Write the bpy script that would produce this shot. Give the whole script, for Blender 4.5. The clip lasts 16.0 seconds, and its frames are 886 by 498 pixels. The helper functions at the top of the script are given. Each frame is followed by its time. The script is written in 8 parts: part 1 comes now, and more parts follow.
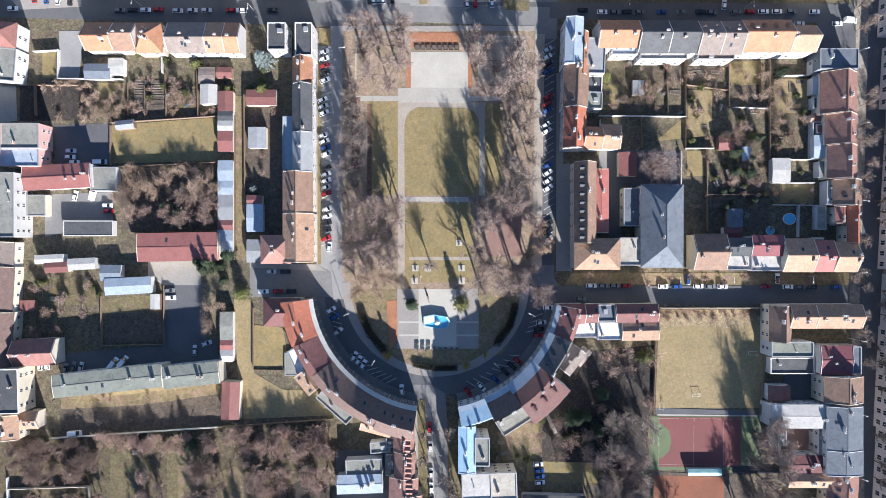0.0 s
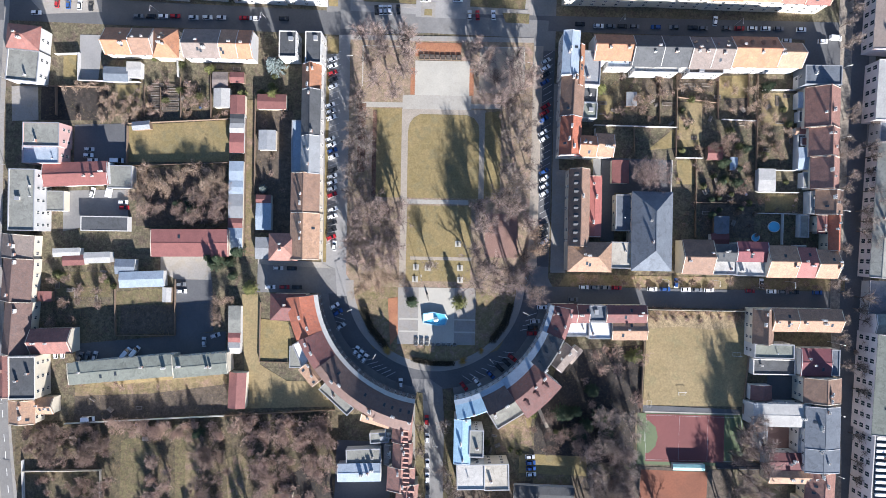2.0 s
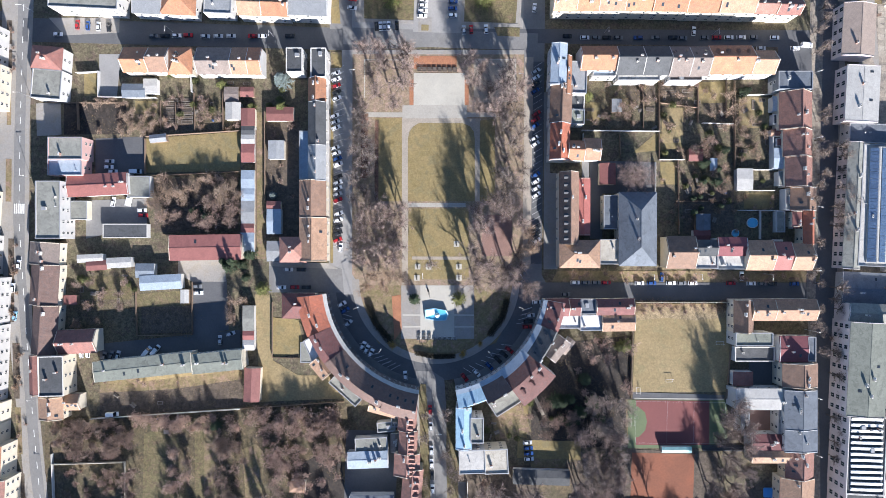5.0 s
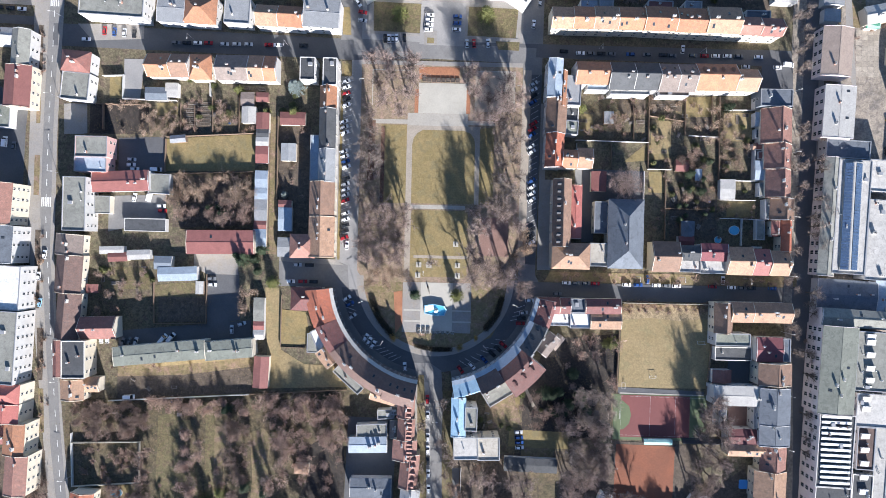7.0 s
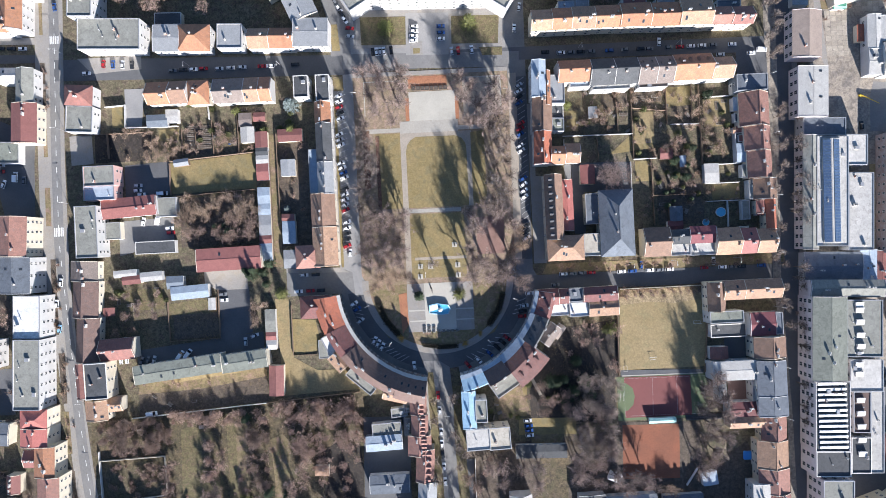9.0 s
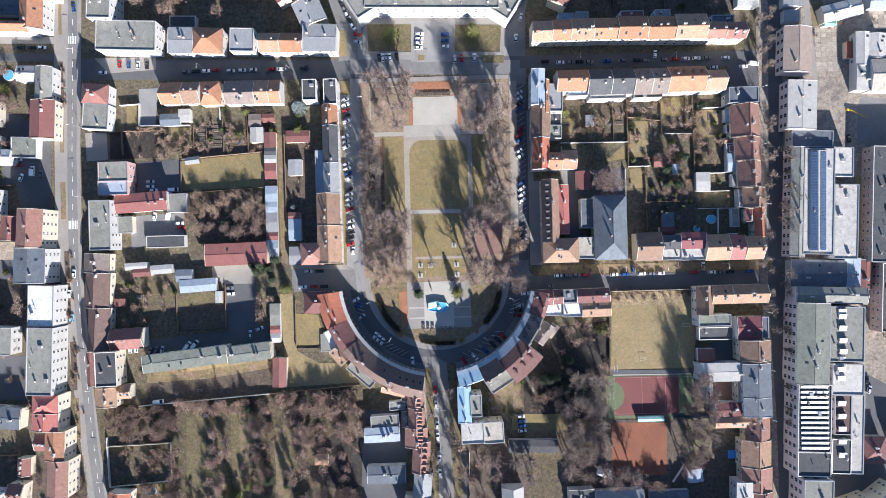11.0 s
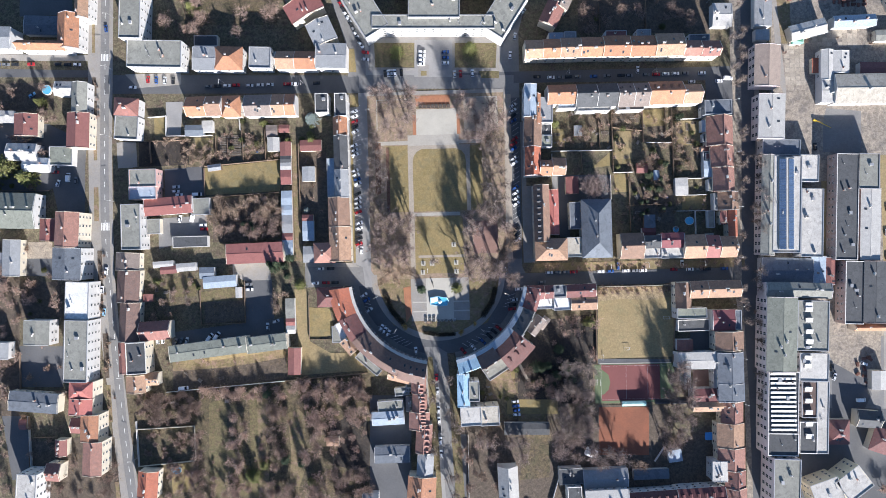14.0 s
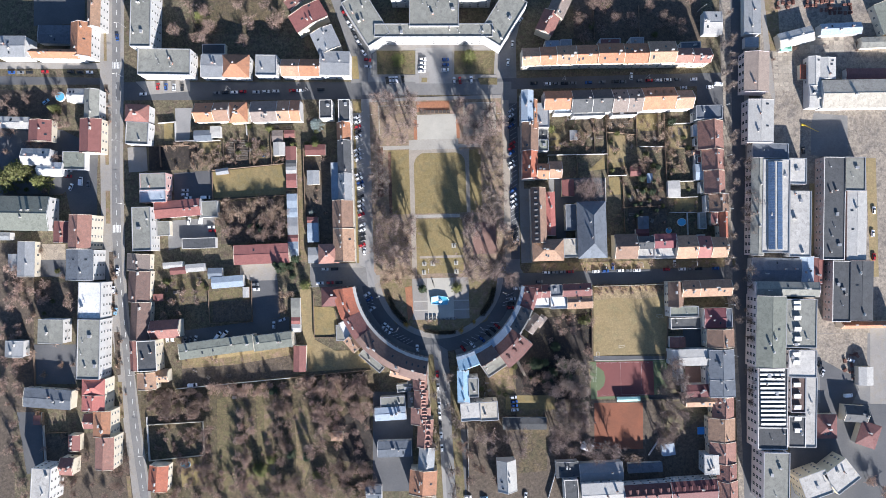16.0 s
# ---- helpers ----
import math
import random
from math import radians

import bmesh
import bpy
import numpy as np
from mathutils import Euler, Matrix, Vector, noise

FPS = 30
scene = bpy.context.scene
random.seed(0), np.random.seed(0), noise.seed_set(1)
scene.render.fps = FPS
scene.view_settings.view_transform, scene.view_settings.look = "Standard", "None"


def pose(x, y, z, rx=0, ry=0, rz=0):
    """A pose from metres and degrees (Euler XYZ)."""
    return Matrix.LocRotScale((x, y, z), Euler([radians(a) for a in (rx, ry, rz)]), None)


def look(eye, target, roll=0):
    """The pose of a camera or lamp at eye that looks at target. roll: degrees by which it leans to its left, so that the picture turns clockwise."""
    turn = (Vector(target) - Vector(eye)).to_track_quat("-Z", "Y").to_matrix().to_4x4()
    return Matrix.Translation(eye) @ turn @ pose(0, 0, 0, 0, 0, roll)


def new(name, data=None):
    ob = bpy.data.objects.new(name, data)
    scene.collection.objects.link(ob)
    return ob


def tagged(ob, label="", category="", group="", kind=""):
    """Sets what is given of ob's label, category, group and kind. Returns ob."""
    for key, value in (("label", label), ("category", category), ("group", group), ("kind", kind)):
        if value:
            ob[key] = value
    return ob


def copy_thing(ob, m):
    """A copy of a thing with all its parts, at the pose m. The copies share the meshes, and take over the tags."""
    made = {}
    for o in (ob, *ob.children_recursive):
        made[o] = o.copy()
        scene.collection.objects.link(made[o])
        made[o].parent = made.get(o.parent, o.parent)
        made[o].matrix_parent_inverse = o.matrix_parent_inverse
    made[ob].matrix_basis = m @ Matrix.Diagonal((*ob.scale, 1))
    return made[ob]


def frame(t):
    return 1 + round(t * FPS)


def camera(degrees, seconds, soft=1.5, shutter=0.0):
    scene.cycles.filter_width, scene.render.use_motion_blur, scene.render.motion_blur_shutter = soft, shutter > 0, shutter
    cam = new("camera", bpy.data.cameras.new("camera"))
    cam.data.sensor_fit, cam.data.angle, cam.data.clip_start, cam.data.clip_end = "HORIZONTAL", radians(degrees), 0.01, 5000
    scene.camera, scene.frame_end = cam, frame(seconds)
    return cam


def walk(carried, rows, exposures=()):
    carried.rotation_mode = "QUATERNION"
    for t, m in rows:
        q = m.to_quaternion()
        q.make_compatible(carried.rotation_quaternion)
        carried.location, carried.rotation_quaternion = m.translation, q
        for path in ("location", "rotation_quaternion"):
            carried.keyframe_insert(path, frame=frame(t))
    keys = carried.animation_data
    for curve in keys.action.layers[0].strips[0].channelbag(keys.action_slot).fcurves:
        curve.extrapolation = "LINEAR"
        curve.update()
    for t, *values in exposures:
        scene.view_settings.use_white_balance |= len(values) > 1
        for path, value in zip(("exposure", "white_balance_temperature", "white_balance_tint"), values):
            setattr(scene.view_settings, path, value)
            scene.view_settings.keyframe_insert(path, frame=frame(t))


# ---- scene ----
# ---- the camera and its walk: a slow rise, looking straight down ----
cam = camera(74.0, 16.0, 0.85)
PATH = [
    (0, 0.072, 0.001, 244.99, -0.401, -0.005, 0.518),
    (0.5, 0.139, 0.031, 247.864, -0.395, -0.001, 0.781),
    (1, 0.19, -0.012, 250.651, -0.369, 0.004, 1.043),
    (1.5, 0.235, -0.088, 253.546, -0.346, 0.016, 1.313),
    (2, 0.275, -0.056, 256.476, -0.32, 0.014, 1.558),
    (2.5, 0.293, 0.03, 259.382, -0.306, 0.027, 1.843),
    (3, 0.31, 0.075, 262.247, -0.289, 0.032, 2.107),
    (3.5, 0.319, -0.163, 265.147, -0.255, 0.007, 1.694),
    (4, 0.364, -0.304, 267.998, -0.248, -0.002, 1.252),
    (4.2, 0.399, -0.346, 269.02, -0.239, 0.003, 0.347),
    (4.5, 0.451, -0.409, 270.72, -0.225, 0.011, 0.29),
    (5, 0.538, -0.514, 273.56, -0.202, 0.024, 0.56),
    (5.5, 0.626, -0.619, 276.39, -0.18, 0.036, 0.82),
    (6.1, 0.73, -0.745, 279.75, -0.152, 0.052, 1.13),
    (6.3, 0.765, -0.787, 281.3, -0.143, 0.057, 1.23),
    (6.4, 0.783, -0.808, 284.85, -0.138, 0.06, 1.46),
    (6.5, 0.8, -0.829, 288.444, -0.134, 0.062, 1.688),
    (7, 0.862, -0.99, 291.279, -0.132, 0.078, 1.832),
    (7.5, 0.834, -1.228, 294.122, -0.114, 0.069, 2.007),
    (8, 0.968, -0.476, 296.981, -0.025, 0.092, 2.165),
    (8.5, 0.792, -0.863, 299.932, -0.028, 0.05, 0.103),
    (9, 1.201, -1.026, 302.781, -0.035, 0.108, -2.288),
    (9.2, 1.236, -1.075, 303.95, -0.027, 0.111, -2.19),
    (11.5, 1.643, -1.643, 316.925, 0.06, 0.149, -0.905),
    (12, 1.729, -1.886, 319.753, 0.047, 0.152, -0.865),
    (12.5, 1.898, -2.11, 322.652, 0.051, 0.146, -0.871),
    (13, 1.978, -2.162, 325.606, 0.089, 0.162, -0.838),
    (13.5, 1.989, -2.213, 328.56, 0.131, 0.175, -0.84),
    (13.6, 1.95, -2.334, 331.471, 0.146, 0.189, -0.894),
    (13.7, 1.91, -2.455, 334.383, 0.161, 0.202, -0.948),
    (13.8, 1.871, -2.576, 337.294, 0.175, 0.216, -1.001),
    (13.9, 1.831, -2.697, 340.206, 0.19, 0.229, -1.055),
    (14, 1.792, -2.818, 343.117, 0.205, 0.243, -1.109),
    (14.5, 1.883, -2.915, 346.026, 0.229, 0.258, -1.146),
    (15, 1.867, -3.013, 348.938, 0.249, 0.268, -1.175),
    (15.5, 1.833, -3.019, 351.815, 0.281, 0.302, -1.162),
    (16, 1.891, -2.979, 354.635, 0.307, 0.283, -1.201),
]
walk(cam, [(t, pose(x, y, z, rx, ry, rz)) for t, x, y, z, rx, ry, rz in PATH], ((0.0, 1.67, 6180, 13), (16.0, 1.49, 6210, 13)))

# ---- light: a low winter sun from the south-south-east, clear sky ----
SUN_UP, SUN_EAST = radians(19.5), radians(18.5)      # height; turn from south towards east
sun_way = Vector((math.sin(SUN_EAST) * math.cos(SUN_UP), -math.cos(SUN_EAST) * math.cos(SUN_UP), math.sin(SUN_UP)))
world = bpy.data.worlds.new("clear_sky")
scene.world = world
world.use_nodes = True
sky = world.node_tree.nodes.new("ShaderNodeTexSky")
sky.sky_type, sky.sun_disc = "NISHITA", False
sky.sun_elevation, sky.sun_rotation = SUN_UP, math.pi - SUN_EAST
sky.air_density, sky.dust_density, sky.ozone_density = 0.85, 0.2, 3.0
sky.altitude = 500
world.node_tree.links.new(sky.outputs[0], world.node_tree.nodes["Background"].inputs[0])
world.node_tree.nodes["Background"].inputs[1].default_value = 0.070
sun_data = bpy.data.lights.new("sun", "SUN")
sun_data.energy, sun_data.angle, sun_data.color = 5.0, radians(0.55), (1.0, 0.96, 0.91)
sun = new("sun", sun_data)
sun.matrix_world = look(sun_way * 800, (0, 0, 0))


# ---- materials ----
def surface(name, one, two, scale=0.5, fine=6.0, rough=0.85, bump=0.3, metal=0.0, vary=0.12, world_space=False, third=None, stripes=0.0, axis="X", relief=0.05, mottle=0.0):
    """A rough surface: two colours mixed by a broad and a fine noise, an optional third in patches, optional ribs, and a chance tint for each piece."""
    m = bpy.data.materials.new(name)
    m.use_nodes = True
    n, l = m.node_tree.nodes, m.node_tree.links
    shader = n["Principled BSDF"]
    shader.inputs["Roughness"].default_value, shader.inputs["Metallic"].default_value = rough, metal
    if world_space:
        where = n.new("ShaderNodeNewGeometry").outputs["Position"]
    else:
        where = n.new("ShaderNodeTexCoord").outputs["Object"]
    info = n.new("ShaderNodeObjectInfo")
    shift = n.new("ShaderNodeVectorMath")
    shift.operation = "ADD"
    l.new(where, shift.inputs[0])
    if not world_space:
        far = n.new("ShaderNodeMath")
        far.operation = "MULTIPLY"
        far.inputs[1].default_value = 90.0
        l.new(info.outputs["Random"], far.inputs[0])
        l.new(far.outputs[0], shift.inputs[1])

    def noise_at(size, detail, distort=0.0):
        tex = n.new("ShaderNodeTexNoise")
        tex.inputs["Scale"].default_value, tex.inputs["Detail"].default_value = size, detail
        tex.inputs["Roughness"].default_value, tex.inputs["Distortion"].default_value = 0.65, distort
        l.new(shift.outputs[0], tex.inputs["Vector"])
        return tex.outputs["Fac"]

    def ramp(fac, low, high):
        r = n.new("ShaderNodeMapRange")
        r.inputs["From Min"].default_value, r.inputs["From Max"].default_value = low, high
        l.new(fac, r.inputs["Value"])
        return r.outputs["Result"]

    def mix(fac, a, b, kind="MIX"):
        x = n.new("ShaderNodeMix")
        x.data_type, x.blend_type = "RGBA", kind
        for socket, value in ((x.inputs[0], fac), (x.inputs[6], a), (x.inputs[7], b)):
            if isinstance(value, bpy.types.NodeSocket):
                l.new(value, socket)
            elif isinstance(value, tuple):
                socket.default_value = (*value, 1)
            else:
                socket.default_value = value
        return x.outputs[2]

    broad, grain = noise_at(scale, 5, 0.3), noise_at(fine, 4)
    colour = mix(ramp(broad, 0.34, 0.66), one, two)
    if third:
        colour = mix(ramp(noise_at(scale * 2.7, 6, 0.8), 0.5, 0.62), colour, third)
    shade = ramp(grain, 0.25, 0.75)
    shade_range = n.new("ShaderNodeMapRange")
    shade_range.inputs["To Min"].default_value, shade_range.inputs["To Max"].default_value = 1 - bump * 0.55, 1 + bump * 0.4
    l.new(shade, shade_range.inputs["Value"])
    colour = mix(1.0, colour, shade_range.outputs[0], "MULTIPLY")
    if mottle:
        blotch = n.new("ShaderNodeMapRange")
        blotch.inputs["From Min"].default_value, blotch.inputs["From Max"].default_value = 0.34, 0.66
        blotch.inputs["To Min"].default_value, blotch.inputs["To Max"].default_value = 1 - mottle, 1 + mottle * 0.8
        l.new(noise_at(0.55, 5, 0.6), blotch.inputs["Value"])
        colour = mix(1.0, colour, blotch.outputs[0], "MULTIPLY")
    height = grain
    if stripes:
        wave = n.new("ShaderNodeTexWave")
        wave.bands_direction = axis
        wave.inputs["Scale"].default_value, wave.inputs["Distortion"].default_value = stripes, 0.15
        l.new(n.new("ShaderNodeTexCoord").outputs["Object"], wave.inputs["Vector"])
        rib = n.new("ShaderNodeMapRange")
        rib.inputs["To Min"].default_value, rib.inputs["To Max"].default_value = 0.78, 1.08
        l.new(wave.outputs["Fac"], rib.inputs["Value"])
        colour = mix(1.0, colour, rib.outputs[0], "MULTIPLY")
        height = wave.outputs["Fac"]
    tint = n.new("ShaderNodeMapRange")
    tint.inputs["To Min"].default_value, tint.inputs["To Max"].default_value = 1 - vary, 1 + vary
    l.new(info.outputs["Random"], tint.inputs["Value"])
    colour = mix(1.0, colour, tint.outputs[0], "MULTIPLY")
    l.new(colour, shader.inputs["Base Color"])
    b = n.new("ShaderNodeBump")
    b.inputs["Strength"].default_value, b.inputs["Distance"].default_value = min(1.0, bump * 1.5), relief
    l.new(height, b.inputs["Height"])
    l.new(b.outputs[0], shader.inputs["Normal"])
    return m


def tiles(name, c):
    """Clay roof tiles: courses, weathered patches, lichen."""
    return surface(name, c, tuple(v * 0.78 for v in c), 0.35, 2.2, 0.8, 0.3, third=tuple(v * 0.62 + 0.03 for v in c), stripes=5.0, axis="Z", vary=0.1, mottle=0.14)


def sheet(name, c, rough=0.74, metal=0.0, stripes=2.6):
    """Folded metal roofing with seams and streaks."""
    return surface(name, c, tuple(v * 0.82 for v in c), 0.4, 1.4, rough, 0.22, metal, stripes=stripes, axis="X", vary=0.07, relief=0.03)


def felt(name, c):
    """Bitumen felt on flat roofs, with puddle marks and dirt."""
    return surface(name, c, tuple(v * 0.8 for v in c), 0.16, 1.6, 0.9, 0.28, third=tuple(v * 0.7 for v in c), vary=0.08, mottle=0.08)


def render_coat(name, c):
    """Painted plaster walls."""
    return surface(name, c, tuple(v * 0.88 for v in c), 0.3, 3.0, 0.9, 0.12, vary=0.06)


ROOF = {
    "orange": tiles("orange_tiles", (0.40, 0.19, 0.105)), "salmon": tiles("salmon_tiles", (0.40, 0.248, 0.16)),
    "brown": tiles("brown_tiles", (0.275, 0.17, 0.118)), "redbrown": tiles("red_brown_tiles", (0.25, 0.115, 0.095)),
    "taupe": tiles("grey_brown_tiles", (0.225, 0.182, 0.158)), "red": sheet("red_sheet", (0.275, 0.108, 0.094)),
    "rust": sheet("rust_sheet", (0.235, 0.098, 0.085)), "pinkred": sheet("crimson_sheet", (0.215, 0.07, 0.076)),
    "orangered": tiles("bright_red_tiles", (0.46, 0.15, 0.085)), "slate": felt("slate_felt", (0.078, 0.082, 0.086)),
    "zinc": sheet("zinc_sheet", (0.30, 0.31, 0.315), 0.7), "concrete": felt("grey_felt", (0.25, 0.25, 0.218)),
    "white": sheet("white_sheet", (0.475, 0.462, 0.43), 0.65), "bluewhite": sheet("pale_blue_sheet", (0.345, 0.41, 0.475), 0.7),
    "bluegrey": felt("blue_grey_felt", (0.132, 0.15, 0.174)), "blue": sheet("blue_sheet", (0.285, 0.445, 0.575), 0.6), "terracotta": tiles("terracotta_tiles", (0.34, 0.175, 0.135)), "oxblood": tiles("oxblood_tiles", (0.185, 0.075, 0.068)), "umber": tiles("umber_tiles", (0.165, 0.104, 0.086)), "stucco": sheet("weathered_buff_sheet", (0.36, 0.285, 0.235)), "garnet": tiles("garnet_tiles", (0.15, 0.066, 0.057)), "brick": tiles("brick_red_tiles", (0.245, 0.108, 0.088)),
    "snow": felt("fresh_white_membrane", (0.70, 0.70, 0.68)), "whiteflat": felt("white_membrane", (0.49, 0.472, 0.435)), "beige": felt("beige_felt", (0.43, 0.395, 0.33)), "moss": felt("mossy_felt", (0.205, 0.218, 0.182)),
    "coral": sheet("coral_sheet", (0.42, 0.145, 0.12)), "green": sheet("green_sheet", (0.045, 0.19, 0.125)), "maroon": sheet("maroon_sheet", (0.15, 0.05, 0.05)), "mint": sheet("mint_sheet", (0.36, 0.62, 0.56)), "glass": sheet("ribbed_glass_roof", (0.22, 0.25, 0.28), 0.2, stripes=1.6),
}
WALL = {
    "cream": render_coat("cream_plaster", (0.59, 0.53, 0.42)), "white": render_coat("white_plaster", (0.52, 0.51, 0.49)),
    "salmonwall": render_coat("salmon_plaster", (0.60, 0.38, 0.34)), "pinkwall": render_coat("pale_pink_plaster", (0.62, 0.55, 0.54)),
    "beigewall": render_coat("beige_plaster", (0.66, 0.58, 0.40)), "slatewall": render_coat("slate_grey_plaster", (0.16, 0.18, 0.20)), "umberwall": render_coat("umber_plaster", (0.17, 0.15, 0.14)),
    "brickwall": surface("brick_and_plaster", (0.42, 0.36, 0.34), (0.33, 0.22, 0.19), 0.5, 4.0, 0.9, 0.3),
    "wood": surface("shed_boards", (0.22, 0.15, 0.10), (0.15, 0.11, 0.08), 0.8, 5.0, 0.85, 0.3),
    "green": render_coat("green_plaster", (0.05, 0.14, 0.09)),
}
ROOF_WORDS = {"orange": "orange clay tile", "salmon": "salmon clay tile", "brown": "brown clay tile", "redbrown": "dark red-brown tile", "taupe": "grey-brown tile",
              "red": "red sheet metal", "rust": "rusty red sheet", "pinkred": "crimson sheet metal", "orangered": "bright red tile", "slate": "dark slate-grey",
              "zinc": "grey zinc", "concrete": "grey felt", "white": "white", "bluewhite": "pale blue sheet", "bluegrey": "dark blue-grey", "blue": "sky-blue sheet metal",
              "beige": "beige felt", "moss": "mossy grey-green", "coral": "coral red sheet metal", "green": "green sheet metal", "maroon": "dark maroon sheet", "oxblood": "oxblood tile", "terracotta": "terracotta tile", "umber": "dark umber tile", "brick": "brick-red tile", "stucco": "weathered buff sheet", "garnet": "garnet tile", "mint": "mint green", "snow": "bright white membrane", "glass": "ribbed glass"}
WALL_WORDS = {"cream": "cream plastered", "white": "white plastered", "salmonwall": "salmon plastered", "pinkwall": "pale pink plastered", "beigewall": "beige plastered",
              "slatewall": "slate-grey", "umberwall": "dark umber plastered", "brickwall": "brick and plaster", "wood": "weathered wooden", "green": "green"}
GROUND = {
    "soil": surface("garden_ground", (0.160, 0.130, 0.082), (0.102, 0.094, 0.054), 0.11, 1.3, 0.95, 0.95, world_space=True, third=(0.115, 0.085, 0.062), vary=0, mottle=0.42),
    "tilled": surface("tilled_soil", (0.120, 0.092, 0.068), (0.085, 0.066, 0.052), 0.3, 1.8, 0.95, 0.7, world_space=True, third=(0.11, 0.088, 0.062), vary=0, mottle=0.38),
    "lawn": surface("worn_lawn", (0.262, 0.198, 0.092), (0.205, 0.160, 0.068), 0.09, 1.3, 0.95, 0.45, world_space=True, third=(0.20, 0.165, 0.082), vary=0, mottle=0.13),
    "dry": surface("dry_grass", (0.295, 0.225, 0.118), (0.25, 0.19, 0.094), 0.07, 1.2, 0.95, 0.4, world_space=True, third=(0.24, 0.195, 0.10), vary=0, mottle=0.13),
    "verge": surface("leafy_verge", (0.205, 0.152, 0.088), (0.170, 0.145, 0.068), 0.12, 1.4, 0.95, 0.6, world_space=True, third=(0.235, 0.160, 0.115), vary=0, mottle=0.28),
    "asphalt": surface("asphalt", (0.200, 0.196, 0.188), (0.158, 0.156, 0.152), 0.06, 1.2, 0.9, 0.22, world_space=True, third=(0.18, 0.175, 0.166), vary=0, mottle=0.08),
    # dark asphalt, also the darker copy for streets and yards in shade
    "shadetar": surface("dark_and_shaded_asphalt", (0.112, 0.113, 0.116), (0.086, 0.088, 0.092), 0.07, 1.2, 0.9, 0.25, world_space=True, vary=0),
    "pavement": surface("paving", (0.285, 0.265, 0.240), (0.24, 0.228, 0.21), 0.1, 1.5, 0.9, 0.3, world_space=True, third=(0.26, 0.235, 0.20), vary=0),
    "slab": surface("pale_concrete", (0.375, 0.352, 0.305), (0.315, 0.296, 0.258), 0.1, 1.2, 0.9, 0.25, world_space=True, vary=0),
    "stone": surface("pale_stone_paving", (0.43, 0.408, 0.35), (0.375, 0.355, 0.305), 0.12, 1.6, 0.85, 0.18, world_space=True, vary=0),
    "gravel": surface("gravel_path", (0.345, 0.30, 0.245), (0.285, 0.25, 0.205), 0.15, 1.7, 0.95, 0.35, world_space=True, vary=0),
    "bed": surface("bark_bed", (0.36, 0.165, 0.085), (0.29, 0.125, 0.07), 0.3, 2.0, 0.95, 0.6, world_space=True, vary=0),
    "court": surface("red_court", (0.185, 0.062, 0.056), (0.16, 0.054, 0.05), 0.08, 1.2, 0.85, 0.15, world_space=True, vary=0),
    "clay": surface("orange_clay", (0.24, 0.088, 0.047), (0.185, 0.073, 0.042), 0.1, 1.2, 0.92, 0.3, world_space=True, vary=0),
    "greencourt": surface("green_court", (0.125, 0.155, 0.078), (0.105, 0.135, 0.07), 0.1, 1.2, 0.9, 0.2, world_space=True, vary=0),
    "paint": surface("road_paint", (0.72, 0.72, 0.70), (0.6, 0.6, 0.58), 0.8, 3.0, 0.8, 0.2, world_space=True, vary=0),
    "drive": surface("pale_asphalt", (0.285, 0.276, 0.262), (0.235, 0.23, 0.222), 0.08, 1.2, 0.9, 0.22, world_space=True, vary=0),
    "underwood": surface("woodland_floor", (0.135, 0.100, 0.058), (0.082, 0.074, 0.040), 0.12, 1.3, 0.95, 0.9, world_space=True, third=(0.105, 0.08, 0.055), vary=0, mottle=0.45),
    "park": surface("park_leaf_litter", (0.275, 0.205, 0.145), (0.215, 0.172, 0.105), 0.12, 1.4, 0.95, 0.6, world_space=True, third=(0.31, 0.215, 0.165), vary=0, mottle=0.2),
    "redbrick": surface("red_brick_paving", (0.25, 0.15, 0.122), (0.205, 0.125, 0.102), 0.2, 1.7, 0.9, 0.35, world_space=True, vary=0),
    "dirt": surface("yard_dirt", (0.315, 0.27, 0.215), (0.235, 0.202, 0.165), 0.06, 1.2, 0.95, 0.5, world_space=True, third=(0.185, 0.162, 0.14), vary=0, mottle=0.32),
    "leafbed": surface("wet_leaf_bed", (0.185, 0.095, 0.066), (0.12, 0.072, 0.052), 0.3, 1.8, 0.95, 0.7, world_space=True, third=(0.15, 0.10, 0.065), vary=0, mottle=0.3),
    # olive rough grass; its dark tone also holds shade of woods and avenue
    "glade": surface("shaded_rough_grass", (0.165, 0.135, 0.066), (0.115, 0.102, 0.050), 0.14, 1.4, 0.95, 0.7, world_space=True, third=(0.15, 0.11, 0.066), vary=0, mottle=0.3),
    # near-black soil: shadow over plots is put into its colour
    "shadesoil": surface("shadow_dark_soil", (0.046, 0.037, 0.031), (0.032, 0.028, 0.024), 0.2, 1.6, 0.95, 0.8, world_space=True, third=(0.06, 0.045, 0.036), vary=0, mottle=0.4),
    "reed": surface("dry_reeds", (0.36, 0.275, 0.165), (0.25, 0.19, 0.11), 0.35, 1.8, 0.95, 0.8, world_space=True, third=(0.22, 0.17, 0.095), vary=0, mottle=0.35),
    "rubble": surface("yard_rubble", (0.40, 0.34, 0.26), (0.24, 0.20, 0.16), 0.3, 1.5, 0.95, 0.8, world_space=True, vary=0),
}


def glossy(name, c, rough=0.12, metal=0.0):
    m = bpy.data.materials.new(name)
    m.use_nodes = True
    s = m.node_tree.nodes["Principled BSDF"]
    s.inputs["Base Color"].default_value, s.inputs["Roughness"].default_value, s.inputs["Metallic"].default_value = (*c, 1), rough, metal
    return m


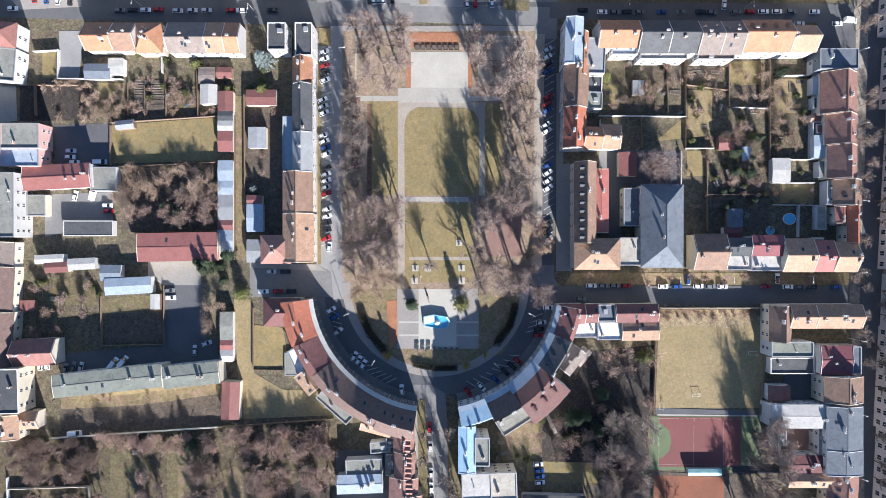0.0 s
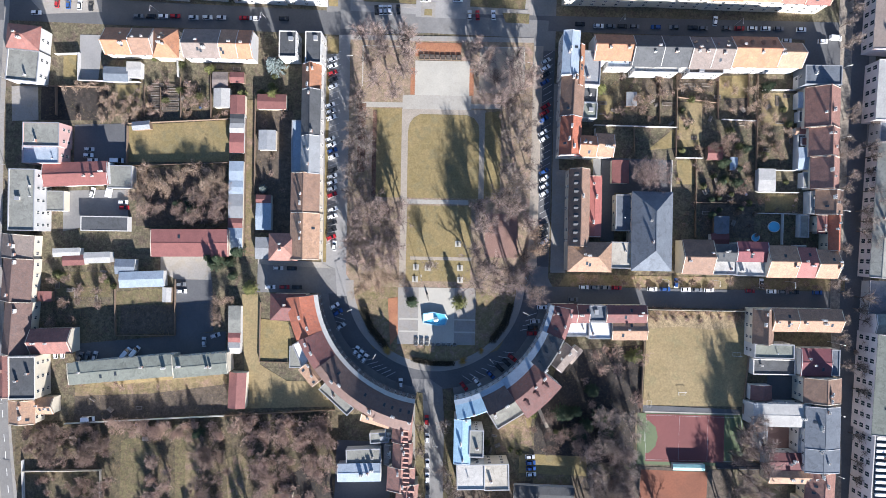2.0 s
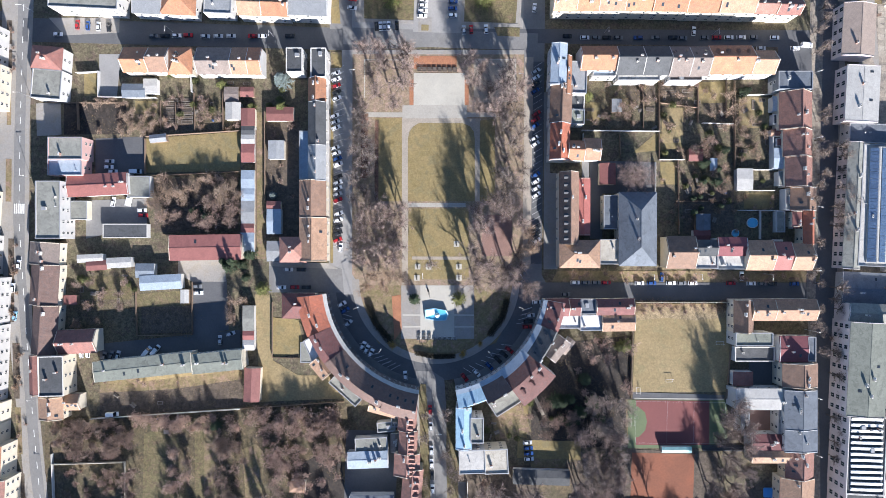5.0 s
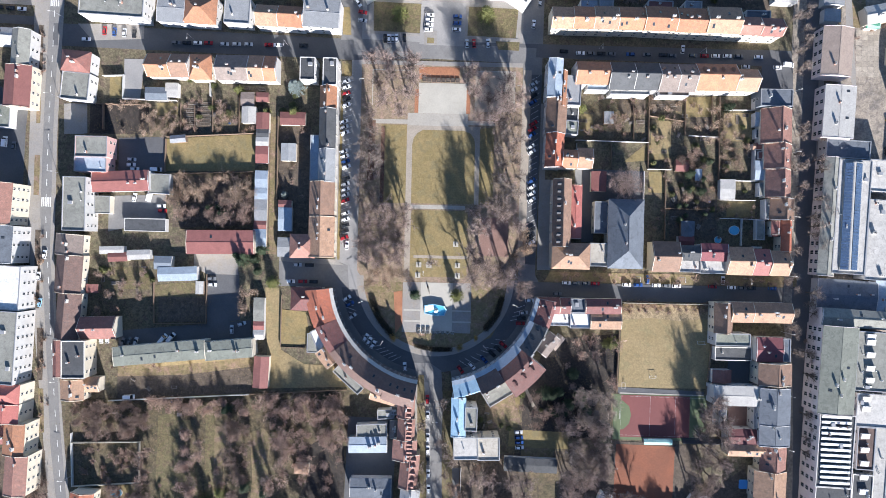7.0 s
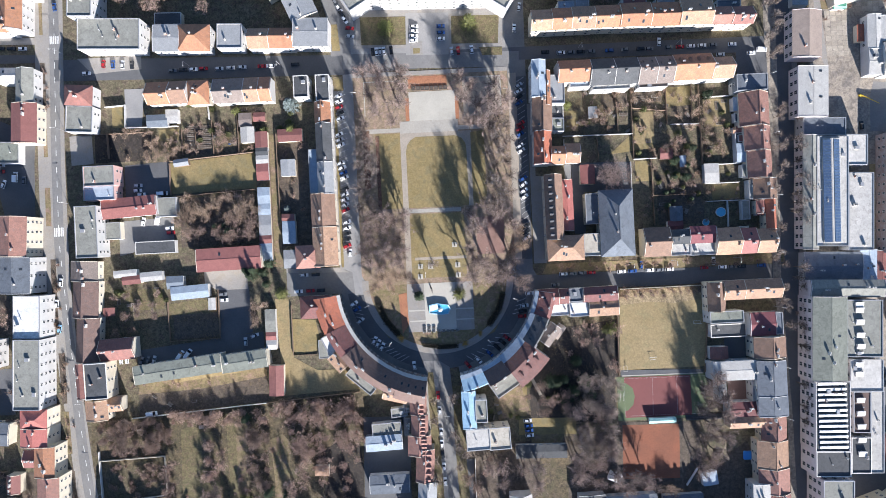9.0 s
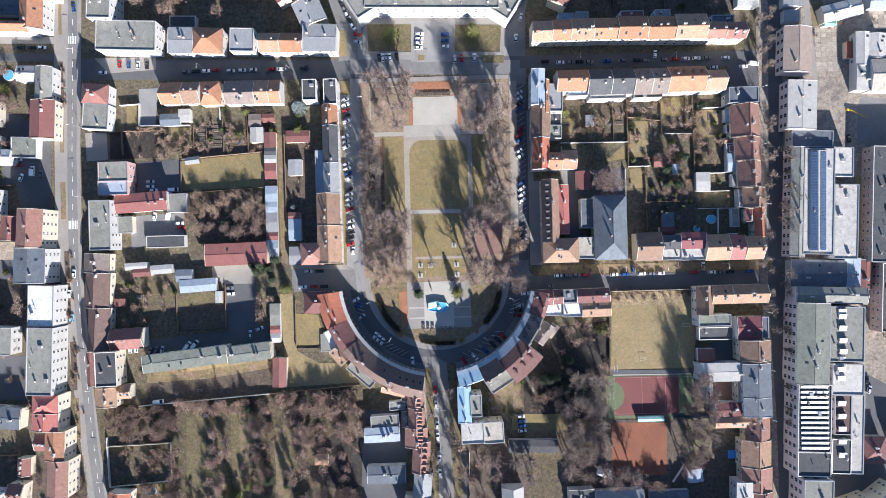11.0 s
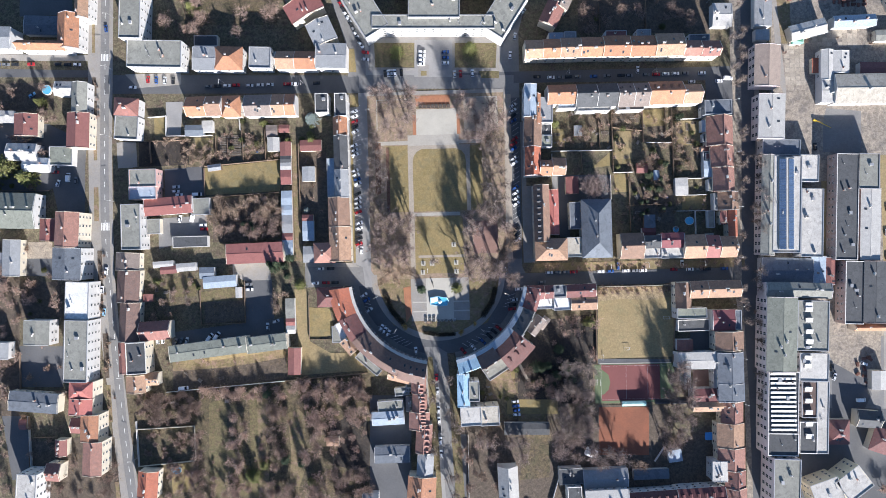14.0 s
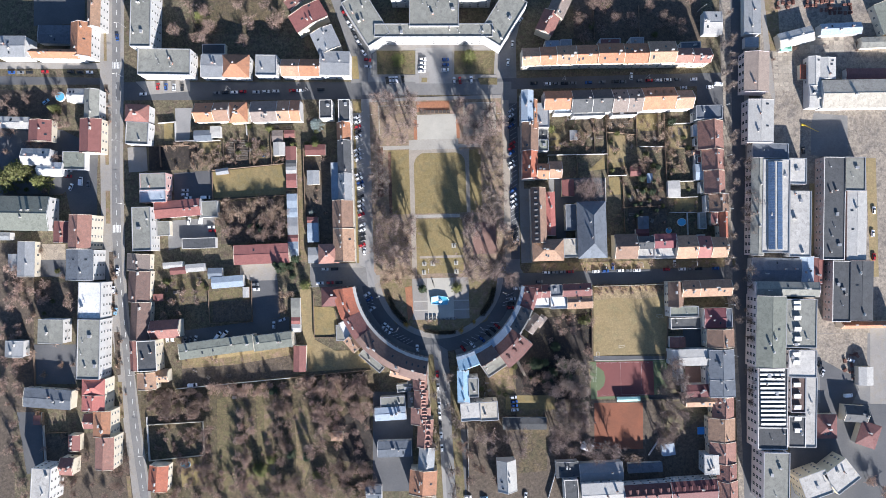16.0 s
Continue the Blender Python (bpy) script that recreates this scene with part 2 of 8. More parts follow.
PANE = glossy("window_pane", (0.035, 0.045, 0.055), 0.08)
FRAME = glossy("window_frame_paint", (0.62, 0.6, 0.56), 0.5)
BRICK = surface("chimney_brick", (0.40, 0.24, 0.18), (0.32, 0.18, 0.14), 1.5, 6.0, 0.9, 0.3)
MORTAR = surface("chimney_plaster", (0.62, 0.60, 0.56), (0.5, 0.48, 0.44), 1.2, 5.0, 0.9, 0.2)
DARK = glossy("dark_metal", (0.06, 0.06, 0.065), 0.5)
STEEL = glossy("galvanised_steel", (0.34, 0.345, 0.35), 0.55, 0.4)
BARK = surface("bark", (0.13, 0.10, 0.08), (0.09, 0.072, 0.06), 1.0, 6.0, 0.95, 0.4)


# ---- building blocks ----
def part(name, bm, material, parent=None, label=""):
    mesh = bpy.data.meshes.new(name)
    bm.to_mesh(mesh)
    bm.free()
    for m in material if isinstance(material, (list, tuple)) else (material,):
        mesh.materials.append(m)
    ob = new(name, mesh)
    ob.parent = parent
    return tagged(ob, label)


def shared(name, mesh, parent, m, label=""):
    ob = new(name, mesh)
    ob.parent = parent
    ob.matrix_local = m
    return tagged(ob, label)


def thing(name, m, label, category, group="", kind=""):
    ob = new(name)
    ob.matrix_world = m
    return tagged(ob, label, category, group, kind)


def box(bm, x0, y0, z0, x1, y1, z1, slot=0, turn=None):
    made = bmesh.ops.create_cube(bm, size=1, matrix=(turn or Matrix()) @ Matrix.Translation(((x0 + x1) / 2, (y0 + y1) / 2, (z0 + z1) / 2)) @ Matrix.Diagonal((x1 - x0, y1 - y0, z1 - z0, 1)))
    faces = {f for v in made["verts"] for f in v.link_faces}
    for f in faces:
        f.material_index = slot
    return faces


def prism(bm, points, low, high, slot=0):
    """An upright prism over a plan outline."""
    under = [bm.verts.new((*p, low)) for p in points]
    over = [bm.verts.new((*p, high)) for p in points]
    faces = [bm.faces.new(over), bm.faces.new(under[::-1])]
    for i in range(len(points)):
        j = (i + 1) % len(points)
        faces.append(bm.faces.new((under[i], under[j], over[j], over[i])))
    for f in faces:
        f.material_index = slot
    bmesh.ops.recalc_face_normals(bm, faces=faces)
    return faces


def band(bm, a, b, k, low, high):
    """A rectangular ring, k wide."""
    loops = [[bm.verts.new((sx * p, sy * q, z)) for sx, sy in ((-1, -1), (1, -1), (1, 1), (-1, 1))] for p, q, z in ((a, b, low), (a, b, high), (a - k, b - k, high), (a - k, b - k, low))]
    for m in range(4):
        p, q = loops[m], loops[(m + 1) % 4]
        for i in range(4):
            bm.faces.new((p[i], p[(i + 1) % 4], q[(i + 1) % 4], q[i]))
    bmesh.ops.recalc_face_normals(bm, faces=bm.faces)


def swept(bm, sections):
    """A closed profile carried through a row of sections, with end caps."""
    loops = [[bm.verts.new(p) for p in s] for s in sections]
    n = len(loops[0])
    for p, q in zip(loops, loops[1:]):
        for i in range(n):
            bm.faces.new((p[i], p[(i + 1) % n], q[(i + 1) % n], q[i]))
    bm.faces.new(loops[0][::-1])
    bm.faces.new(loops[-1])
    bmesh.ops.recalc_face_normals(bm, faces=bm.faces)


def solid(bm, top, thick, slot=0):
    """A slab of that thickness below a flat face given by its corners."""
    over = [bm.verts.new(p) for p in top]
    under = [bm.verts.new((p[0], p[1], p[2] - thick)) for p in top]
    faces = [bm.faces.new(over), bm.faces.new(under[::-1])]
    for i in range(len(top)):
        j = (i + 1) % len(top)
        faces.append(bm.faces.new((under[i], under[j], over[j], over[i])))
    for f in faces:
        f.material_index = slot
    bmesh.ops.recalc_face_normals(bm, faces=faces)


def area(name, kind, top, *outline):
    """A piece of ground of one surface, with a real edge."""
    bm = bmesh.new()
    prism(bm, list(zip(outline[0::2], outline[1::2])), -0.3, top)
    bmesh.ops.triangulate(bm, faces=[f for f in bm.faces if len(f.verts) > 4])
    ob = part(name, bm, GROUND[kind])
    return tagged(ob, kind="structure")


def ring(name, kind, top, cx, cy, r0, r1, a0, a1, steps=48):
    """A bent strip of ground between two radii."""
    bm = bmesh.new()
    for i in range(steps):
        b, c = (radians(a0 + (a1 - a0) * k / steps) for k in (i, i + 1))
        prism(bm, [(cx + r * math.cos(a), cy + r * math.sin(a)) for r, a in ((r0, b), (r1, b), (r1, c), (r0, c))], -0.3, top)
    bmesh.ops.remove_doubles(bm, verts=bm.verts, dist=0.001)
    ob = part(name, bm, GROUND[kind])
    return tagged(ob, kind="structure")


# one window, one skylight, one chimney, one vent for all houses
def window_mesh(w, h):
    bm = bmesh.new()
    box(bm, -w / 2, -0.1, 0, w / 2, 0.05, h, 0)
    bmesh.ops.bisect_plane(bm, geom=bm.verts[:] + bm.edges[:] + bm.faces[:], plane_co=(0, 0, 0), plane_no=(1, 0, 0))
    fronts = [f for f in bm.faces if f.calc_center_median().y < -0.09]
    bmesh.ops.inset_individual(bm, faces=fronts, thickness=0.09, depth=-0.05)
    for f in fronts:
        f.material_index = 1
    mesh = bpy.data.meshes.new("window")
    bm.to_mesh(mesh)
    bm.free()
    mesh.materials.append(FRAME)
    mesh.materials.append(PANE)
    return mesh


def skylight_mesh():
    bm = bmesh.new()
    box(bm, -0.5, -0.75, 0, 0.5, 0.75, 0.14, 0)
    box(bm, -0.41, -0.66, 0.1, 0.41, 0.66, 0.155, 1)
    mesh = bpy.data.meshes.new("skylight")
    bm.to_mesh(mesh)
    bm.free()
    mesh.materials.append(DARK)
    mesh.materials.append(PANE)
    return mesh


def dormer_mesh(cover):
    bm = bmesh.new()
    box(bm, -0.65, -1.4, -1.6, 0.65, 0.75, 0.75, 0)
    swept(bm, [[(-0.85, y, 0.72), (0.0, y, 1.2), (0.85, y, 0.72), (0.85, y, 0.60), (0.0, y, 1.08), (-0.85, y, 0.60)] for y in (-1.7, 0.9)])
    for f in bm.faces:
        if f.calc_center_median().z > 0.755 or len(f.verts) == 6:
            f.material_index = 1
    box(bm, -0.45, 0.7, -0.45, 0.45, 0.79, 0.55, 2)
    mesh = bpy.data.meshes.new("dormer")
    bm.to_mesh(mesh)
    bm.free()
    for m in (cover, cover, PANE):
        mesh.materials.append(m)
    return mesh


def chimney_mesh(w, d, h, body):
    bm = bmesh.new()
    box(bm, -w / 2, -d / 2, -1.2, w / 2, d / 2, h, 0)
    box(bm, -w / 2 - 0.08, -d / 2 - 0.08, h, w / 2 + 0.08, d / 2 + 0.08, h + 0.12, 1)
    for k in (-0.25, 0.25):
        box(bm, w * k - 0.12, -0.12, h + 0.12, w * k + 0.12, 0.12, h + 0.45, 2)
    mesh = bpy.data.meshes.new("chimney")
    bm.to_mesh(mesh)
    bm.free()
    for m in (body, MORTAR, DARK):
        mesh.materials.append(m)
    return mesh


def vent_mesh():
    bm = bmesh.new()
    bmesh.ops.create_cone(bm, cap_ends=True, segments=8, radius1=0.18, radius2=0.18, depth=1.0, matrix=Matrix.Translation((0, 0, 0.5)))
    bmesh.ops.create_cone(bm, cap_ends=True, segments=8, radius1=0.34, radius2=0.1, depth=0.25, matrix=Matrix.Translation((0, 0, 1.1)))
    mesh = bpy.data.meshes.new("vent")
    bm.to_mesh(mesh)
    bm.free()
    mesh.materials.append(STEEL)
    return mesh


def hatch_mesh():
    bm = bmesh.new()
    box(bm, -0.9, -0.7, 0, 0.9, 0.7, 0.9, 0)
    box(bm, -1.0, -0.8, 0.9, 1.0, 0.8, 1.02, 1)
    mesh = bpy.data.meshes.new("roof_hatch")
    bm.to_mesh(mesh)
    bm.free()
    mesh.materials.append(MORTAR)
    mesh.materials.append(STEEL)
    return mesh


WINDOW, SMALL_WINDOW, TALL_WINDOW = window_mesh(1.25, 1.6), window_mesh(0.9, 1.0), window_mesh(1.9, 2.3)
SKYLIGHT, VENT, HATCH = skylight_mesh(), vent_mesh(), hatch_mesh()
DORMERS = {}
CHIMNEYS = [chimney_mesh(1.1, 0.6, 1.5, BRICK), chimney_mesh(0.8, 0.6, 1.3, MORTAR), chimney_mesh(1.6, 0.6, 1.5, MORTAR)]


def house(x, y, w, d, turn, eave, ridge, form, roof, wall, sides="", category="house", lights=0, stacks=-1, name="", shift=0.0):
    """A building on a rectangular plan. form: x or y, the way the ridge runs; h or hy, hipped; f, flat with a parapet.
    sides: which walls have windows (n, s, e, w); lights: skylights on the roof; from four on a row of dormers, on the far slope when negative; stacks: chimneys."""
    chance = random.Random(int(abs(x * 131 + y * 977) * 10))
    small = eave < 4.6
    kind = name or ("garage" if small and eave >= 2.9 else "garden_shed" if small else "house")
    storeys = {1: "one-storey", 2: "two-storey", 3: "three-storey", 4: "four-storey"}.get(max(1, min(4, round((eave - 0.6) / 3.1))), "four-storey")
    shape = {"x": "gabled", "y": "gabled", "h": "hipped", "hy": "hipped", "f": "flat"}[form]
    if small:
        label = f"low {WALL_WORDS[wall]} {'garage' if kind == 'garage' else 'shed'} with {ROOF_WORDS[roof]} {shape} roof"
    else:
        label = f"{storeys} {WALL_WORDS[wall]} building with {ROOF_WORDS[roof]} {shape} roof"
    top = thing(kind, pose(x, y, 0, 0, 0, turn), label, {"garage": "garage", "garden_shed": "shed"}.get(kind, category))
    a, b = w / 2, d / 2
    skin, cover = WALL[wall], ROOF["whiteflat" if roof == "white" and form == "f" else roof]
    lap = 0.2 if small else 0.45
    bm = bmesh.new()
    if form == "f":
        box(bm, -a, -b, -0.4, a, b, eave)
        lid = max(bm.faces, key=lambda f: f.calc_center_median().z)
        bmesh.ops.inset_region(bm, faces=[lid], thickness=min(0.35, a * 0.2, b * 0.2))
        bmesh.ops.translate(bm, verts=lid.verts, vec=(0, 0, -0.45 if not small else -0.12))
        part("wall", bm, skin, top)
        bm = bmesh.new()
        k = min(0.35, a * 0.2, b * 0.2)
        drop = 0.45 if not small else 0.12
        solid(bm, [(-a + k, -b + k, eave - drop + 0.06), (a - k, -b + k, eave - drop + 0.06), (a - k, b - k, eave - drop + 0.06), (-a + k, b - k, eave - drop + 0.06)], 0.05)
        deck = part("roof", bm, cover, top)
        bm = bmesh.new()
        band(bm, a + 0.06, b + 0.06, k + 0.04, eave + 0.003, eave + 0.06)
        part("coping", bm, STEEL if roof != "slate" else MORTAR, deck)
        if not small:
            for i in range(max(1, int(w * d / 90)) if stacks < 0 else stacks):
                px, py = chance.uniform(-a + 1.8, a - 1.8) if a > 2 else 0, chance.uniform(-b + 1.8, b - 1.8) if b > 2 else 0
                pick = chance.random()
                mesh = VENT if pick < 0.4 else HATCH if pick < 0.62 else CHIMNEYS[chance.randrange(3)]
                shared("vent" if mesh is VENT else "roof_hatch" if mesh is HATCH else "chimney", mesh, deck, pose(px, py, eave - 0.4, 0, 0, 90 * chance.randrange(2)))
            for i in range(lights):
                shared("skylight", SKYLIGHT, deck, pose(-a + (i + 0.5) * w / lights, chance.uniform(-0.3, 0.3) * d, eave - 0.4))
    else:
        along_x = form in ("x", "h")
        turned = Matrix() if along_x else Matrix.Rotation(math.pi / 2, 4, "Z")
        p, q = (a, b) if along_x else (b, a)          # half length along the ridge, half span
        hip = min(q, p * 0.85) if form in ("h", "hy") else 0.0
        box(bm, -p, -q, -0.4, p, q, eave)
        lid = max(bm.faces, key=lambda f: f.calc_center_median().z)
        bm.faces.remove(lid)
        base = [bm.verts.new(c) for c in ((-p, -q, eave), (p, -q, eave), (p, q, eave), (-p, q, eave), (-p + hip, shift, ridge), (p - hip, shift, ridge))]
        for f in ((0, 1, 5, 4), (2, 3, 4, 5), (1, 2, 5), (3, 0, 4)):
            bm.faces.new([base[i] for i in f])
        bmesh.ops.remove_doubles(bm, verts=bm.verts, dist=0.001)
        bmesh.ops.recalc_face_normals(bm, faces=bm.faces)
        bmesh.ops.transform(bm, matrix=turned, verts=bm.verts)
        part("wall", bm, skin, top)
        slope = (ridge - eave) / q
        drop, over = lap * slope, (0.0 if hip else lap * 0.6)
        up = 0.2
        r = p - hip + over if not hip else p - hip
        e = p + (over if not hip else lap)
        crest = [(-r, 0, ridge + up), (r, 0, ridge + up)]
        eaves = [(-e, -q - lap, eave - drop + up), (e, -q - lap, eave - drop + up), (e, q + lap, eave - drop + up), (-e, q + lap, eave - drop + up)]
        bm = bmesh.new()
        if hip:
            solid(bm, [eaves[0], eaves[1], crest[1], crest[0]], 0.18)
            solid(bm, [eaves[2], eaves[3], crest[0], crest[1]], 0.18)
            solid(bm, [eaves[1], eaves[2], crest[1]], 0.18)
            solid(bm, [eaves[3], eaves[0], crest[0]], 0.18)
            bmesh.ops.remove_doubles(bm, verts=bm.verts, dist=0.001)
        else:
            peak = ridge + up
            front, back = eave - lap * (ridge - eave) / (q + shift) + up, eave - lap * (ridge - eave) / (q - shift) + up
            swept(bm, [[(s * e, -q - lap, front), (s * e, shift, peak), (s * e, q + lap, back), (s * e, q + lap, back - 0.18), (s * e, shift, peak - 0.18), (s * e, -q - lap, front - 0.18)] for s in (-1, 1)])
        bmesh.ops.transform(bm, matrix=turned, verts=bm.verts)
        deck = part("roof", bm, cover, top)
        if not small:
            bm = bmesh.new()
            box(bm, -r, shift - 0.16, ridge + up - 0.06, r, shift + 0.16, ridge + up + 0.07)
            bmesh.ops.transform(bm, matrix=turned, verts=bm.verts)
            part("ridge_cap", bm, cover, deck)
            if not hip:
                for s in (-1, 1):
                    bm = bmesh.new()
                    swept(bm, [[(x0, -q - 0.1, eave - 0.6), (x0, -q - 0.1, eave + up + 0.14), (x0, shift, peak + 0.16), (x0, q + 0.1, eave + up + 0.14), (x0, q + 0.1, eave - 0.6)] for x0 in (s * p - 0.1, s * p + 0.1)])
                    bmesh.ops.transform(bm, matrix=turned, verts=bm.verts)
                    part("gable_wall", bm, skin, top)
            for i in range(chance.choice((1, 2, 2, 3)) if stacks < 0 else stacks):
                px, py = chance.uniform(-p * 0.85 + hip * 0.8, p * 0.85 - hip * 0.8), chance.choice((-1, 1)) * chance.uniform(0.08, 0.3) * q
                shared("chimney", CHIMNEYS[chance.randrange(3)], deck, turned @ pose(px, py + shift, ridge - abs(py) * slope))
            tilt = math.degrees(math.atan(slope))
            for i in range(abs(lights) or chance.choice((0, 0, 1, 2))):
                s = chance.choice((-1, 1))
                px, py = chance.uniform(-p * 0.8, p * 0.8) * (1 - hip / p * 0.6), s * chance.uniform(0.35, 0.65) * q
                if abs(lights) >= 4:
                    s = 1 if lights > 0 else -1
                    px, py = ((i + 0.5) / abs(lights) - 0.5) * 1.9 * p, s * 0.5 * q
                if abs(lights) >= 4:
                    if roof not in DORMERS:
                        DORMERS[roof] = dormer_mesh(ROOF["slate"] if roof == "brown" else cover)
                    shared("dormer", DORMERS[roof], deck, turned @ pose(px, py + shift * 0.5, ridge + up - abs(py) * slope, 0, 0, 0 if s > 0 else 180))
                else:
                    shared("skylight", SKYLIGHT, deck, turned @ pose(px, py + shift * 0.5, ridge + up - abs(py) * slope, -s * tilt, 0, 0))
    if eave >= 2.6 and sides:
        mesh, pitch, rise = (SMALL_WINDOW, 3.4, 2.9) if small else (TALL_WINDOW, 4.3, 3.6) if wall == "pinkwall" else (WINDOW, 4.3, 3.1)
        for side in sides:
            run, out, face = {"s": (w, b, 0), "n": (w, b, 180), "e": (d, a, 90), "w": (d, a, -90)}[side]
            n = max(1, int((run - 1.0) / pitch))
            floors = max(1, int((eave - 0.3) / rise))
            for k in range(floors):
                for i in range(n):
                    s = (i + 0.5) * run / n - run / 2
                    shared("window", mesh, top, pose(0, 0, 0, 0, 0, face) @ pose(s, -out, 1.0 + k * rise + (eave - floors * rise) * 0.3))
    return top


def crescent_house(a0, a1, depth, eave, ridge, roof, wall, lights=0, crest=7.5, edge="white", lip_width=0.7, rear=0):
    """A house in the curved terrace, between two angles round its centre; its front is the inner arc, its ridge lies crest metres behind.
    edge: the sheet of the gutter band, lip_width how far it reaches up the roof; rear: dormers on the back slope."""
    cx, cy, r0 = CRESCENT
    storeys = "three-storey"
    top = thing("terrace_house", pose(cx + (r0 + depth / 2) * math.cos(radians((a0 + a1) / 2)), cy + (r0 + depth / 2) * math.sin(radians((a0 + a1) / 2)), 0),
                f"{storeys} curved terrace house, {WALL_WORDS[wall]}, with {ROOF_WORDS[roof]} roof", "house", "curved terrace")
    o = top.matrix_world.translation
    steps = max(2, int((a1 - a0) / 3))

    def at(r, a, z):
        return (cx + r * math.cos(radians(a)) - o.x, cy + r * math.sin(radians(a)) - o.y, z)
    angles = [a0 + (a1 - a0) * i / steps for i in range(steps + 1)]
    mid = r0 + crest
    bm = bmesh.new()
    rows = [[bm.verts.new(at(r, a, z)) for r, z in ((r0, -0.4), (r0, eave), (mid, ridge), (r0 + depth, eave), (r0 + depth, -0.4))] for a in angles]
    for p, q in zip(rows, rows[1:]):
        for i in range(4):
            bm.faces.new((p[i], p[i + 1], q[i + 1], q[i]))
    for r in (rows[0], rows[-1]):
        bm.faces.new(r)
    bmesh.ops.recalc_face_normals(bm, faces=bm.faces)
    part("wall", bm, WALL[wall], top)
    bm = bmesh.new()
    profile = ((r0 - 0.5, eave + 0.02), (mid, ridge + 0.2), (r0 + depth + 0.4, eave + 0.02), (r0 + depth + 0.4, eave - 0.16), (mid, ridge + 0.02), (r0 - 0.5, eave - 0.16))
    swept(bm, [[at(r, a, z) for r, z in profile] for a in angles])
    deck = part("roof", bm, ROOF[roof], top)
    bm = bmesh.new()
    rise = (ridge + 0.18 - eave) / (mid - r0 + 0.5)
    lip = eave + 0.14 + (lip_width + 0.5) * rise
    swept(bm, [[at(r, a, z) for r, z in ((r0 - 0.9, eave - 0.3), (r0 - 0.9, eave + 0.1), (r0 + lip_width, lip), (r0 + lip_width, lip - 0.3), (r0 - 0.4, eave - 0.3))] for a in angles])
    part("cornice", bm, ROOF[edge], deck, f"{ROOF_WORDS[edge]} gutter band")
    n = max(2, int(radians(a1 - a0) * r0 / 2.6))
    for k in range(3):
        for i in range(n):
            a = a0 + (a1 - a0) * (i + 0.5) / n
            shared("window", WINDOW, top, pose(*at(r0, a, 1.1 + k * 3.2), 0, 0, a + 90 + 180))
    chance = random.Random(int(a0 * 7))
    for i in range(max(2, int((a1 - a0) / 6))):
        a = chance.uniform(a0 + 0.8, a1 - 0.8)
        shared("chimney", CHIMNEYS[chance.randrange(3)], deck, pose(*at(mid + chance.uniform(-0.6, 1.4), a, ridge - 0.3), 0, 0, a + 90))
    front = math.degrees(math.atan((ridge - eave) / (mid - r0)))
    for i in range(rear):
        if roof not in DORMERS:
            DORMERS[roof] = dormer_mesh(ROOF[roof])
        a, r = a0 + (a1 - a0) * (i + 0.7) / (rear + 0.4), mid + (r0 + depth - mid) * 0.42
        shared("dormer", DORMERS[roof], deck, pose(*at(r, a, ridge - (ridge - eave) * 0.42 + 0.2), 0, 0, a - 90))
    for i in range(lights):
        a = a0 + (a1 - a0) * (i + 0.5) / lights
        r = r0 + (mid - r0) * 0.55
        shared("skylight", SKYLIGHT, deck, pose(*at(r, a, eave + (ridge - eave) * 0.55 + 0.2), 0, 0, a - 90) @ pose(0, 0, 0, front, 0, 0))
    return top


# ---- trees ----
def blades(name, segments, material, parent, label=""):
    """One mesh of tapering three-sided sticks, each from a start to an end with two thicknesses."""
    verts, faces = [], []
    for p, q, r0, r1 in segments:
        way = (q - p)
        if way.length < 1e-4:
            continue
        side = way.orthogonal().normalized()
        other = way.cross(side).normalized()
        k = len(verts)
        for c, r in ((p, r0), (q, r1)):
            for j in range(3):
                t = j * 2.0944
                verts.append(c + side * (r * math.cos(t)) + other * (r * math.sin(t)))
        faces += [(k, k + 1, k + 4, k + 3), (k + 1, k + 2, k + 5, k + 4), (k + 2, k, k + 3, k + 5)]
    mesh = bpy.data.meshes.new(name)
    mesh.from_pydata([tuple(v) for v in verts], [], faces)
    mesh.materials.append(material)
    ob = new(name, mesh)
    ob.parent = parent
    return tagged(ob, label)


def petals(name, spots, material, parent, label=""):
    """One mesh of many small bent leaves or needle clumps: place, way, length, width."""
    verts, faces = [], []
    for p, way, length, width in spots:
        side = way.cross(Vector((random.uniform(-1, 1), random.uniform(-1, 1), random.uniform(-1, 1)))).normalized() * width
        k = len(verts)
        verts += [p, p + way * length * 0.5 + side, p + way * length, p + way * length * 0.5 - side]
        faces += [(k, k + 1, k + 2), (k, k + 2, k + 3)]
    mesh = bpy.data.meshes.new(name)
    mesh.from_pydata([tuple(v) for v in verts], [], faces)
    mesh.materials.append(material)
    ob = new(name, mesh)
    ob.parent = parent
    return tagged(ob, label)


def sprays(name, twigs, material, parent, label=""):
    """One mesh of slender flat twigs, each a long triangle."""
    verts, faces = [], []
    for p, q, w in twigs:
        side = (q - p).cross(Vector((random.uniform(-1, 1), random.uniform(-1, 1), random.uniform(-0.6, 0.6)))).normalized() * w
        k = len(verts)
        verts += [tuple(p + side), tuple(p - side), tuple(q)]
        faces.append((k, k + 1, k + 2))
    mesh = bpy.data.meshes.new(name)
    mesh.from_pydata(verts, [], faces)
    mesh.materials.append(material)
    ob = new(name, mesh)
    ob.parent = parent
    return tagged(ob, label)


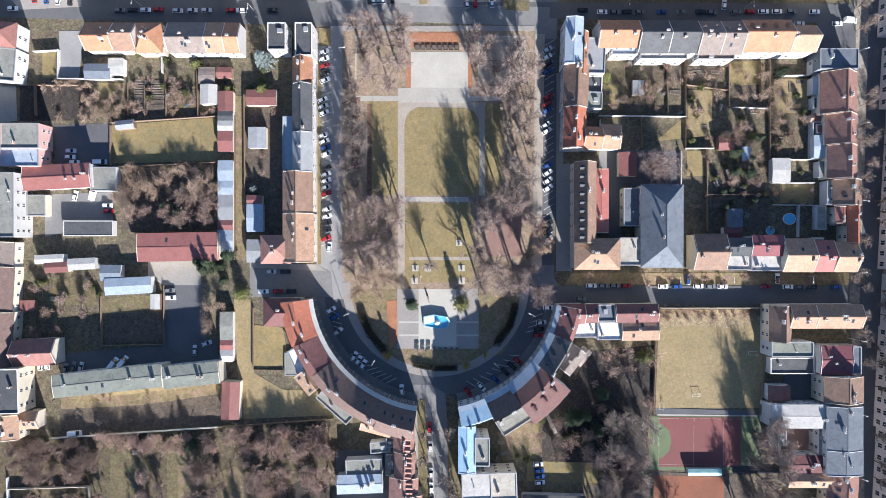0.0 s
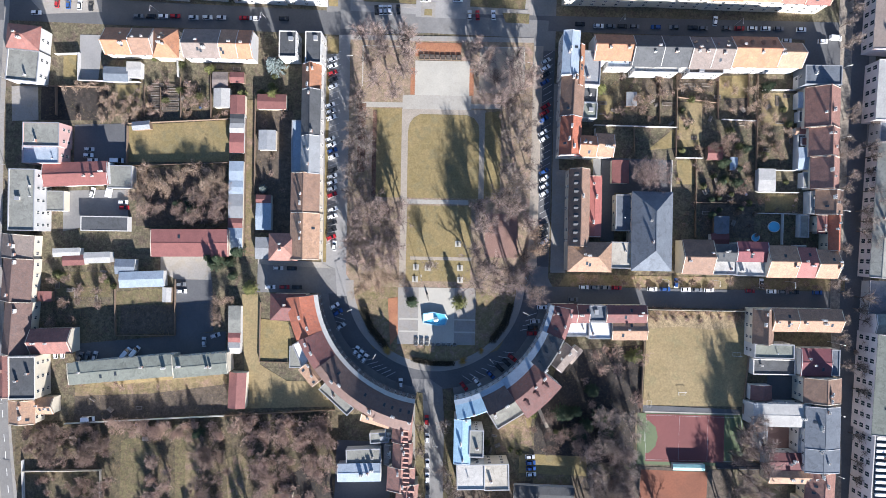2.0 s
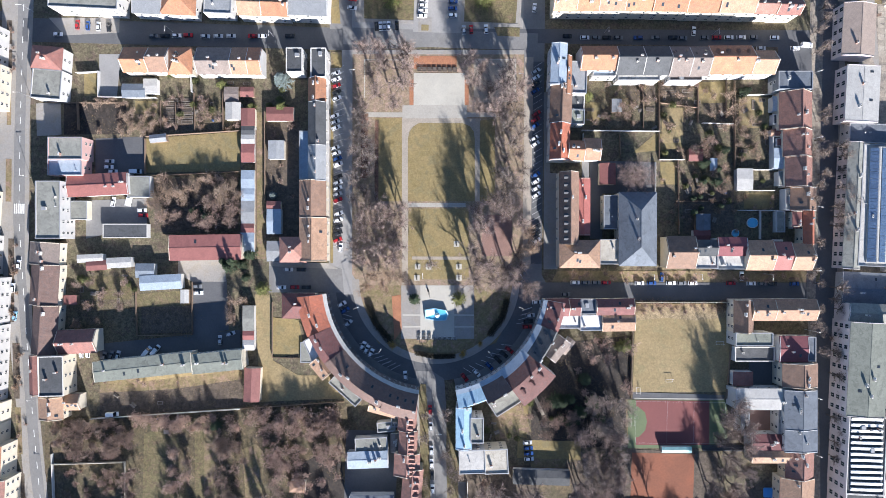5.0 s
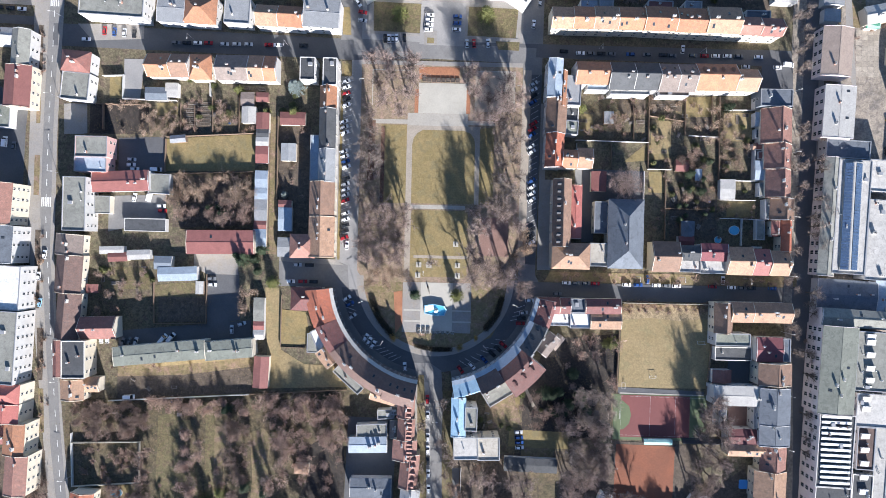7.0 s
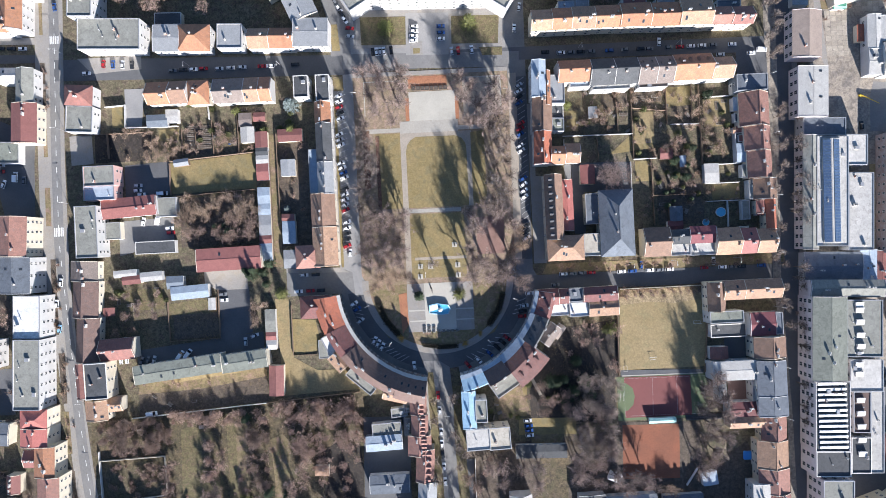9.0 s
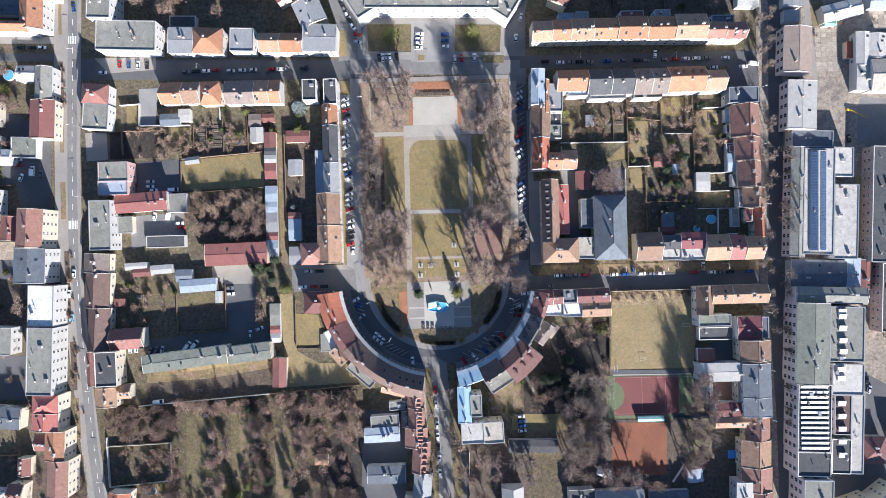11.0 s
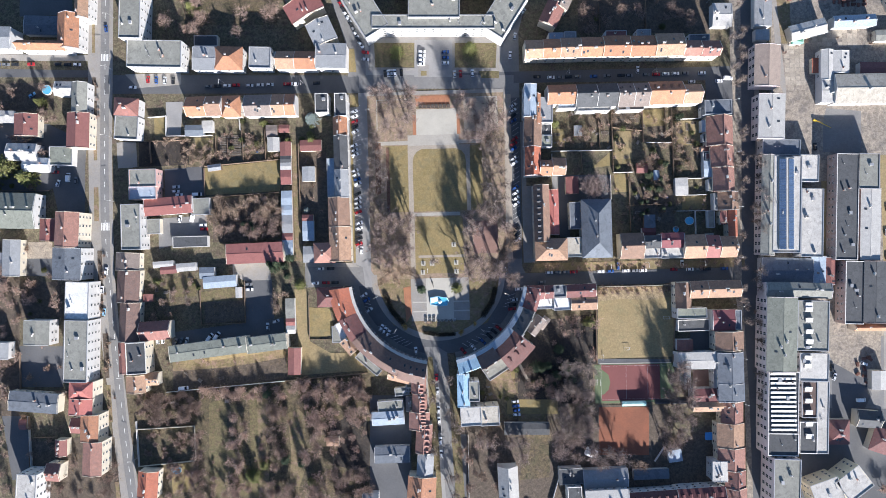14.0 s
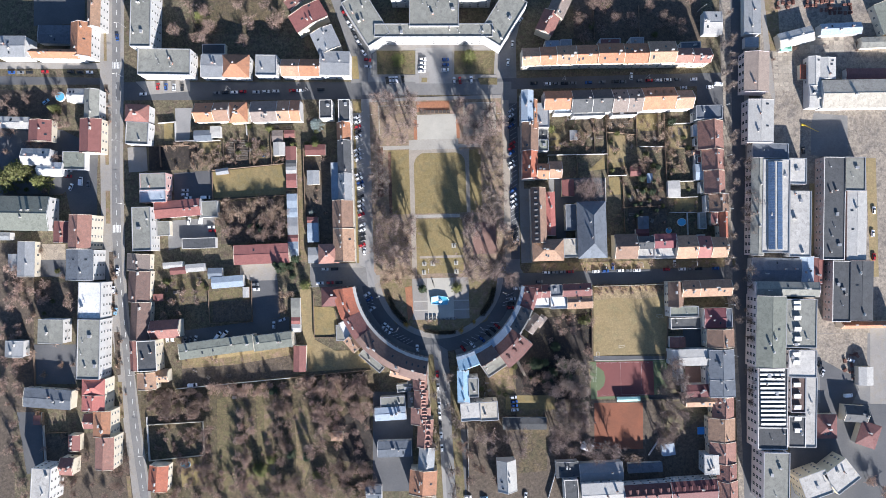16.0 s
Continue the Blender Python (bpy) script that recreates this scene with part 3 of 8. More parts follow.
def skeleton_of(seed, height, radius, limbs, subs, twigs, thick, tall_trunk):
    """The wood, the twigs and the last dry leaves of one bare tree or bush."""
    rnd = random.Random(seed)
    fork = height * (0.28 if tall_trunk else 0.0)
    wood, fine, leaves = [], [], []
    if tall_trunk:
        wood.append((Vector((0, 0, -0.3)), Vector((0, 0, fork)), 0.40 * thick, 0.30 * thick))
        wood.append((Vector((0, 0, fork)), Vector((rnd.uniform(-.4, .4), rnd.uniform(-.4, .4), height * 0.7)), 0.22 * thick, 0.08))
    for i in range(limbs):
        turn = i * 2.4 + rnd.uniform(-0.5, 0.5)
        lean = rnd.uniform(0.2, 1.0)
        start = Vector((0, 0, fork * rnd.uniform(0.85, 1.5) if tall_trunk else -0.15))
        end = Vector((math.cos(turn) * radius * lean, math.sin(turn) * radius * lean, height * (1.0 - 0.42 * lean * lean) * rnd.uniform(0.75, 0.98)))
        bend = (start + end) / 2 + Vector((0, 0, height * 0.06)) + Vector((rnd.uniform(-1, 1), rnd.uniform(-1, 1), 0)) * radius * 0.1
        points = [start.lerp(bend, s).lerp(bend.lerp(end, s), s) for s in (0, 0.25, 0.5, 0.75, 1.0)]
        for k in range(4):
            wood.append((points[k], points[k + 1], (0.22 - 0.042 * k) * thick, (0.178 - 0.042 * k) * thick))
        for j in range(subs):
            s = rnd.uniform(0.25, 1.0)
            k = min(3, int(s * 4))
            root = points[k].lerp(points[k + 1], s * 4 - k)
            out = Vector((root.x, root.y, 0)) * 0.10 + Vector((rnd.gauss(0, 1), rnd.gauss(0, 1), rnd.uniform(-0.1, 1.1)))
            tip = root + out.normalized() * radius * rnd.uniform(0.28, 0.6)
            wood.append((root, tip, 0.06 * thick, 0.024 * thick))
            for m in range(twigs):
                b = root.lerp(tip, rnd.uniform(0.1, 1.0))
                way = (tip - root).normalized() + Vector((rnd.gauss(0, 0.8), rnd.gauss(0, 0.8), rnd.gauss(0.15, 0.6)))
                far = b + way.normalized() * radius * rnd.uniform(0.14, 0.36)
                fine.append((b, far, 0.026))
                if m % 2 == 0:
                    c = b.lerp(far, 0.5)
                    fine.append((c, c + Vector((rnd.gauss(0, 1), rnd.gauss(0, 1), rnd.gauss(0.2, 0.5))).normalized() * radius * 0.15, 0.022))
                if m % 3 == 0:
                    leaves.append((far, way.normalized(), 0.3, 0.11))
    return wood, fine, leaves


def bare_tree(seed, height, radius, twig, limbs=9, subs=7, twigs=9, thick=1.0, name="tree", label="", litter=None):
    """A leafless tree: trunk, curved limbs, branches and a haze of twigs."""
    top = thing(name, pose(0, 0, -50), label, "tree" if name == "tree" else "shrub", "")
    wood, fine, leaves = skeleton_of(seed, height, radius, limbs, subs, twigs, thick, name == "tree")
    blades("trunk" if name == "tree" else "stem", wood, BARK, top)
    sprays("crown", fine, twig, top)
    if litter:
        petals("foliage", leaves, litter, top)
    return top


def woodland(kind, x0, y0, x1, y1, n, radius, tall=1.0, name="woodland"):
    """Far-off scrub and trees that nobody could count: one mesh of wood, one of twigs."""
    rnd = random.Random(int(abs(x0 * 13 + y0 * 7) * 10))
    top = tagged(new(name), "dense leafless scrub and trees with brown twigs", "woodland", kind="stuff")
    wood, fine = [], []
    pattern = [skeleton_of(200 + i, 7.5 * tall, 4.0, 9, 8, 9, 0.8, True)[:2] for i in range(4)]
    for i in range(n):
        k = radius / 4.0 * rnd.uniform(0.5, 1.2)
        m = pose(rnd.uniform(x0, x1), rnd.uniform(y0, y1), 0, 0, 0, rnd.uniform(0, 360)) @ Matrix.Diagonal((k, k, k * rnd.uniform(0.8, 1.15), 1))
        w, f = pattern[i % 4]
        wood += [(m @ p, m @ q, a * k, b * k) for p, q, a, b in w if a > 0.06]
        fine += [(m @ p, m @ q, s * 1.75) for p, q, s in f]
    blades("stems", wood, BARK, top)
    sprays("twigs", fine, TWIG[kind], top)
    return top


def undergrowth(x0, y0, x1, y1, n):
    """Low weeds, withered stalks and leaves, in drifts over a rectangle: one mesh."""
    rnd = random.Random(int(abs(x0 * 5 + y0 * 3) * 10))
    top = tagged(new("undergrowth"), "withered brown and olive weeds on garden soil", "undergrowth", kind="stuff")
    drifts = [(rnd.uniform(x0, x1), rnd.uniform(y0, y1), rnd.uniform(0.8, 3.0)) for i in range(max(3, n // 45))]
    spots = []
    for i in range(n):
        x, y, wide = drifts[rnd.randrange(len(drifts))]
        p = Vector((rnd.gauss(x, wide), rnd.gauss(y, wide), rnd.uniform(0.03, 0.09)))
        spots.append((p, Vector((rnd.gauss(0, 1), rnd.gauss(0, 1), rnd.uniform(0.0, 0.22))).normalized(), rnd.uniform(0.25, 0.6), rnd.uniform(0.05, 0.13)))
    petals("weeds", spots, TWIG["undergrowth"], top)
    return top


def fir(seed, height, radius, needles, label, name="evergreen_tree", levels=13):
    """An evergreen: whorls of drooping boughs set with needle sprays."""
    rnd = random.Random(seed)
    top = thing(name, pose(0, 0, -50), label, "tree" if name == "evergreen_tree" else "shrub")
    wood, spots = [(Vector((0, 0, -0.3)), Vector((0, 0, height)), 0.22, 0.03)], []
    for level in range(levels):
        f = level / (levels - 1)
        for k in range(8):
            turn = k * 0.785 + level * 0.4 + rnd.uniform(-0.25, 0.25)
            reach = radius * (1 - f) ** 0.75 * rnd.uniform(0.75, 1.1) + 0.25
            root = Vector((0, 0, height * (0.1 + 0.87 * f)))
            tip = root + Vector((math.cos(turn) * reach, math.sin(turn) * reach, -reach * 0.22))
            wood.append((root, tip, 0.05, 0.015))
            for j in range(int(9 + reach * 6)):
                p = root.lerp(tip, rnd.uniform(0.15, 1.0))
                way = (tip - root).normalized() * 0.6 + Vector((rnd.gauss(0, 0.7), rnd.gauss(0, 0.7), rnd.gauss(0.1, 0.35)))
                spots.append((p, way.normalized(), rnd.uniform(0.45, 0.85), 0.15))
    blades("trunk", wood, BARK, top)
    petals("crown", spots, needles, top)
    return top


TWIG = {
    "grey": surface("grey_brown_twigs", (0.34, 0.272, 0.232), (0.26, 0.21, 0.18), 0.6, 3.0, 0.95, 0.2, vary=0.2),
    "brown": surface("brown_twigs", (0.352, 0.247, 0.197), (0.236, 0.167, 0.135), 0.6, 3.0, 0.95, 0.2, vary=0.25),
    "pink": surface("rosy_twigs", (0.355, 0.265, 0.228), (0.275, 0.208, 0.182), 0.6, 3.0, 0.95, 0.2, vary=0.2),
    "tan": surface("tan_twigs", (0.43, 0.32, 0.24), (0.33, 0.245, 0.185), 0.6, 3.0, 0.95, 0.2, vary=0.25),
    "leaf": surface("withered_leaves", (0.35, 0.245, 0.16), (0.26, 0.18, 0.115), 0.8, 3.0, 0.95, 0.2, vary=0.2),
    "fir": surface("fir_needles", (0.055, 0.075, 0.035), (0.035, 0.055, 0.03), 1.0, 4.0, 0.9, 0.3, vary=0.25),
    "pine": surface("yellow_green_needles", (0.185, 0.185, 0.06), (0.12, 0.135, 0.045), 1.0, 4.0, 0.9, 0.3, vary=0.2),
    "silver": surface("silver_needles", (0.20, 0.24, 0.23), (0.14, 0.175, 0.165), 1.0, 4.0, 0.9, 0.3, vary=0.15),
    "willow": surface("golden_twigs", (0.48, 0.33, 0.09), (0.38, 0.25, 0.07), 1.0, 4.0, 0.9, 0.3, vary=0.15),
    "box": surface("olive_leaves", (0.135, 0.135, 0.05), (0.085, 0.095, 0.036), 1.0, 4.0, 0.9, 0.3, vary=0.3),
    "hedge": surface("shadow_strip_leaves", (0.06, 0.05, 0.03), (0.04, 0.036, 0.024), 1.0, 4.0, 0.9, 0.3, vary=0.15),
}
TWIG["undergrowth"] = surface("undergrowth", (0.21, 0.150, 0.080), (0.10, 0.092, 0.042), 0.35, 2.5, 0.95, 0.5, vary=0, third=(0.30, 0.20, 0.105), world_space=True)
TREES = {
    "grey": [bare_tree(s, 15, 5.2, TWIG["grey"], 11, 10, 11, label="bare deciduous tree with grey-brown twigs") for s in (1, 2, 3)],
    "pink": [bare_tree(s, 15, 5.2, TWIG["pink"], 13, 11, 12, label="bare deciduous tree with rosy brown twigs") for s in (4, 5, 6)],
    "brown": [bare_tree(s, 8, 4.0, TWIG["brown"], 11, 9, 13, 0.8, label="bare brown garden tree", litter=TWIG["leaf"] if s == 7 else None) for s in (7, 8, 9)],
    "shrub": [bare_tree(s, 2.8, 2.2, TWIG["brown"], 10, 7, 10, 0.4, "bush", "leafless brown garden bush", TWIG["leaf"] if s == 10 else None) for s in (10, 11, 12)],
    "willow": [bare_tree(13, 4.0, 2.3, TWIG["willow"], 14, 9, 14, 0.4, "bush", "golden-twigged ornamental bush on the lawn")],
    "fir": [fir(14, 11, 3.0, TWIG["fir"], "dark green evergreen fir tree"), fir(15, 8, 2.4, TWIG["fir"], "dark green evergreen fir tree")],
    "pine": [fir(16, 10, 4.0, TWIG["pine"], "bushy yellow-green pine tree")],
    "silver": [fir(17, 10, 3.6, TWIG["silver"], "silvery blue garden spruce tree")],
}
TREES["leafy"] = [bare_tree(s, 6, 4.0, TWIG["tan"], 11, 8, 13, 0.7, label="garden tree with withered tan leaves", litter=TWIG["leaf"]) for s in (20, 21)]
TREES["broad"] = [bare_tree(31, 11, 8.0, TWIG["pink"], 20, 15, 17, 1.1, label="broad bare tree with a dense rosy crown")]
TREES["box"] = [fir(18, 2.6, 1.6, TWIG["box"], "rounded olive-green evergreen bush in a garden", "evergreen_bush", 7)]
NATURAL = {"box": 1.6, "broad": 8.0, "leafy": 4.0, "grey": 5.2, "pink": 5.2, "brown": 4.0, "shrub": 2.2, "willow": 2.3, "fir": 3.0, "pine": 4.0, "silver": 3.6}
planted = {}
plant_chance = random.Random(77)


def plant(kind, x, y, radius, tall=1.0):
    """Plants a tree of that kind with that crown radius."""
    row = TREES[kind]
    i = planted.get(kind, 0)
    planted[kind] = i + 1
    k = radius / NATURAL[kind]
    m = pose(x, y, 0, 0, 0, plant_chance.uniform(0, 360)) @ Matrix.Diagonal((k, k, k * tall, 1))
    if i < len(row):
        row[i].matrix_world = m
        return row[i]
    source = row[plant_chance.randrange(len(row))]
    made = copy_thing(source, Matrix())
    made.matrix_world = m
    return made


def grove(kind, x0, y0, x1, y1, n, radius, tall=1.0, gap=0.8):
    """Trees scattered over a rectangle, none too near its neighbour."""
    rnd, spots = random.Random(int(abs(x0 * 31 + y0 * 17) * 10)), []
    for i in range(n * 40):
        p = (rnd.uniform(x0, x1), rnd.uniform(y0, y1))
        if all(math.hypot(p[0] - q[0], p[1] - q[1]) > radius * gap * 2 * 0.72 for q in spots):
            spots.append(p)
            if len(spots) == n:
                break
    for p in spots:
        plant(kind, *p, radius * rnd.uniform(0.78, 1.18), tall)


# ---- vehicles ----
PAINT = {"white": (0.78, 0.79, 0.80), "silver": (0.50, 0.52, 0.54), "grey": (0.16, 0.17, 0.18), "black": (0.025, 0.027, 0.03), "blue": (0.03, 0.08, 0.24), "red": (0.36, 0.025, 0.03), "lightblue": (0.22, 0.42, 0.58)}
RUBBER = glossy("tyre_rubber", (0.02, 0.02, 0.02), 0.8)
CAR_GLASS = glossy("car_glass", (0.015, 0.018, 0.022), 0.05)


def build_car(colour, van=False):
    """A car along x, nose to +x, wheels on z = 0."""
    paint = CARPAINT[colour]
    kind = "van" if van else "car"
    top = thing(kind, pose(0, 0, -50), f"{'light blue' if colour == 'lightblue' else colour} {'delivery van' if van else 'passenger car'} standing on the asphalt", kind)
    length, wide, high = (5.4, 2.0, 2.3) if van else (4.35, 1.78, 1.45)
    a, b = length / 2, wide / 2
    belt = 1.15 if van else 0.88

    def loft(name, material, sections, label=""):
        bm = bmesh.new()
        loops = [[bm.verts.new(p) for p in ring_] for ring_ in sections]
        for p, q in zip(loops, loops[1:]):
            for i in range(4):
                bm.faces.new((p[i], p[(i + 1) % 4], q[(i + 1) % 4], q[i]))
        bm.faces.new(loops[0][::-1])
        bm.faces.new(loops[-1])
        bmesh.ops.recalc_face_normals(bm, faces=bm.faces)
        bmesh.ops.bevel(bm, geom=bm.edges[:], offset=0.05, segments=1, affect="EDGES")
        return part(name, bm, material, top, label)

    def ring_at(x0, x1, half, z):
        return [(x0, -half, z), (x1, -half, z), (x1, half, z), (x0, half, z)]
    loft("body", paint, [ring_at(-a + 0.1, a - 0.12, b - 0.06, 0.24), ring_at(-a, a, b, 0.55), ring_at(-a + 0.05, a - 0.18, b - 0.04, belt)])
    if van:
        loft("cabin_glass", CAR_GLASS, [ring_at(-a + 0.1, a - 0.75, b - 0.05, belt - 0.02), ring_at(-a + 0.12, a - 1.45, b - 0.14, high - 0.1)], "dark tinted glass")
        loft("roof", paint, [ring_at(-a + 0.06, a - 1.62, b - 0.06, belt), ring_at(-a + 0.1, a - 1.66, b - 0.12, high)])
    else:
        loft("cabin_glass", CAR_GLASS, [ring_at(-a + 0.22, a - 1.15, b - 0.09, belt - 0.02), ring_at(-a + 0.62, a - 1.95, b - 0.26, high - 0.03)], "dark tinted glass")
        loft("roof", paint, [ring_at(-a + 0.60, a - 1.92, b - 0.24, high - 0.06), ring_at(-a + 0.74, a - 2.05, b - 0.32, high)])
    for sx in (-1, 1):
        for sy in (-1, 1):
            bm = bmesh.new()
            bmesh.ops.create_cone(bm, cap_ends=True, segments=12, radius1=0.32, radius2=0.32, depth=0.2, matrix=pose(sx * length * 0.30, sy * (b - 0.1), 0.32, 90, 0, 0))
            part("wheel", bm, RUBBER, top)
    return top


CARPAINT = {k: glossy(k + "_car_paint", v, 0.22) for k, v in PAINT.items()}
garage_row = {}


def park(colour, x, y, turn, van=False):
    """A vehicle standing at that place, its nose turned that many degrees from east."""
    key = (colour, van)
    m = pose(x, y, 0.03, 0, 0, turn)
    if key not in garage_row:
        garage_row[key] = build_car(colour, van)
        garage_row[key].matrix_world = m
        return garage_row[key]
    made = copy_thing(garage_row[key], m)
    return made


# ---- street furniture, walls, leafy shadow strips ----
def garden_wall(x0, y0, x1, y1, high=1.8, thick=0.25, wall="white"):
    """A free-standing wall with a coping, between two points."""
    n = math.hypot(x1 - x0, y1 - y0)
    top = thing("garden_wall", pose(x0, y0, 0, 0, 0, math.degrees(math.atan2(y1 - y0, x1 - x0))), f"{WALL_WORDS[wall]} garden wall between plots", "wall")
    bm = bmesh.new()
    box(bm, 0, -thick / 2, -0.2, n, thick / 2, high)
    part("wall", bm, WALL[wall], top)
    bm = bmesh.new()
    box(bm, -0.02, -thick / 2 - 0.02, high + 0.003, n + 0.02, thick / 2 + 0.02, high + 0.06)
    part("coping", bm, MORTAR if wall == "white" else WALL[wall], top)
    return top


def hedge(points, wide, high):
    """A low leafy strip along a line of points, dark in place of a shadow."""
    top = thing("hedge", pose(*points[0], 0), "dark leafy strip standing in for shadow on the lawn", "hedge")
    o, rnd, spots = Vector((*points[0], 0)), random.Random(5), []
    for p, q in zip(points, points[1:]):
        n = math.hypot(q[0] - p[0], q[1] - p[1])
        for i in range(int(n * 220)):
            s = rnd.random()
            c = Vector((p[0] + (q[0] - p[0]) * s + rnd.uniform(-wide, wide) / 2, p[1] + (q[1] - p[1]) * s + rnd.uniform(-wide, wide) / 2, high * math.sqrt(rnd.random()))) - o
            spots.append((c, Vector((rnd.gauss(0, 1), rnd.gauss(0, 1), abs(rnd.gauss(0, 1)))).normalized(), 0.4, 0.13))
    petals("foliage", spots, TWIG["hedge"], top)
    return top


lamp_rows = []


def street_lamp(x, y, turn, high=8.0):
    """A steel street lamp whose arm points that way."""
    if lamp_rows:
        return copy_thing(lamp_rows[0], pose(x, y, 0, 0, 0, turn))
    top = thing("street_lamp", pose(x, y, 0, 0, 0, turn), "grey steel street lamp with a pale curved arm", "street lamp", "street lamps")
    bm = bmesh.new()
    bmesh.ops.create_cone(bm, cap_ends=True, segments=8, radius1=0.11, radius2=0.06, depth=high + 0.3, matrix=Matrix.Translation((0, 0, high / 2 - 0.15)))
    part("pole", bm, STEEL, top)
    bm = bmesh.new()
    box(bm, 0, -0.06, high - 0.12, 1.9, 0.06, high)
    part("arm", bm, MORTAR, top)
    bm = bmesh.new()
    box(bm, 1.7, -0.17, high - 0.1, 2.6, 0.17, high + 0.12)
    bmesh.ops.bevel(bm, geom=bm.edges[:], offset=0.06, segments=1, affect="EDGES")
    part("lamp_head", bm, FRAME, top)
    lamp_rows.append(top)
    return top


CRESCENT = (-2.8, -16.0, 50.0)

# ---- the ground, to the horizon ----
bm = bmesh.new()
bmesh.ops.create_grid(bm, x_segments=40, y_segments=40, size=2200)
tagged(part("ground", bm, GROUND["soil"]), kind="structure")

# ---- roads, paths, lawns, yards ----
area("road_west", "asphalt", 0.0543, -196.9, 164.7, -199.4, 51.5, -199.7, 10.4, -196.2, -37.5, -191.0, -105.9, -184.6, -153.7, -179.7, -153.8, -186.2, -99.2, -190.1, -51.4, -194.2, -10.3, -194.4, 51.3, -191.7, 164.4)
area("pavement_west_a", "pavement", 0.1486, -204.8, 164.7, -206.1, 51.5, -206.2, 7.0, -200.4, -51.1, -195.1, -99.0, -189.2, -153.6, -184.6, -153.7, -191.0, -105.9, -196.2, -37.5, -199.7, 10.4, -199.4, 51.5, -196.9, 164.7)
area("pavement_west_b", "pavement", 0.1529, -191.7, 164.4, -194.4, 51.3, -194.2, -10.3, -190.1, -51.4, -186.2, -99.2, -179.7, -153.8, -178.3, -153.8, -184.8, -99.2, -188.3, -65.0, -192.1, -10.3, -192.4, 51.2, -189.6, 164.3)
# north streets take the darker asphalt, deepening the house shade by colour
area("road_north_west", "shadetar", 0.0632, -195.9, 104.1, -46.9, 100.8, -47.1, 90.5, -196.1, 93.1)
area("road_far_west", "shadetar", 0.0655, -276.6, 109.7, -203.7, 107.0, -203.8, 102.9, -276.6, 104.5)
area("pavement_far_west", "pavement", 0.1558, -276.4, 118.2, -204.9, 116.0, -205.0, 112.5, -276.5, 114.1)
area("road_north_east", "shadetar", 0.0761, -46.9, 100.8, 178.1, 101.8, 177.9, 93.7, 43.5, 94.6, -47.1, 90.5)
# the works' shade on this street is strengthened by a darker surface colour
area("road_east", "shadetar", 0.0844, 176.7, 155.8, 175.4, 43.3, 173.8, -24.8, 176.9, -92.7, 178.0, -160.5, 185.5, -160.7, 184.4, -92.9, 183.9, -25.0, 183.5, 43.1, 183.5, 155.7)
area("verge_east", "dirt", 0.13, 169.9, 156.0, 169.9, 43.4, 169.7, -24.7, 174.0, -72.3, 174.6, -160.4, 178.0, -160.5, 176.9, -92.7, 173.8, -24.8, 175.4, 43.3, 176.7, 155.8)
area("pavement_east", "pavement", 0.1443, 183.5, 155.7, 183.5, 43.1, 183.9, -25.0, 184.4, -92.9, 185.5, -160.7, 188.8, -160.7, 187.1, -92.9, 187.3, -25.0, 186.2, 43.0, 186.2, 155.6)
area("pavement_park_west", "pavement", 0.1586, -55.2, 89.6, -52.9, 89.6, -52.1, -7.6, -54.5, -7.2)
area("road_park_west", "drive", 0.0629, -47.8, 129.5, -41.0, 129.5, -40.3, -11.3, -37.2, -23.0, -45.4, -23.1, -46.7, -9.0)
area("parking_park_west", "drive", 0.0652, -53.3, 85.0, -47.2, 85.0, -46.4, -11.3, -52.6, -9.0)
area("verge_cars_west", "lawn", 0.1655, -52.5, 76.0, -51.2, 76.0, -50.6, -8.6, -51.9, -8.6)
area("verge_park_west", "verge", 0.1415, -52.4, 89.7, -47.7, 89.7, -47.6, 82.2, -52.3, 82.2)
area("walk_park_east", "gravel", 0.168, 37.6, 88.0, 41.6, 88.0, 41.2, -8.0, 37.4, -8.0)
# parking in the row's shade, coloured darker for it
area("parking_park_east", "shadetar", 0.0915, 41.6, 86.0, 46.6, 86.0, 46.3, -8.0, 41.2, -8.0)
area("road_park_east", "asphalt", 0.0758, 36.7, 130.2, 46.8, 130.3, 46.4, -12.8, 51.2, -22.2, 37.0, -22.4, 37.0, -12.9)
area("pavement_park_east", "pavement", 0.1601, 46.7, 71.8, 50.2, 71.8, 49.7, 34.3, 53.4, 34.3, 53.9, -10.4, 47.3, -10.5)
# shade along this street is partly put into its dark surface
area("road_mid_east", "shadetar", 0.0864, 37.0, -16.7, 176.0, -15.4, 176.1, -23.7, 41.8, -24.9)
area("verge_mid_east", "verge", 0.12, 53.9, -11.1, 175.9, -10.0, 176.0, -15.0, 51.1, -16.1)
area("road_mid_west", "asphalt", 0.0563, -80.4, -10.2, -43.2, -9.9, -40.2, -22.1, -80.3, -22.5)
area("pavement_mid_west", "pavement", 0.1386, -80.4, -8.1, -52.6, -8.6, -47.9, -11.3, -80.4, -10.2)
area("avenue_lane_west", "asphalt", 0.0629, -11.9, -58.4, -3.8, -58.5, 0.6, -109.6, 4.4, -157.2, -2.4, -157.1, -6.2, -109.5)
area("avenue_lane_east", "asphalt", 0.0672, -3.8, -58.5, 1.6, -62.0, 5.4, -109.7, 9.8, -157.3, 4.4, -157.2, 0.6, -109.6)
area("avenue_pavement_west", "pavement", 0.1379, -13.2, -62.0, -10.3, -62.0, -9.2, -99.0, -8.4, -118.0, -6.6, -157.1, -9.6, -157.1, -11.4, -99.1)
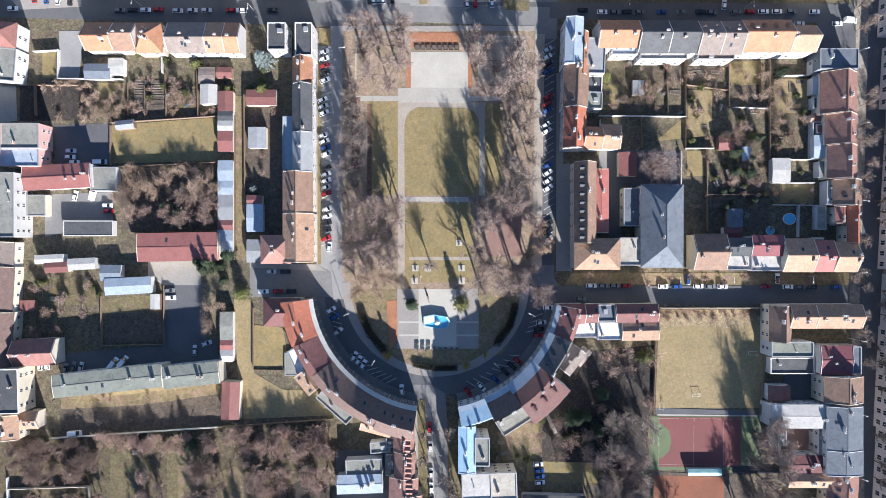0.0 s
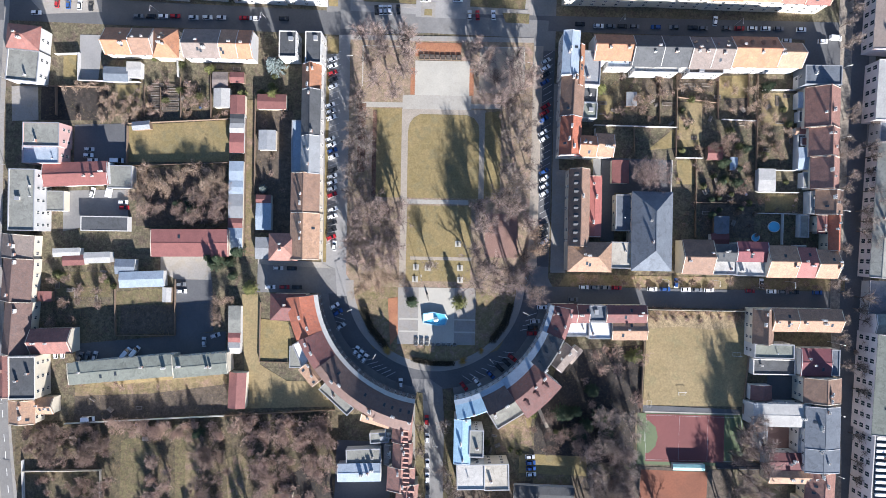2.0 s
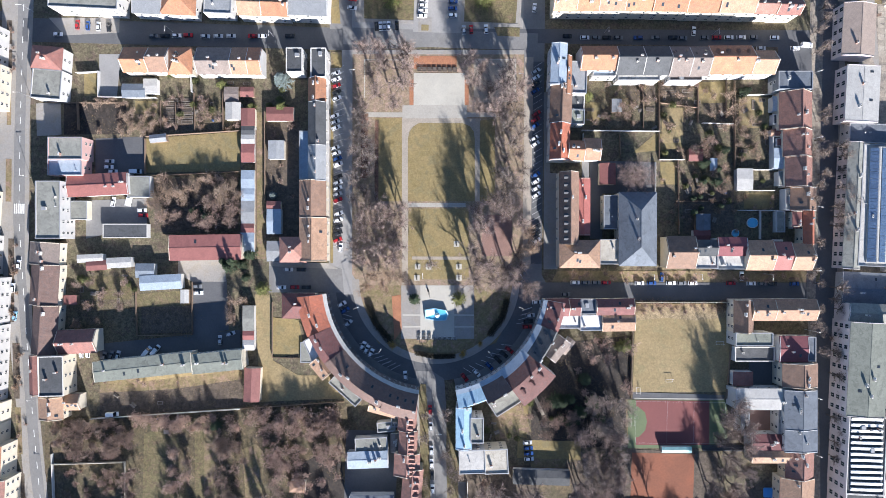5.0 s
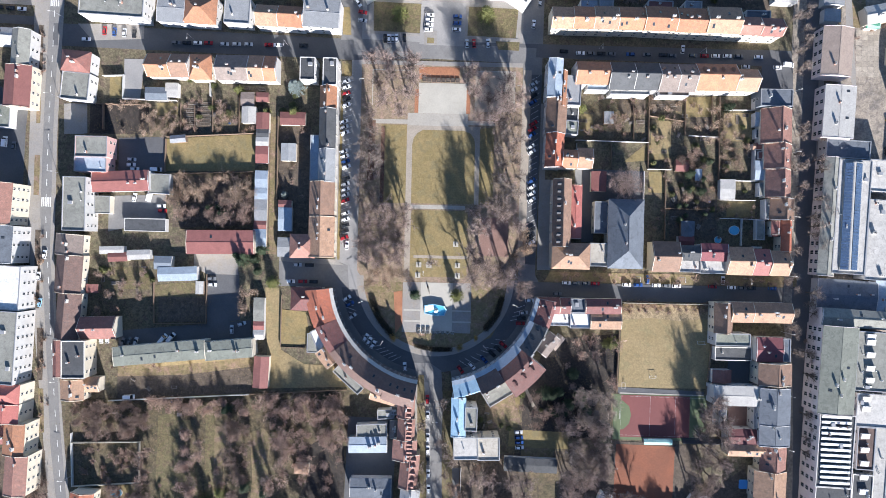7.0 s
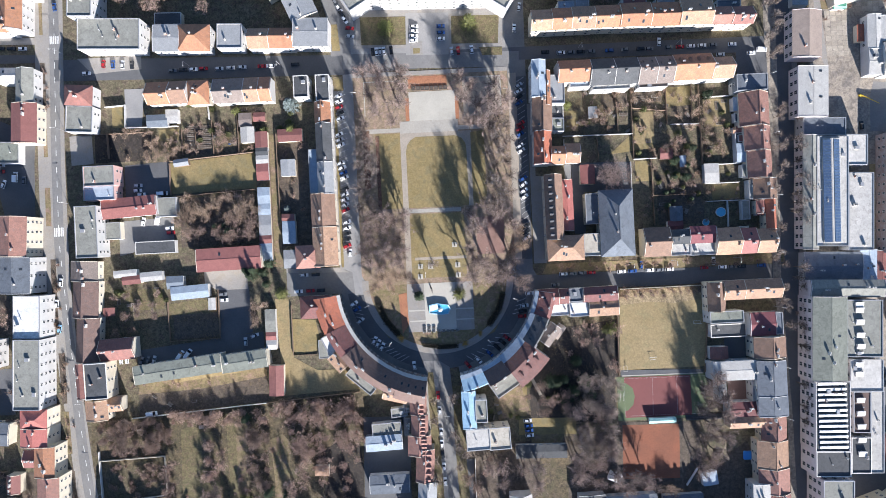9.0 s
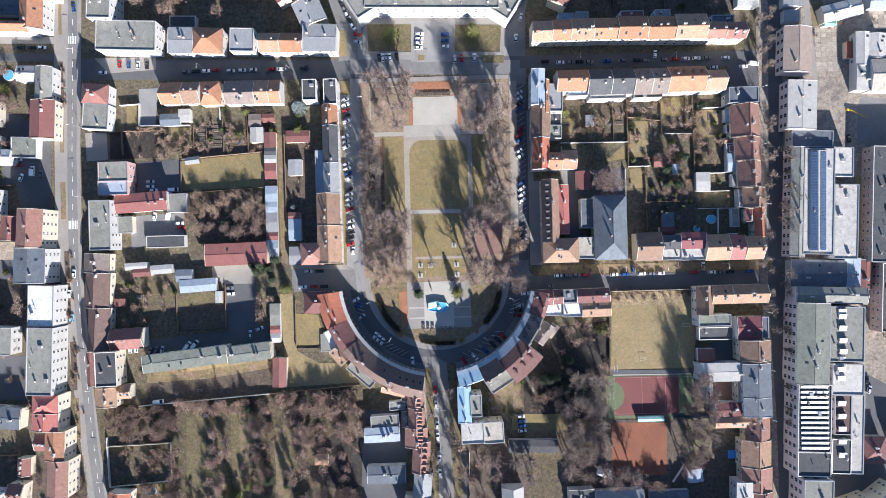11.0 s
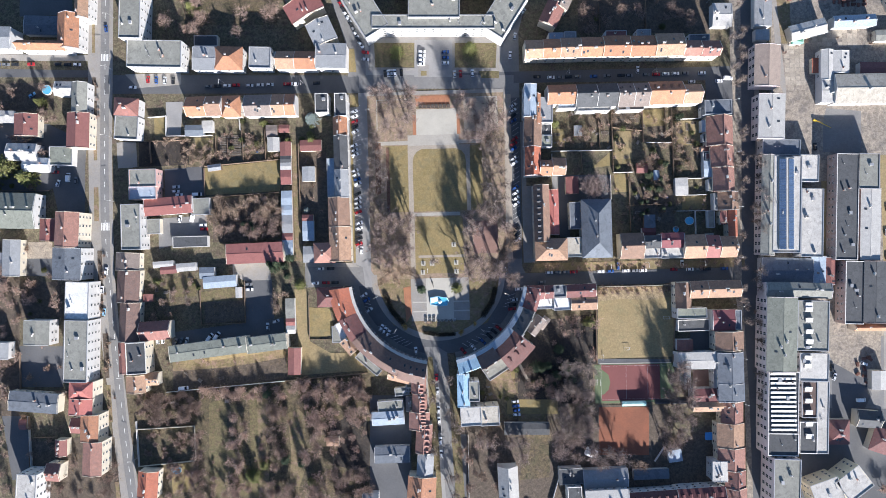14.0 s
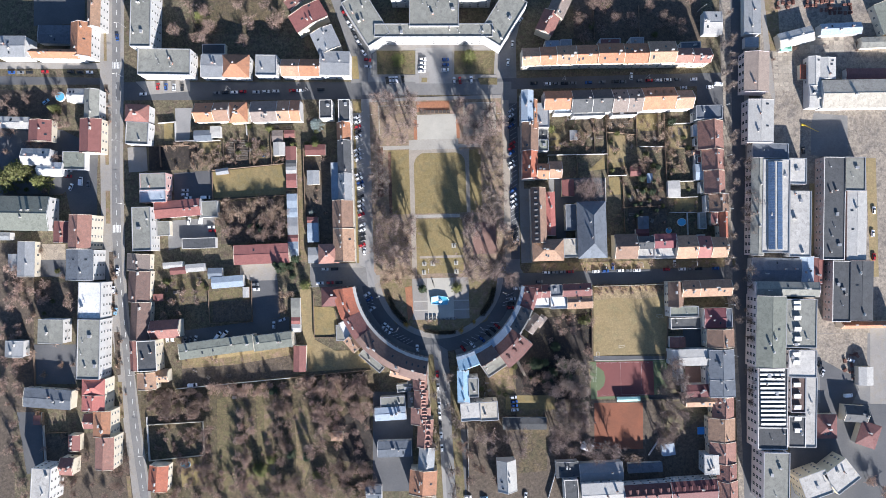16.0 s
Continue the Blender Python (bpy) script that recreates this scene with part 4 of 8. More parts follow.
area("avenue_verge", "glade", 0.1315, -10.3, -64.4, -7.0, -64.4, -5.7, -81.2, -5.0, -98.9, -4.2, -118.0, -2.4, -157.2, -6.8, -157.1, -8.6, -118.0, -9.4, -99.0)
area("avenue_parking", "drive", 0.0958, -7.0, -68.0, -4.4, -68.0, -3.4, -81.1, -2.7, -98.8, -2.0, -118.0, -0.3, -157.2, -2.4, -157.2, -4.2, -118.0, -5.0, -98.9)
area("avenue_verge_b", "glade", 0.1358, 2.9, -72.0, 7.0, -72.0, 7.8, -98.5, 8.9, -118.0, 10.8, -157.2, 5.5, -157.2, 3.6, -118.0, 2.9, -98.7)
area("road_north_square", "asphalt", 0.0801, -46.9, 101.1, 43.6, 99.1, 43.4, 91.2, -47.0, 93.2)
area("square_forecourt", "drive", 0.0824, -14.0, 120.9, 8.2, 120.4, 7.7, 98.8, -14.4, 99.3)
area("forecourt_paving", "pavement", 0.047, -46.4, 124.0, 42.4, 122.0, 41.9, 98.8, -46.9, 100.8)
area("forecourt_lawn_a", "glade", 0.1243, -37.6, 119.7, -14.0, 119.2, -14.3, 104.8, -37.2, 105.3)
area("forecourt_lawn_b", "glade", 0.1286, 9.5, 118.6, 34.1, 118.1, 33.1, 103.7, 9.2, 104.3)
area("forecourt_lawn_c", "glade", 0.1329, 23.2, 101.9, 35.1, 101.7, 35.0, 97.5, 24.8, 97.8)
area("road_square_west", "asphalt", 0.0672, -63.7, 151.1, -55.5, 150.9, -43.0, 122.6, -42.8, 100.0, -53.1, 100.2, -53.4, 116.6)
area("road_square_east", "asphalt", 0.0715, 44.6, 148.6, 53.2, 148.4, 45.0, 117.8, 43.9, 97.3, 36.4, 97.5, 37.5, 118.7)
area("forecourt_parking_west", "drive", 0.0778, -41.7, 104.4, -14.4, 103.8, -14.4, 99.3, -41.8, 100.0)
area("park_ground", "park", 0.1301, -42.5, 90.2, 37.3, 90.9, 37.9, -15.3, 27.6, -20.1, 13.4, -18.3, -38.4, -18.8, -41.7, -13.6)
area("park_path_north", "pavement", 0.1644, -42.5, 90.7, 37.3, 91.4, 37.3, 89.3, -42.5, 88.6)
area("park_pitch_west", "gravel", 0.13, -36.6, 85.8, -18.8, 86.0, -18.6, 68.6, -36.5, 68.5)
area("pitch_kerb", "slab", 0.1693, -37.1, 86.3, -18.3, 86.4, -18.3, 86.0, -37.1, 85.8)
area("pitch_kerb", "slab", 0.1736, -37.1, 85.8, -36.6, 85.8, -36.5, 68.5, -37.0, 68.5)
area("park_pitch_east", "gravel", 0.1429, 13.9, 86.5, 33.1, 86.7, 33.3, 67.0, 14.1, 66.8)
area("pitch_kerb", "slab", 0.1822, 13.9, 87.0, 33.6, 87.2, 33.6, 86.7, 13.9, 86.5)
area("pitch_kerb", "slab", 0.1865, 33.1, 86.7, 33.6, 86.7, 33.8, 67.0, 33.3, 67.0)
area("bark_bed", "bed", 0.1858, -14.1, 88.1, 5.9, 88.3, 5.9, 82.2, -14.0, 82.0)
area("stage", "stone", 0.2101, -14.0, 80.2, 9.7, 80.4, 9.8, 65.4, -13.9, 65.2)
area("stage_front", "slab", 0.1844, -19.1, 65.1, 10.8, 65.4, 10.8, 59.3, -19.0, 59.0)
area("bark_strip_west", "bed", 0.16, -15.9, 77.1, -14.0, 77.1, -13.9, 65.4, -15.8, 65.4)
area("bark_strip_east", "bed", 0.1643, 9.7, 77.3, 11.6, 77.3, 11.7, 65.6, 9.8, 65.6)
area("path_west_cross", "slab", 0.1586, -36.7, 61.7, -19.0, 61.8, -19.0, 59.7, -36.6, 59.5)
area("path_east_cross", "slab", 0.1629, 10.8, 62.1, 24.4, 62.2, 24.5, 60.1, 10.8, 60.0)
area("lawn_west", "lawn", 0.1572, -31.9, 59.1, -19.2, 59.2, -18.9, 20.5, -31.6, 20.4)
area("stage_walk", "gravel", 0.1365, -19.2, 59.0, 17.4, 59.3, 17.8, 20.8, -18.9, 20.5)
area("lawn_middle", "lawn", 0.1658, -16.1, 20.5, -16.4, 49.6, -15.7, 52.9, -14.0, 55.3, -11.2, 57.0, 9.0, 57.1, 12.3, 55.8, 14.2, 53.2, 14.7, 49.9, 15.0, 20.8)
area("lawn_east", "lawn", 0.1701, 17.0, 58.4, 24.0, 59.2, 24.4, 20.9, 17.3, 20.8)
area("path_long", "gravel", 0.1644, -19.2, 59.0, -16.0, 59.0, -15.8, -18.1, -18.6, -18.1)
area("path_cross", "slab", 0.15, -16.1, 19.8, 10.7, 20.0, 10.8, 18.1, -16.1, 17.9)
area("lawn_lower", "lawn", 0.1443, -16.1, 17.2, 12.2, 17.5, 12.5, -15.5, -15.8, -15.8)
area("path_lower", "gravel", 0.1586, -14.0, -5.1, 12.9, -4.9, 12.9, -6.3, -14.0, -6.5)
area("playground", "redbrick", 0.1629, 18.3, 14.5, 32.4, 14.6, 32.6, -4.5, 18.5, -4.6)
area("lawn_bed_west", "verge", 0.1372, -37.2, -21.6, -21.9, -21.9, -21.2, -39.4, -28.7, -46.1, -33.5, -39.5)
area("lawn_bed_east", "verge", 0.1415, 15.4, -20.2, 33.5, -19.1, 32.4, -31.8, 25.5, -44.9, 16.1, -48.5)
area("island_lawn", "verge", 0.1458, -17.4, -43.6, 13.7, -43.3, 11.4, -50.4, -2.7, -52.4, -13.4, -50.6)
area("leafy_bed", "bed", 0.1701, -23.2, -23.8, -19.0, -22.9, -18.4, -39.4, -21.7, -44.1)
area("plaza", "pavement", 0.155, -18.8, -18.6, 15.1, -18.3, 15.3, -43.1, -18.6, -43.4)
area("plaza_axis", "stone", 0.17, -9.9, -18.5, 5.9, -18.4, 6.1, -43.2, -9.7, -43.3)
area("plaza_band_a", "stone", 0.1693, -18.0, -32.0, -9.8, -32.0, -9.8, -32.7, -18.0, -32.8)
area("plaza_band_b", "stone", 0.1736, 6.0, -31.8, 15.2, -31.8, 15.2, -32.5, 6.0, -32.5)
area("plaza_band_c", "stone", 0.1779, -17.9, -37.5, -9.7, -37.4, -9.7, -38.1, -17.9, -38.2)
area("plaza_band_d", "stone", 0.1822, 6.1, -37.3, 15.3, -37.2, 15.3, -37.9, 6.1, -38.0)
area("meadow", "dry", 0.1215, 90.3, -26.1, 136.1, -25.7, 133.1, -66.8, 89.4, -67.2)
area("reed_bank", "reed", 0.138, 90.4, -26.2, 134.0, -25.9, 134.0, -31.8, 118.0, -33.6, 104.0, -32.4, 90.2, -34.0)
area("court_path", "shadetar", 0.1258, 89.4, -67.2, 131.9, -68.2, 131.9, -70.4, 89.5, -70.3)
area("red_court", "court", 0.1701, 90.9, -71.0, 125.1, -70.9, 125.3, -91.5, 91.1, -91.8)
area("court_surround", "greencourt", 0.1444, 87.1, -70.8, 133.3, -70.4, 133.6, -92.8, 87.4, -93.2)
area("green_court", "greencourt", 0.185, 89.0, -74.3, 91.8, -73.8, 95.2, -76.6, 96.2, -80.9, 95.3, -85.1, 92.5, -88.0, 89.2, -88.5)
area("block_yard", "shadetar", 0.0886, 143.4, -51.2, 154.0, -51.1, 154.2, -63.4, 134.0, -63.5, 134.0, -62.6, 143.2, -62.6)
area("court_yard", "redbrick", 0.0843, 144.3, -75.0, 157.9, -74.9, 158.1, -86.5, 144.4, -86.6)
area("clay_court", "clay", 0.1186, 89.3, -95.4, 118.5, -96.0, 117.9, -123.8, 88.7, -123.2)
area("clay_margin", "tilled", 0.1029, 87.3, -94.0, 129.4, -94.8, 128.7, -125.7, 86.6, -124.9)
area("grounds_floor", "tilled", 0.0572, 3.5, -104.6, 88.6, -97.8, 88.0, -124.9, 125.3, -125.6, 152.9, -105.8, 162.6, -126.3, 158.5, -154.1, 12.7, -151.3)
area("works_floor", "dirt", 0.0515, 194.7, 155.4, 281.2, 153.4, 275.8, -60.8, 225.1, -59.8, 189.6, -59.0)
area("works_floor_south", "asphalt", 0.0598, 208.3, -56.0, 275.9, -57.4, 273.3, -162.3, 205.8, -161.0)
area("east_lawn", "lawn", 0.1201, 36.1, -89.9, 65.7, -90.5, 65.5, -99.0, 35.9, -98.4)
area("back_lawn", "verge", 0.1244, 23.5, -78.0, 37.6, -73.1, 42.4, -86.1, 25.9, -90.5)
area("yard_west", "shadetar", 0.06, -161.6, 48.3, -138.8, 49.5, -138.8, 32.1, -161.6, 31.9)
area("yard_south", "shadetar", 0.0643, -158.9, -47.2, -93.6, -40.0, -93.5, -49.5, -158.8, -57.6)
area("yard_middle", "shadetar", 0.0706, -115.7, -16.7, -100.1, -16.5, -99.0, -40.1, -115.5, -43.1)
area("yard_hall", "pavement", 0.0779, -122.8, -7.8, -100.6, -7.6, -100.6, -17.7, -116.1, -17.8, -122.7, -14.4)
area("yard_vans", "asphalt", 0.0772, -165.8, 19.4, -137.5, 20.8, -137.5, 8.6, -165.7, 1.7)
area("lane", "verge", 0.0915, -86.7, 61.2, -83.0, 61.2, -82.0, -6.9, -86.0, -7.0)
area("lane_south", "dry", 0.0958, -86.9, -23.5, -79.3, -23.4, -78.2, -54.1, -66.3, -61.0, -52.2, -60.9, -45.0, -71.5, -84.0, -73.5)
area("lawn_backyard", "lawn", 0.1101, -78.8, -34.0, -66.5, -35.1, -63.6, -50.4, -78.7, -52.9)
area("north_yard", "drive", 0.0994, -160.2, 87.5, -150.1, 87.6, -151.9, 67.7, -160.1, 67.6)
area("garden_grass_a", "lawn", 0.07, -138.1, 48.5, -94.2, 52.2, -94.1, 34.1, -138.1, 32.6)
area("garden_grass_b", "glade", 0.0743, -130.2, -22.7, -117.3, -22.1, -117.2, -28.9, -142.0, -29.9, -141.5, -24.0)
area("garden_grass_c", "lawn", 0.0786, 98.6, 53.0, 109.2, 53.6, 111.2, 46.6, 88.1, 44.0)
area("garden_grass_d", "lawn", 0.0829, 118.3, 77.1, 131.2, 77.7, 131.3, 67.9, 118.4, 67.3)
area("garden_grass_e", "lawn", 0.0872, 101.1, 39.9, 109.3, 40.0, 109.9, 29.6, 101.2, 29.6)
area("school_yard", "shadetar", 0.0815, 68.2, 40.3, 98.8, 39.9, 98.9, 25.3, 74.2, 25.1, 74.5, 3.9, 68.8, 3.9)
area("works_yard", "dirt", 0.0858, 199.5, 114.3, 214.1, 114.0, 214.6, 93.5, 225.1, 76.2, 217.5, 45.8, 201.4, 52.9, 202.2, 87.0)
area("works_yard_north", "dirt", 0.0881, 212.7, 125.6, 269.6, 123.0, 269.3, 109.3, 214.0, 110.6)
area("works_lane", "dry", 0.0944, 221.3, 33.8, 227.4, 33.6, 227.6, -15.7, 222.1, -15.6)
area("works_lane_east", "dry", 0.06, 255.6, 48.3, 261.6, 48.2, 261.6, -23.2, 256.5, -23.1)
# the hall's shadow on the dirt yard, laid as a darker patch
area("works_court", "asphalt", 0.0623, 223.3, 76.3, 245.3, 74.1, 244.7, 48.6, 222.7, 50.8)
# shadow from unseen buildings to the south, put into dark paving
area("works_tarmac", "shadetar", 0.0845, 218.0, -98.0, 275.0, -100.0, 273.3, -162.3, 206.0, -161.0, 206.0, -124.0, 218.0, -124.0)
area("works_gravel", "dirt", 0.0775, 218.0, -56.5, 254.0, -57.0, 253.0, -84.0, 240.0, -80.0, 226.0, -72.0)
# apron coloured dark too, for the shadows across it
area("works_apron", "shadetar", 0.0696, 225.1, -59.8, 238.5, -66.8, 248.1, -90.7, 240.9, -104.2, 224.7, -105.5)
area("works_road", "pavement", 0.0699, 255.7, -53.6, 265.2, -53.8, 263.3, -128.3, 254.6, -101.0)
area("stripes_lane", "pavement", 0.0732, 193.7, 155.4, 199.8, 155.3, 202.4, 93.8, 206.1, 80.1, 202.1, 80.2, 197.6, 93.9)
area("parking_north_west", "pavement", 0.0815, -183.9, 104.2, -150.9, 104.5, -151.0, 97.6, -176.4, 96.1)
area("lot_west", "shadetar", 0.0858, -230.1, 52.1, -208.1, 53.3, -208.7, 22.5, -223.8, 21.8)
area("allotment_west", "tilled", 0.0901, -276.5, -94.0, -261.4, -94.3, -261.6, -146.1, -277.4, -145.8)
area("yard_garage", "shadetar", 0.0944, -41.4, -100.3, -23.0, -100.7, -23.4, -116.6, -41.7, -116.3)
area("bed_a", "tilled", 0.05, -130.2, 65.5, -124.1, 65.6, -124.0, 52.6, -130.2, 52.6)
area("bed_b", "tilled", 0.0543, -123.4, 65.6, -117.1, 65.6, -117.0, 52.7, -123.3, 52.7)
area("bed_c", "tilled", 0.0586, 85.0, 75.4, 98.3, 75.5, 98.4, 68.0, 85.0, 67.9)
area("bed_d", "tilled", 0.0629, 120.8, 67.8, 131.1, 67.9, 131.2, 62.7, 120.8, 62.6)
area("bed_e", "tilled", 0.0672, 100.7, 75.1, 116.0, 75.2, 116.0, 70.1, 100.8, 69.9)
area("side_yard", "pavement", 0.1, -189.5, 64.3, -178.1, 65.1, -177.5, 50.1, -180.7, 49.6, -188.9, 49.3)
# the shade lying on this plot is painted as near-black soil
area("plot_a", "shadesoil", 0.0715, -176.5, 64.4, -147.5, 64.8, -147.0, 50.5, -176.5, 50.0)
area("plot_grass", "lawn", 0.0735, -143.5, 66.0, -133.0, 66.2, -133.0, 60.5, -143.0, 60.0)
area("plot_b", "lawn", 0.0758, 65.5, 67.3, 72.6, 67.3, 72.7, 56.8, 65.7, 56.7)
area("plot_c", "dry", 0.0801, 101.5, 65.3, 111.4, 65.3, 111.6, 48.9, 101.7, 48.8)
area("plot_d", "dry", 0.0844, 137.2, 70.3, 151.3, 70.4, 151.5, 56.3, 137.4, 56.2)
area("plot_e", "lawn", 0.05, -160.1, 78.8, -160.3, 68.0, -167.1, 68.0, -167.2, 78.1)
area("plot_f", "tilled", 0.0543, 111.8, 32.5, 135.3, 32.7, 135.7, 6.8, 112.1, 6.6)
area("plot_g", "lawn", 0.0586, 140.1, 26.1, 154.2, 26.3, 154.3, 18.8, 140.2, 18.6)
area("plot_h", "tilled", 0.0629, -134.0, 30.2, -95.2, 30.6, -95.1, 7.1, -133.9, 4.8)
area("plot_i", "glade", 0.0672, -167.9, -15.9, -144.4, -15.7, -144.3, -26.4, -167.9, -26.6)
area("plot_j", "tilled", 0.0715, -139.6, -29.8, -116.5, -29.6, -116.5, -41.7, -139.6, -42.4)
area("plot_k", "tilled", 0.0758, -82.2, 56.5, -66.7, 56.7, -66.3, 3.6, -81.9, 3.4)
area("plot_l", "verge", 0.0801, -158.8, -63.6, -95.0, -57.4, -92.5, -60.0, -92.5, -63.0, -125.3, -68.0, -158.8, -70.0)
area("plot_reeds", "dry", 0.0865, -140.0, -62.6, -106.0, -58.6, -106.0, -60.4, -140.0, -64.6)
area("plot_m", "tilled", 0.0844, -158.8, -70.0, -125.3, -68.0, -92.5, -63.0, -92.2, -75.9, -158.8, -81.0)
area("wood_lane_a", "glade", 0.066, -138.0, -89.0, -132.0, -87.5, -127.0, -89.5, -128.2, -110.0, -127.4, -125.0, -129.0, -146.0, -137.0, -146.0, -138.4, -120.0)
area("wood_lane_b", "verge", 0.0675, -114.0, -88.0, -108.0, -85.5, -103.5, -87.0, -105.0, -108.0, -103.8, -126.0, -103.5, -146.0, -115.0, -146.0, -113.2, -118.0)
area("wood_grass", "glade", 0.05, -133.4, -91.2, -122.3, -90.4, -115.6, -111.2, -129.8, -111.3)
area("wood_floor", "underwood", 0.0493, -184.2, -82.2, -42.7, -73.8, -37.8, -86.8, -42.4, -110.5, -184.1, -111.8)
area("wood_litter", "underwood", 0.0586, -184.2, -82.2, -141.7, -80.6, -141.6, -111.4, -184.1, -111.8)
area("wood_grass_low", "glade", 0.0629, -133.1, -110.4, -119.4, -109.0, -109.8, -141.5, -123.5, -144.6)
area("wood_floor_low", "underwood", 0.0572, -182.1, -99.3, -105.4, -94.0, -51.0, -101.8, -45.3, -156.3, -174.9, -153.9)
area("wood_litter_low", "underwood", 0.0715, -78.0, -87.7, -47.2, -84.9, -45.1, -150.2, -72.4, -149.7)
# tree shade behind the terrace, put into the ground colour
area("terrace_garden", "shadesoil", 0.0758, 53.8, -44.6, 89.1, -40.8, 88.3, -70.3, 85.0, -92.8, 42.5, -93.2, 42.3, -76.6)
area("works_soil", "verge", 0.0801, 196.3, 152.0, 204.8, 151.8, 206.4, 90.3, 202.3, 88.7)
area("gardens_north_east", "tilled", 0.0844, 82.2, 151.2, 158.8, 149.4, 158.2, 121.4, 81.6, 123.2)
area("gardens_north_west", "underwood", 0.05, -146.9, 156.5, -93.7, 155.3, -94.2, 131.3, -147.3, 132.5)
area("gardens_far_west", "tilled", 0.0543, -266.4, 100.9, -225.8, 100.0, -226.1, 84.2, -266.6, 85.1)
area("yard_far_west", "shadetar", 0.0586, -248.4, -53.6, -222.7, -54.1, -223.1, -78.0, -248.8, -77.5)
area("yard_farther_west", "shadetar", 0.0629, -245.3, 4.5, -228.2, 4.1, -228.5, -13.0, -245.6, -12.6)
area("yard_north_hof", "shadetar", 0.0672, -244.8, 158.8, -213.8, 158.0, -214.1, 140.2, -245.1, 139.5)
area("rubble_yard", "rubble", 0.0715, -245.3, 7.2, -228.2, 6.8, -228.3, -2.7, -245.5, -2.4)
area("hall_yard", "shadetar", 0.0758, -259.4, -94.3, -244.0, -94.6, -242.8, -128.8, -253.9, -131.9)
area("school_lawn", "dry", 0.0801, 87.4, -91.0, 85.8, -70.5, 89.2, -70.6, 88.8, -91.0)
area("south_yard", "shadetar", 0.0844, 3.4, -109.7, 12.2, -109.9, 11.3, -151.3, 6.6, -151.2)
area("parking_lines_ground", "asphalt", 0.06, 64.7, 39.6, 68.0, 39.6, 68.0, 32.1, 64.7, 32.0)
area("litter_strip_west", "leafbed", 0.1643, -31.9, 58.4, -30.1, 58.4, -29.8, 20.6, -31.6, 20.6)
area("litter_strip_east", "leafbed", 0.1686, 21.7, 58.9, 24.0, 58.9, 24.4, 21.1, 22.0, 21.1)
area("litter_strip_far", "leafbed", 0.1629, -38.1, 61.2, -34.8, 61.2, -35.0, 31.1, -38.3, 31.1)
area("road_curve_west", "asphalt", 0.0572, -67.9, 161.5, -55.9, 161.2, -39.6, 122.5, -40.1, 99.2, -52.0, 99.5, -52.7, 116.6)
area("street_bed", "tilled", 0.1915, -203.1, 102.9, -200.7, 102.8, -200.6, 91.8, -203.0, 91.9)
area("street_bed", "tilled", 0.1958, -203.0, 89.2, -200.6, 89.1, -200.5, 77.5, -202.9, 77.5)
area("street_bed", "verge", 0.2001, -203.0, 68.6, -201.0, 68.5, -200.9, 54.2, -202.9, 54.2)
area("street_bed", "verge", 0.2044, -203.2, 38.5, -200.5, 38.4, -200.5, 18.6, -203.2, 18.6)
area("street_bed", "tilled", 0.17, -201.8, 1.5, -199.1, 1.4, -198.8, -37.5, -201.5, -37.5)
area("street_bed", "tilled", 0.1743, -199.6, -47.1, -196.2, -47.1, -196.0, -73.1, -198.7, -73.0)
area("street_bed", "verge", 0.1786, -198.1, -77.1, -195.4, -77.2, -194.4, -99.0, -196.8, -99.0)
area("street_bed", "tilled", 0.1829, -195.9, -107.8, -193.5, -107.9, -193.3, -115.4, -195.4, -115.3)
area("street_bed", "tilled", 0.1872, -194.8, -122.2, -192.1, -122.2, -191.8, -128.4, -194.2, -128.3)
area("street_bed", "verge", 0.1915, -193.7, -133.8, -191.6, -133.8, -190.5, -150.2, -192.6, -150.1)
area("street_bed", "verge", 0.1958, -202.5, 157.8, -200.8, 157.7, -201.1, 117.2, -202.8, 117.3)
area("yard_pines", "shadetar", 0.0801, -277.1, 77.1, -229.0, 76.0, -206.9, 64.6, -208.1, 51.6, -230.4, 36.6, -277.8, 36.0)
area("west_garden_dark", "tilled", 0.0844, -278.6, -15.4, -223.8, -16.5, -222.4, -37.0, -279.0, -37.6)
area("west_garden_low", "tilled", 0.05, -279.3, -53.0, -248.4, -53.6, -249.1, -94.5, -280.0, -93.9)
area("works_slabs", "pavement", 0.0793, 200.5, 113.6, 213.1, 113.3, 213.3, 94.2, 202.4, 93.8)
area("works_slabs_north", "dirt", 0.0836, 216.0, 123.5, 246.5, 122.1, 246.3, 111.2, 215.8, 113.3)
area("green_strip", "greencourt", 0.1029, 131.7, -49.8, 134.5, -47.4, 134.2, -66.8, 131.9, -66.8)
area("court_kerb", "slab", 0.1872, 90.2, -69.8, 131.9, -69.9, 131.9, -70.4, 90.2, -70.5)
area("forecourt_walk_a", "pavement", 0.1715, -41.7, 105.1, -14.3, 104.5, -14.4, 103.1, -41.7, 103.7)
area("forecourt_walk_b", "pavement", 0.1758, 8.9, 104.0, 34.5, 103.4, 34.4, 102.0, 8.8, 102.6)
area("forecourt_island", "pavement", 0.1801, -11.9, 106.1, -5.8, 106.0, -5.9, 99.2, -12.1, 99.3)
area("forecourt_island_b", "lawn", 0.2044, -10.6, 102.7, -7.2, 102.6, -7.3, 99.9, -10.7, 99.9)
area("curb_bed_west", "lawn", 0.15, -53.4, 116.6, -49.3, 116.5, -48.2, 102.8, -52.3, 102.9)
area("verge_island_a", "lawn", 0.1543, -51.9, 88.5, -47.7, 88.5, -47.2, 82.7, -50.9, 82.2)
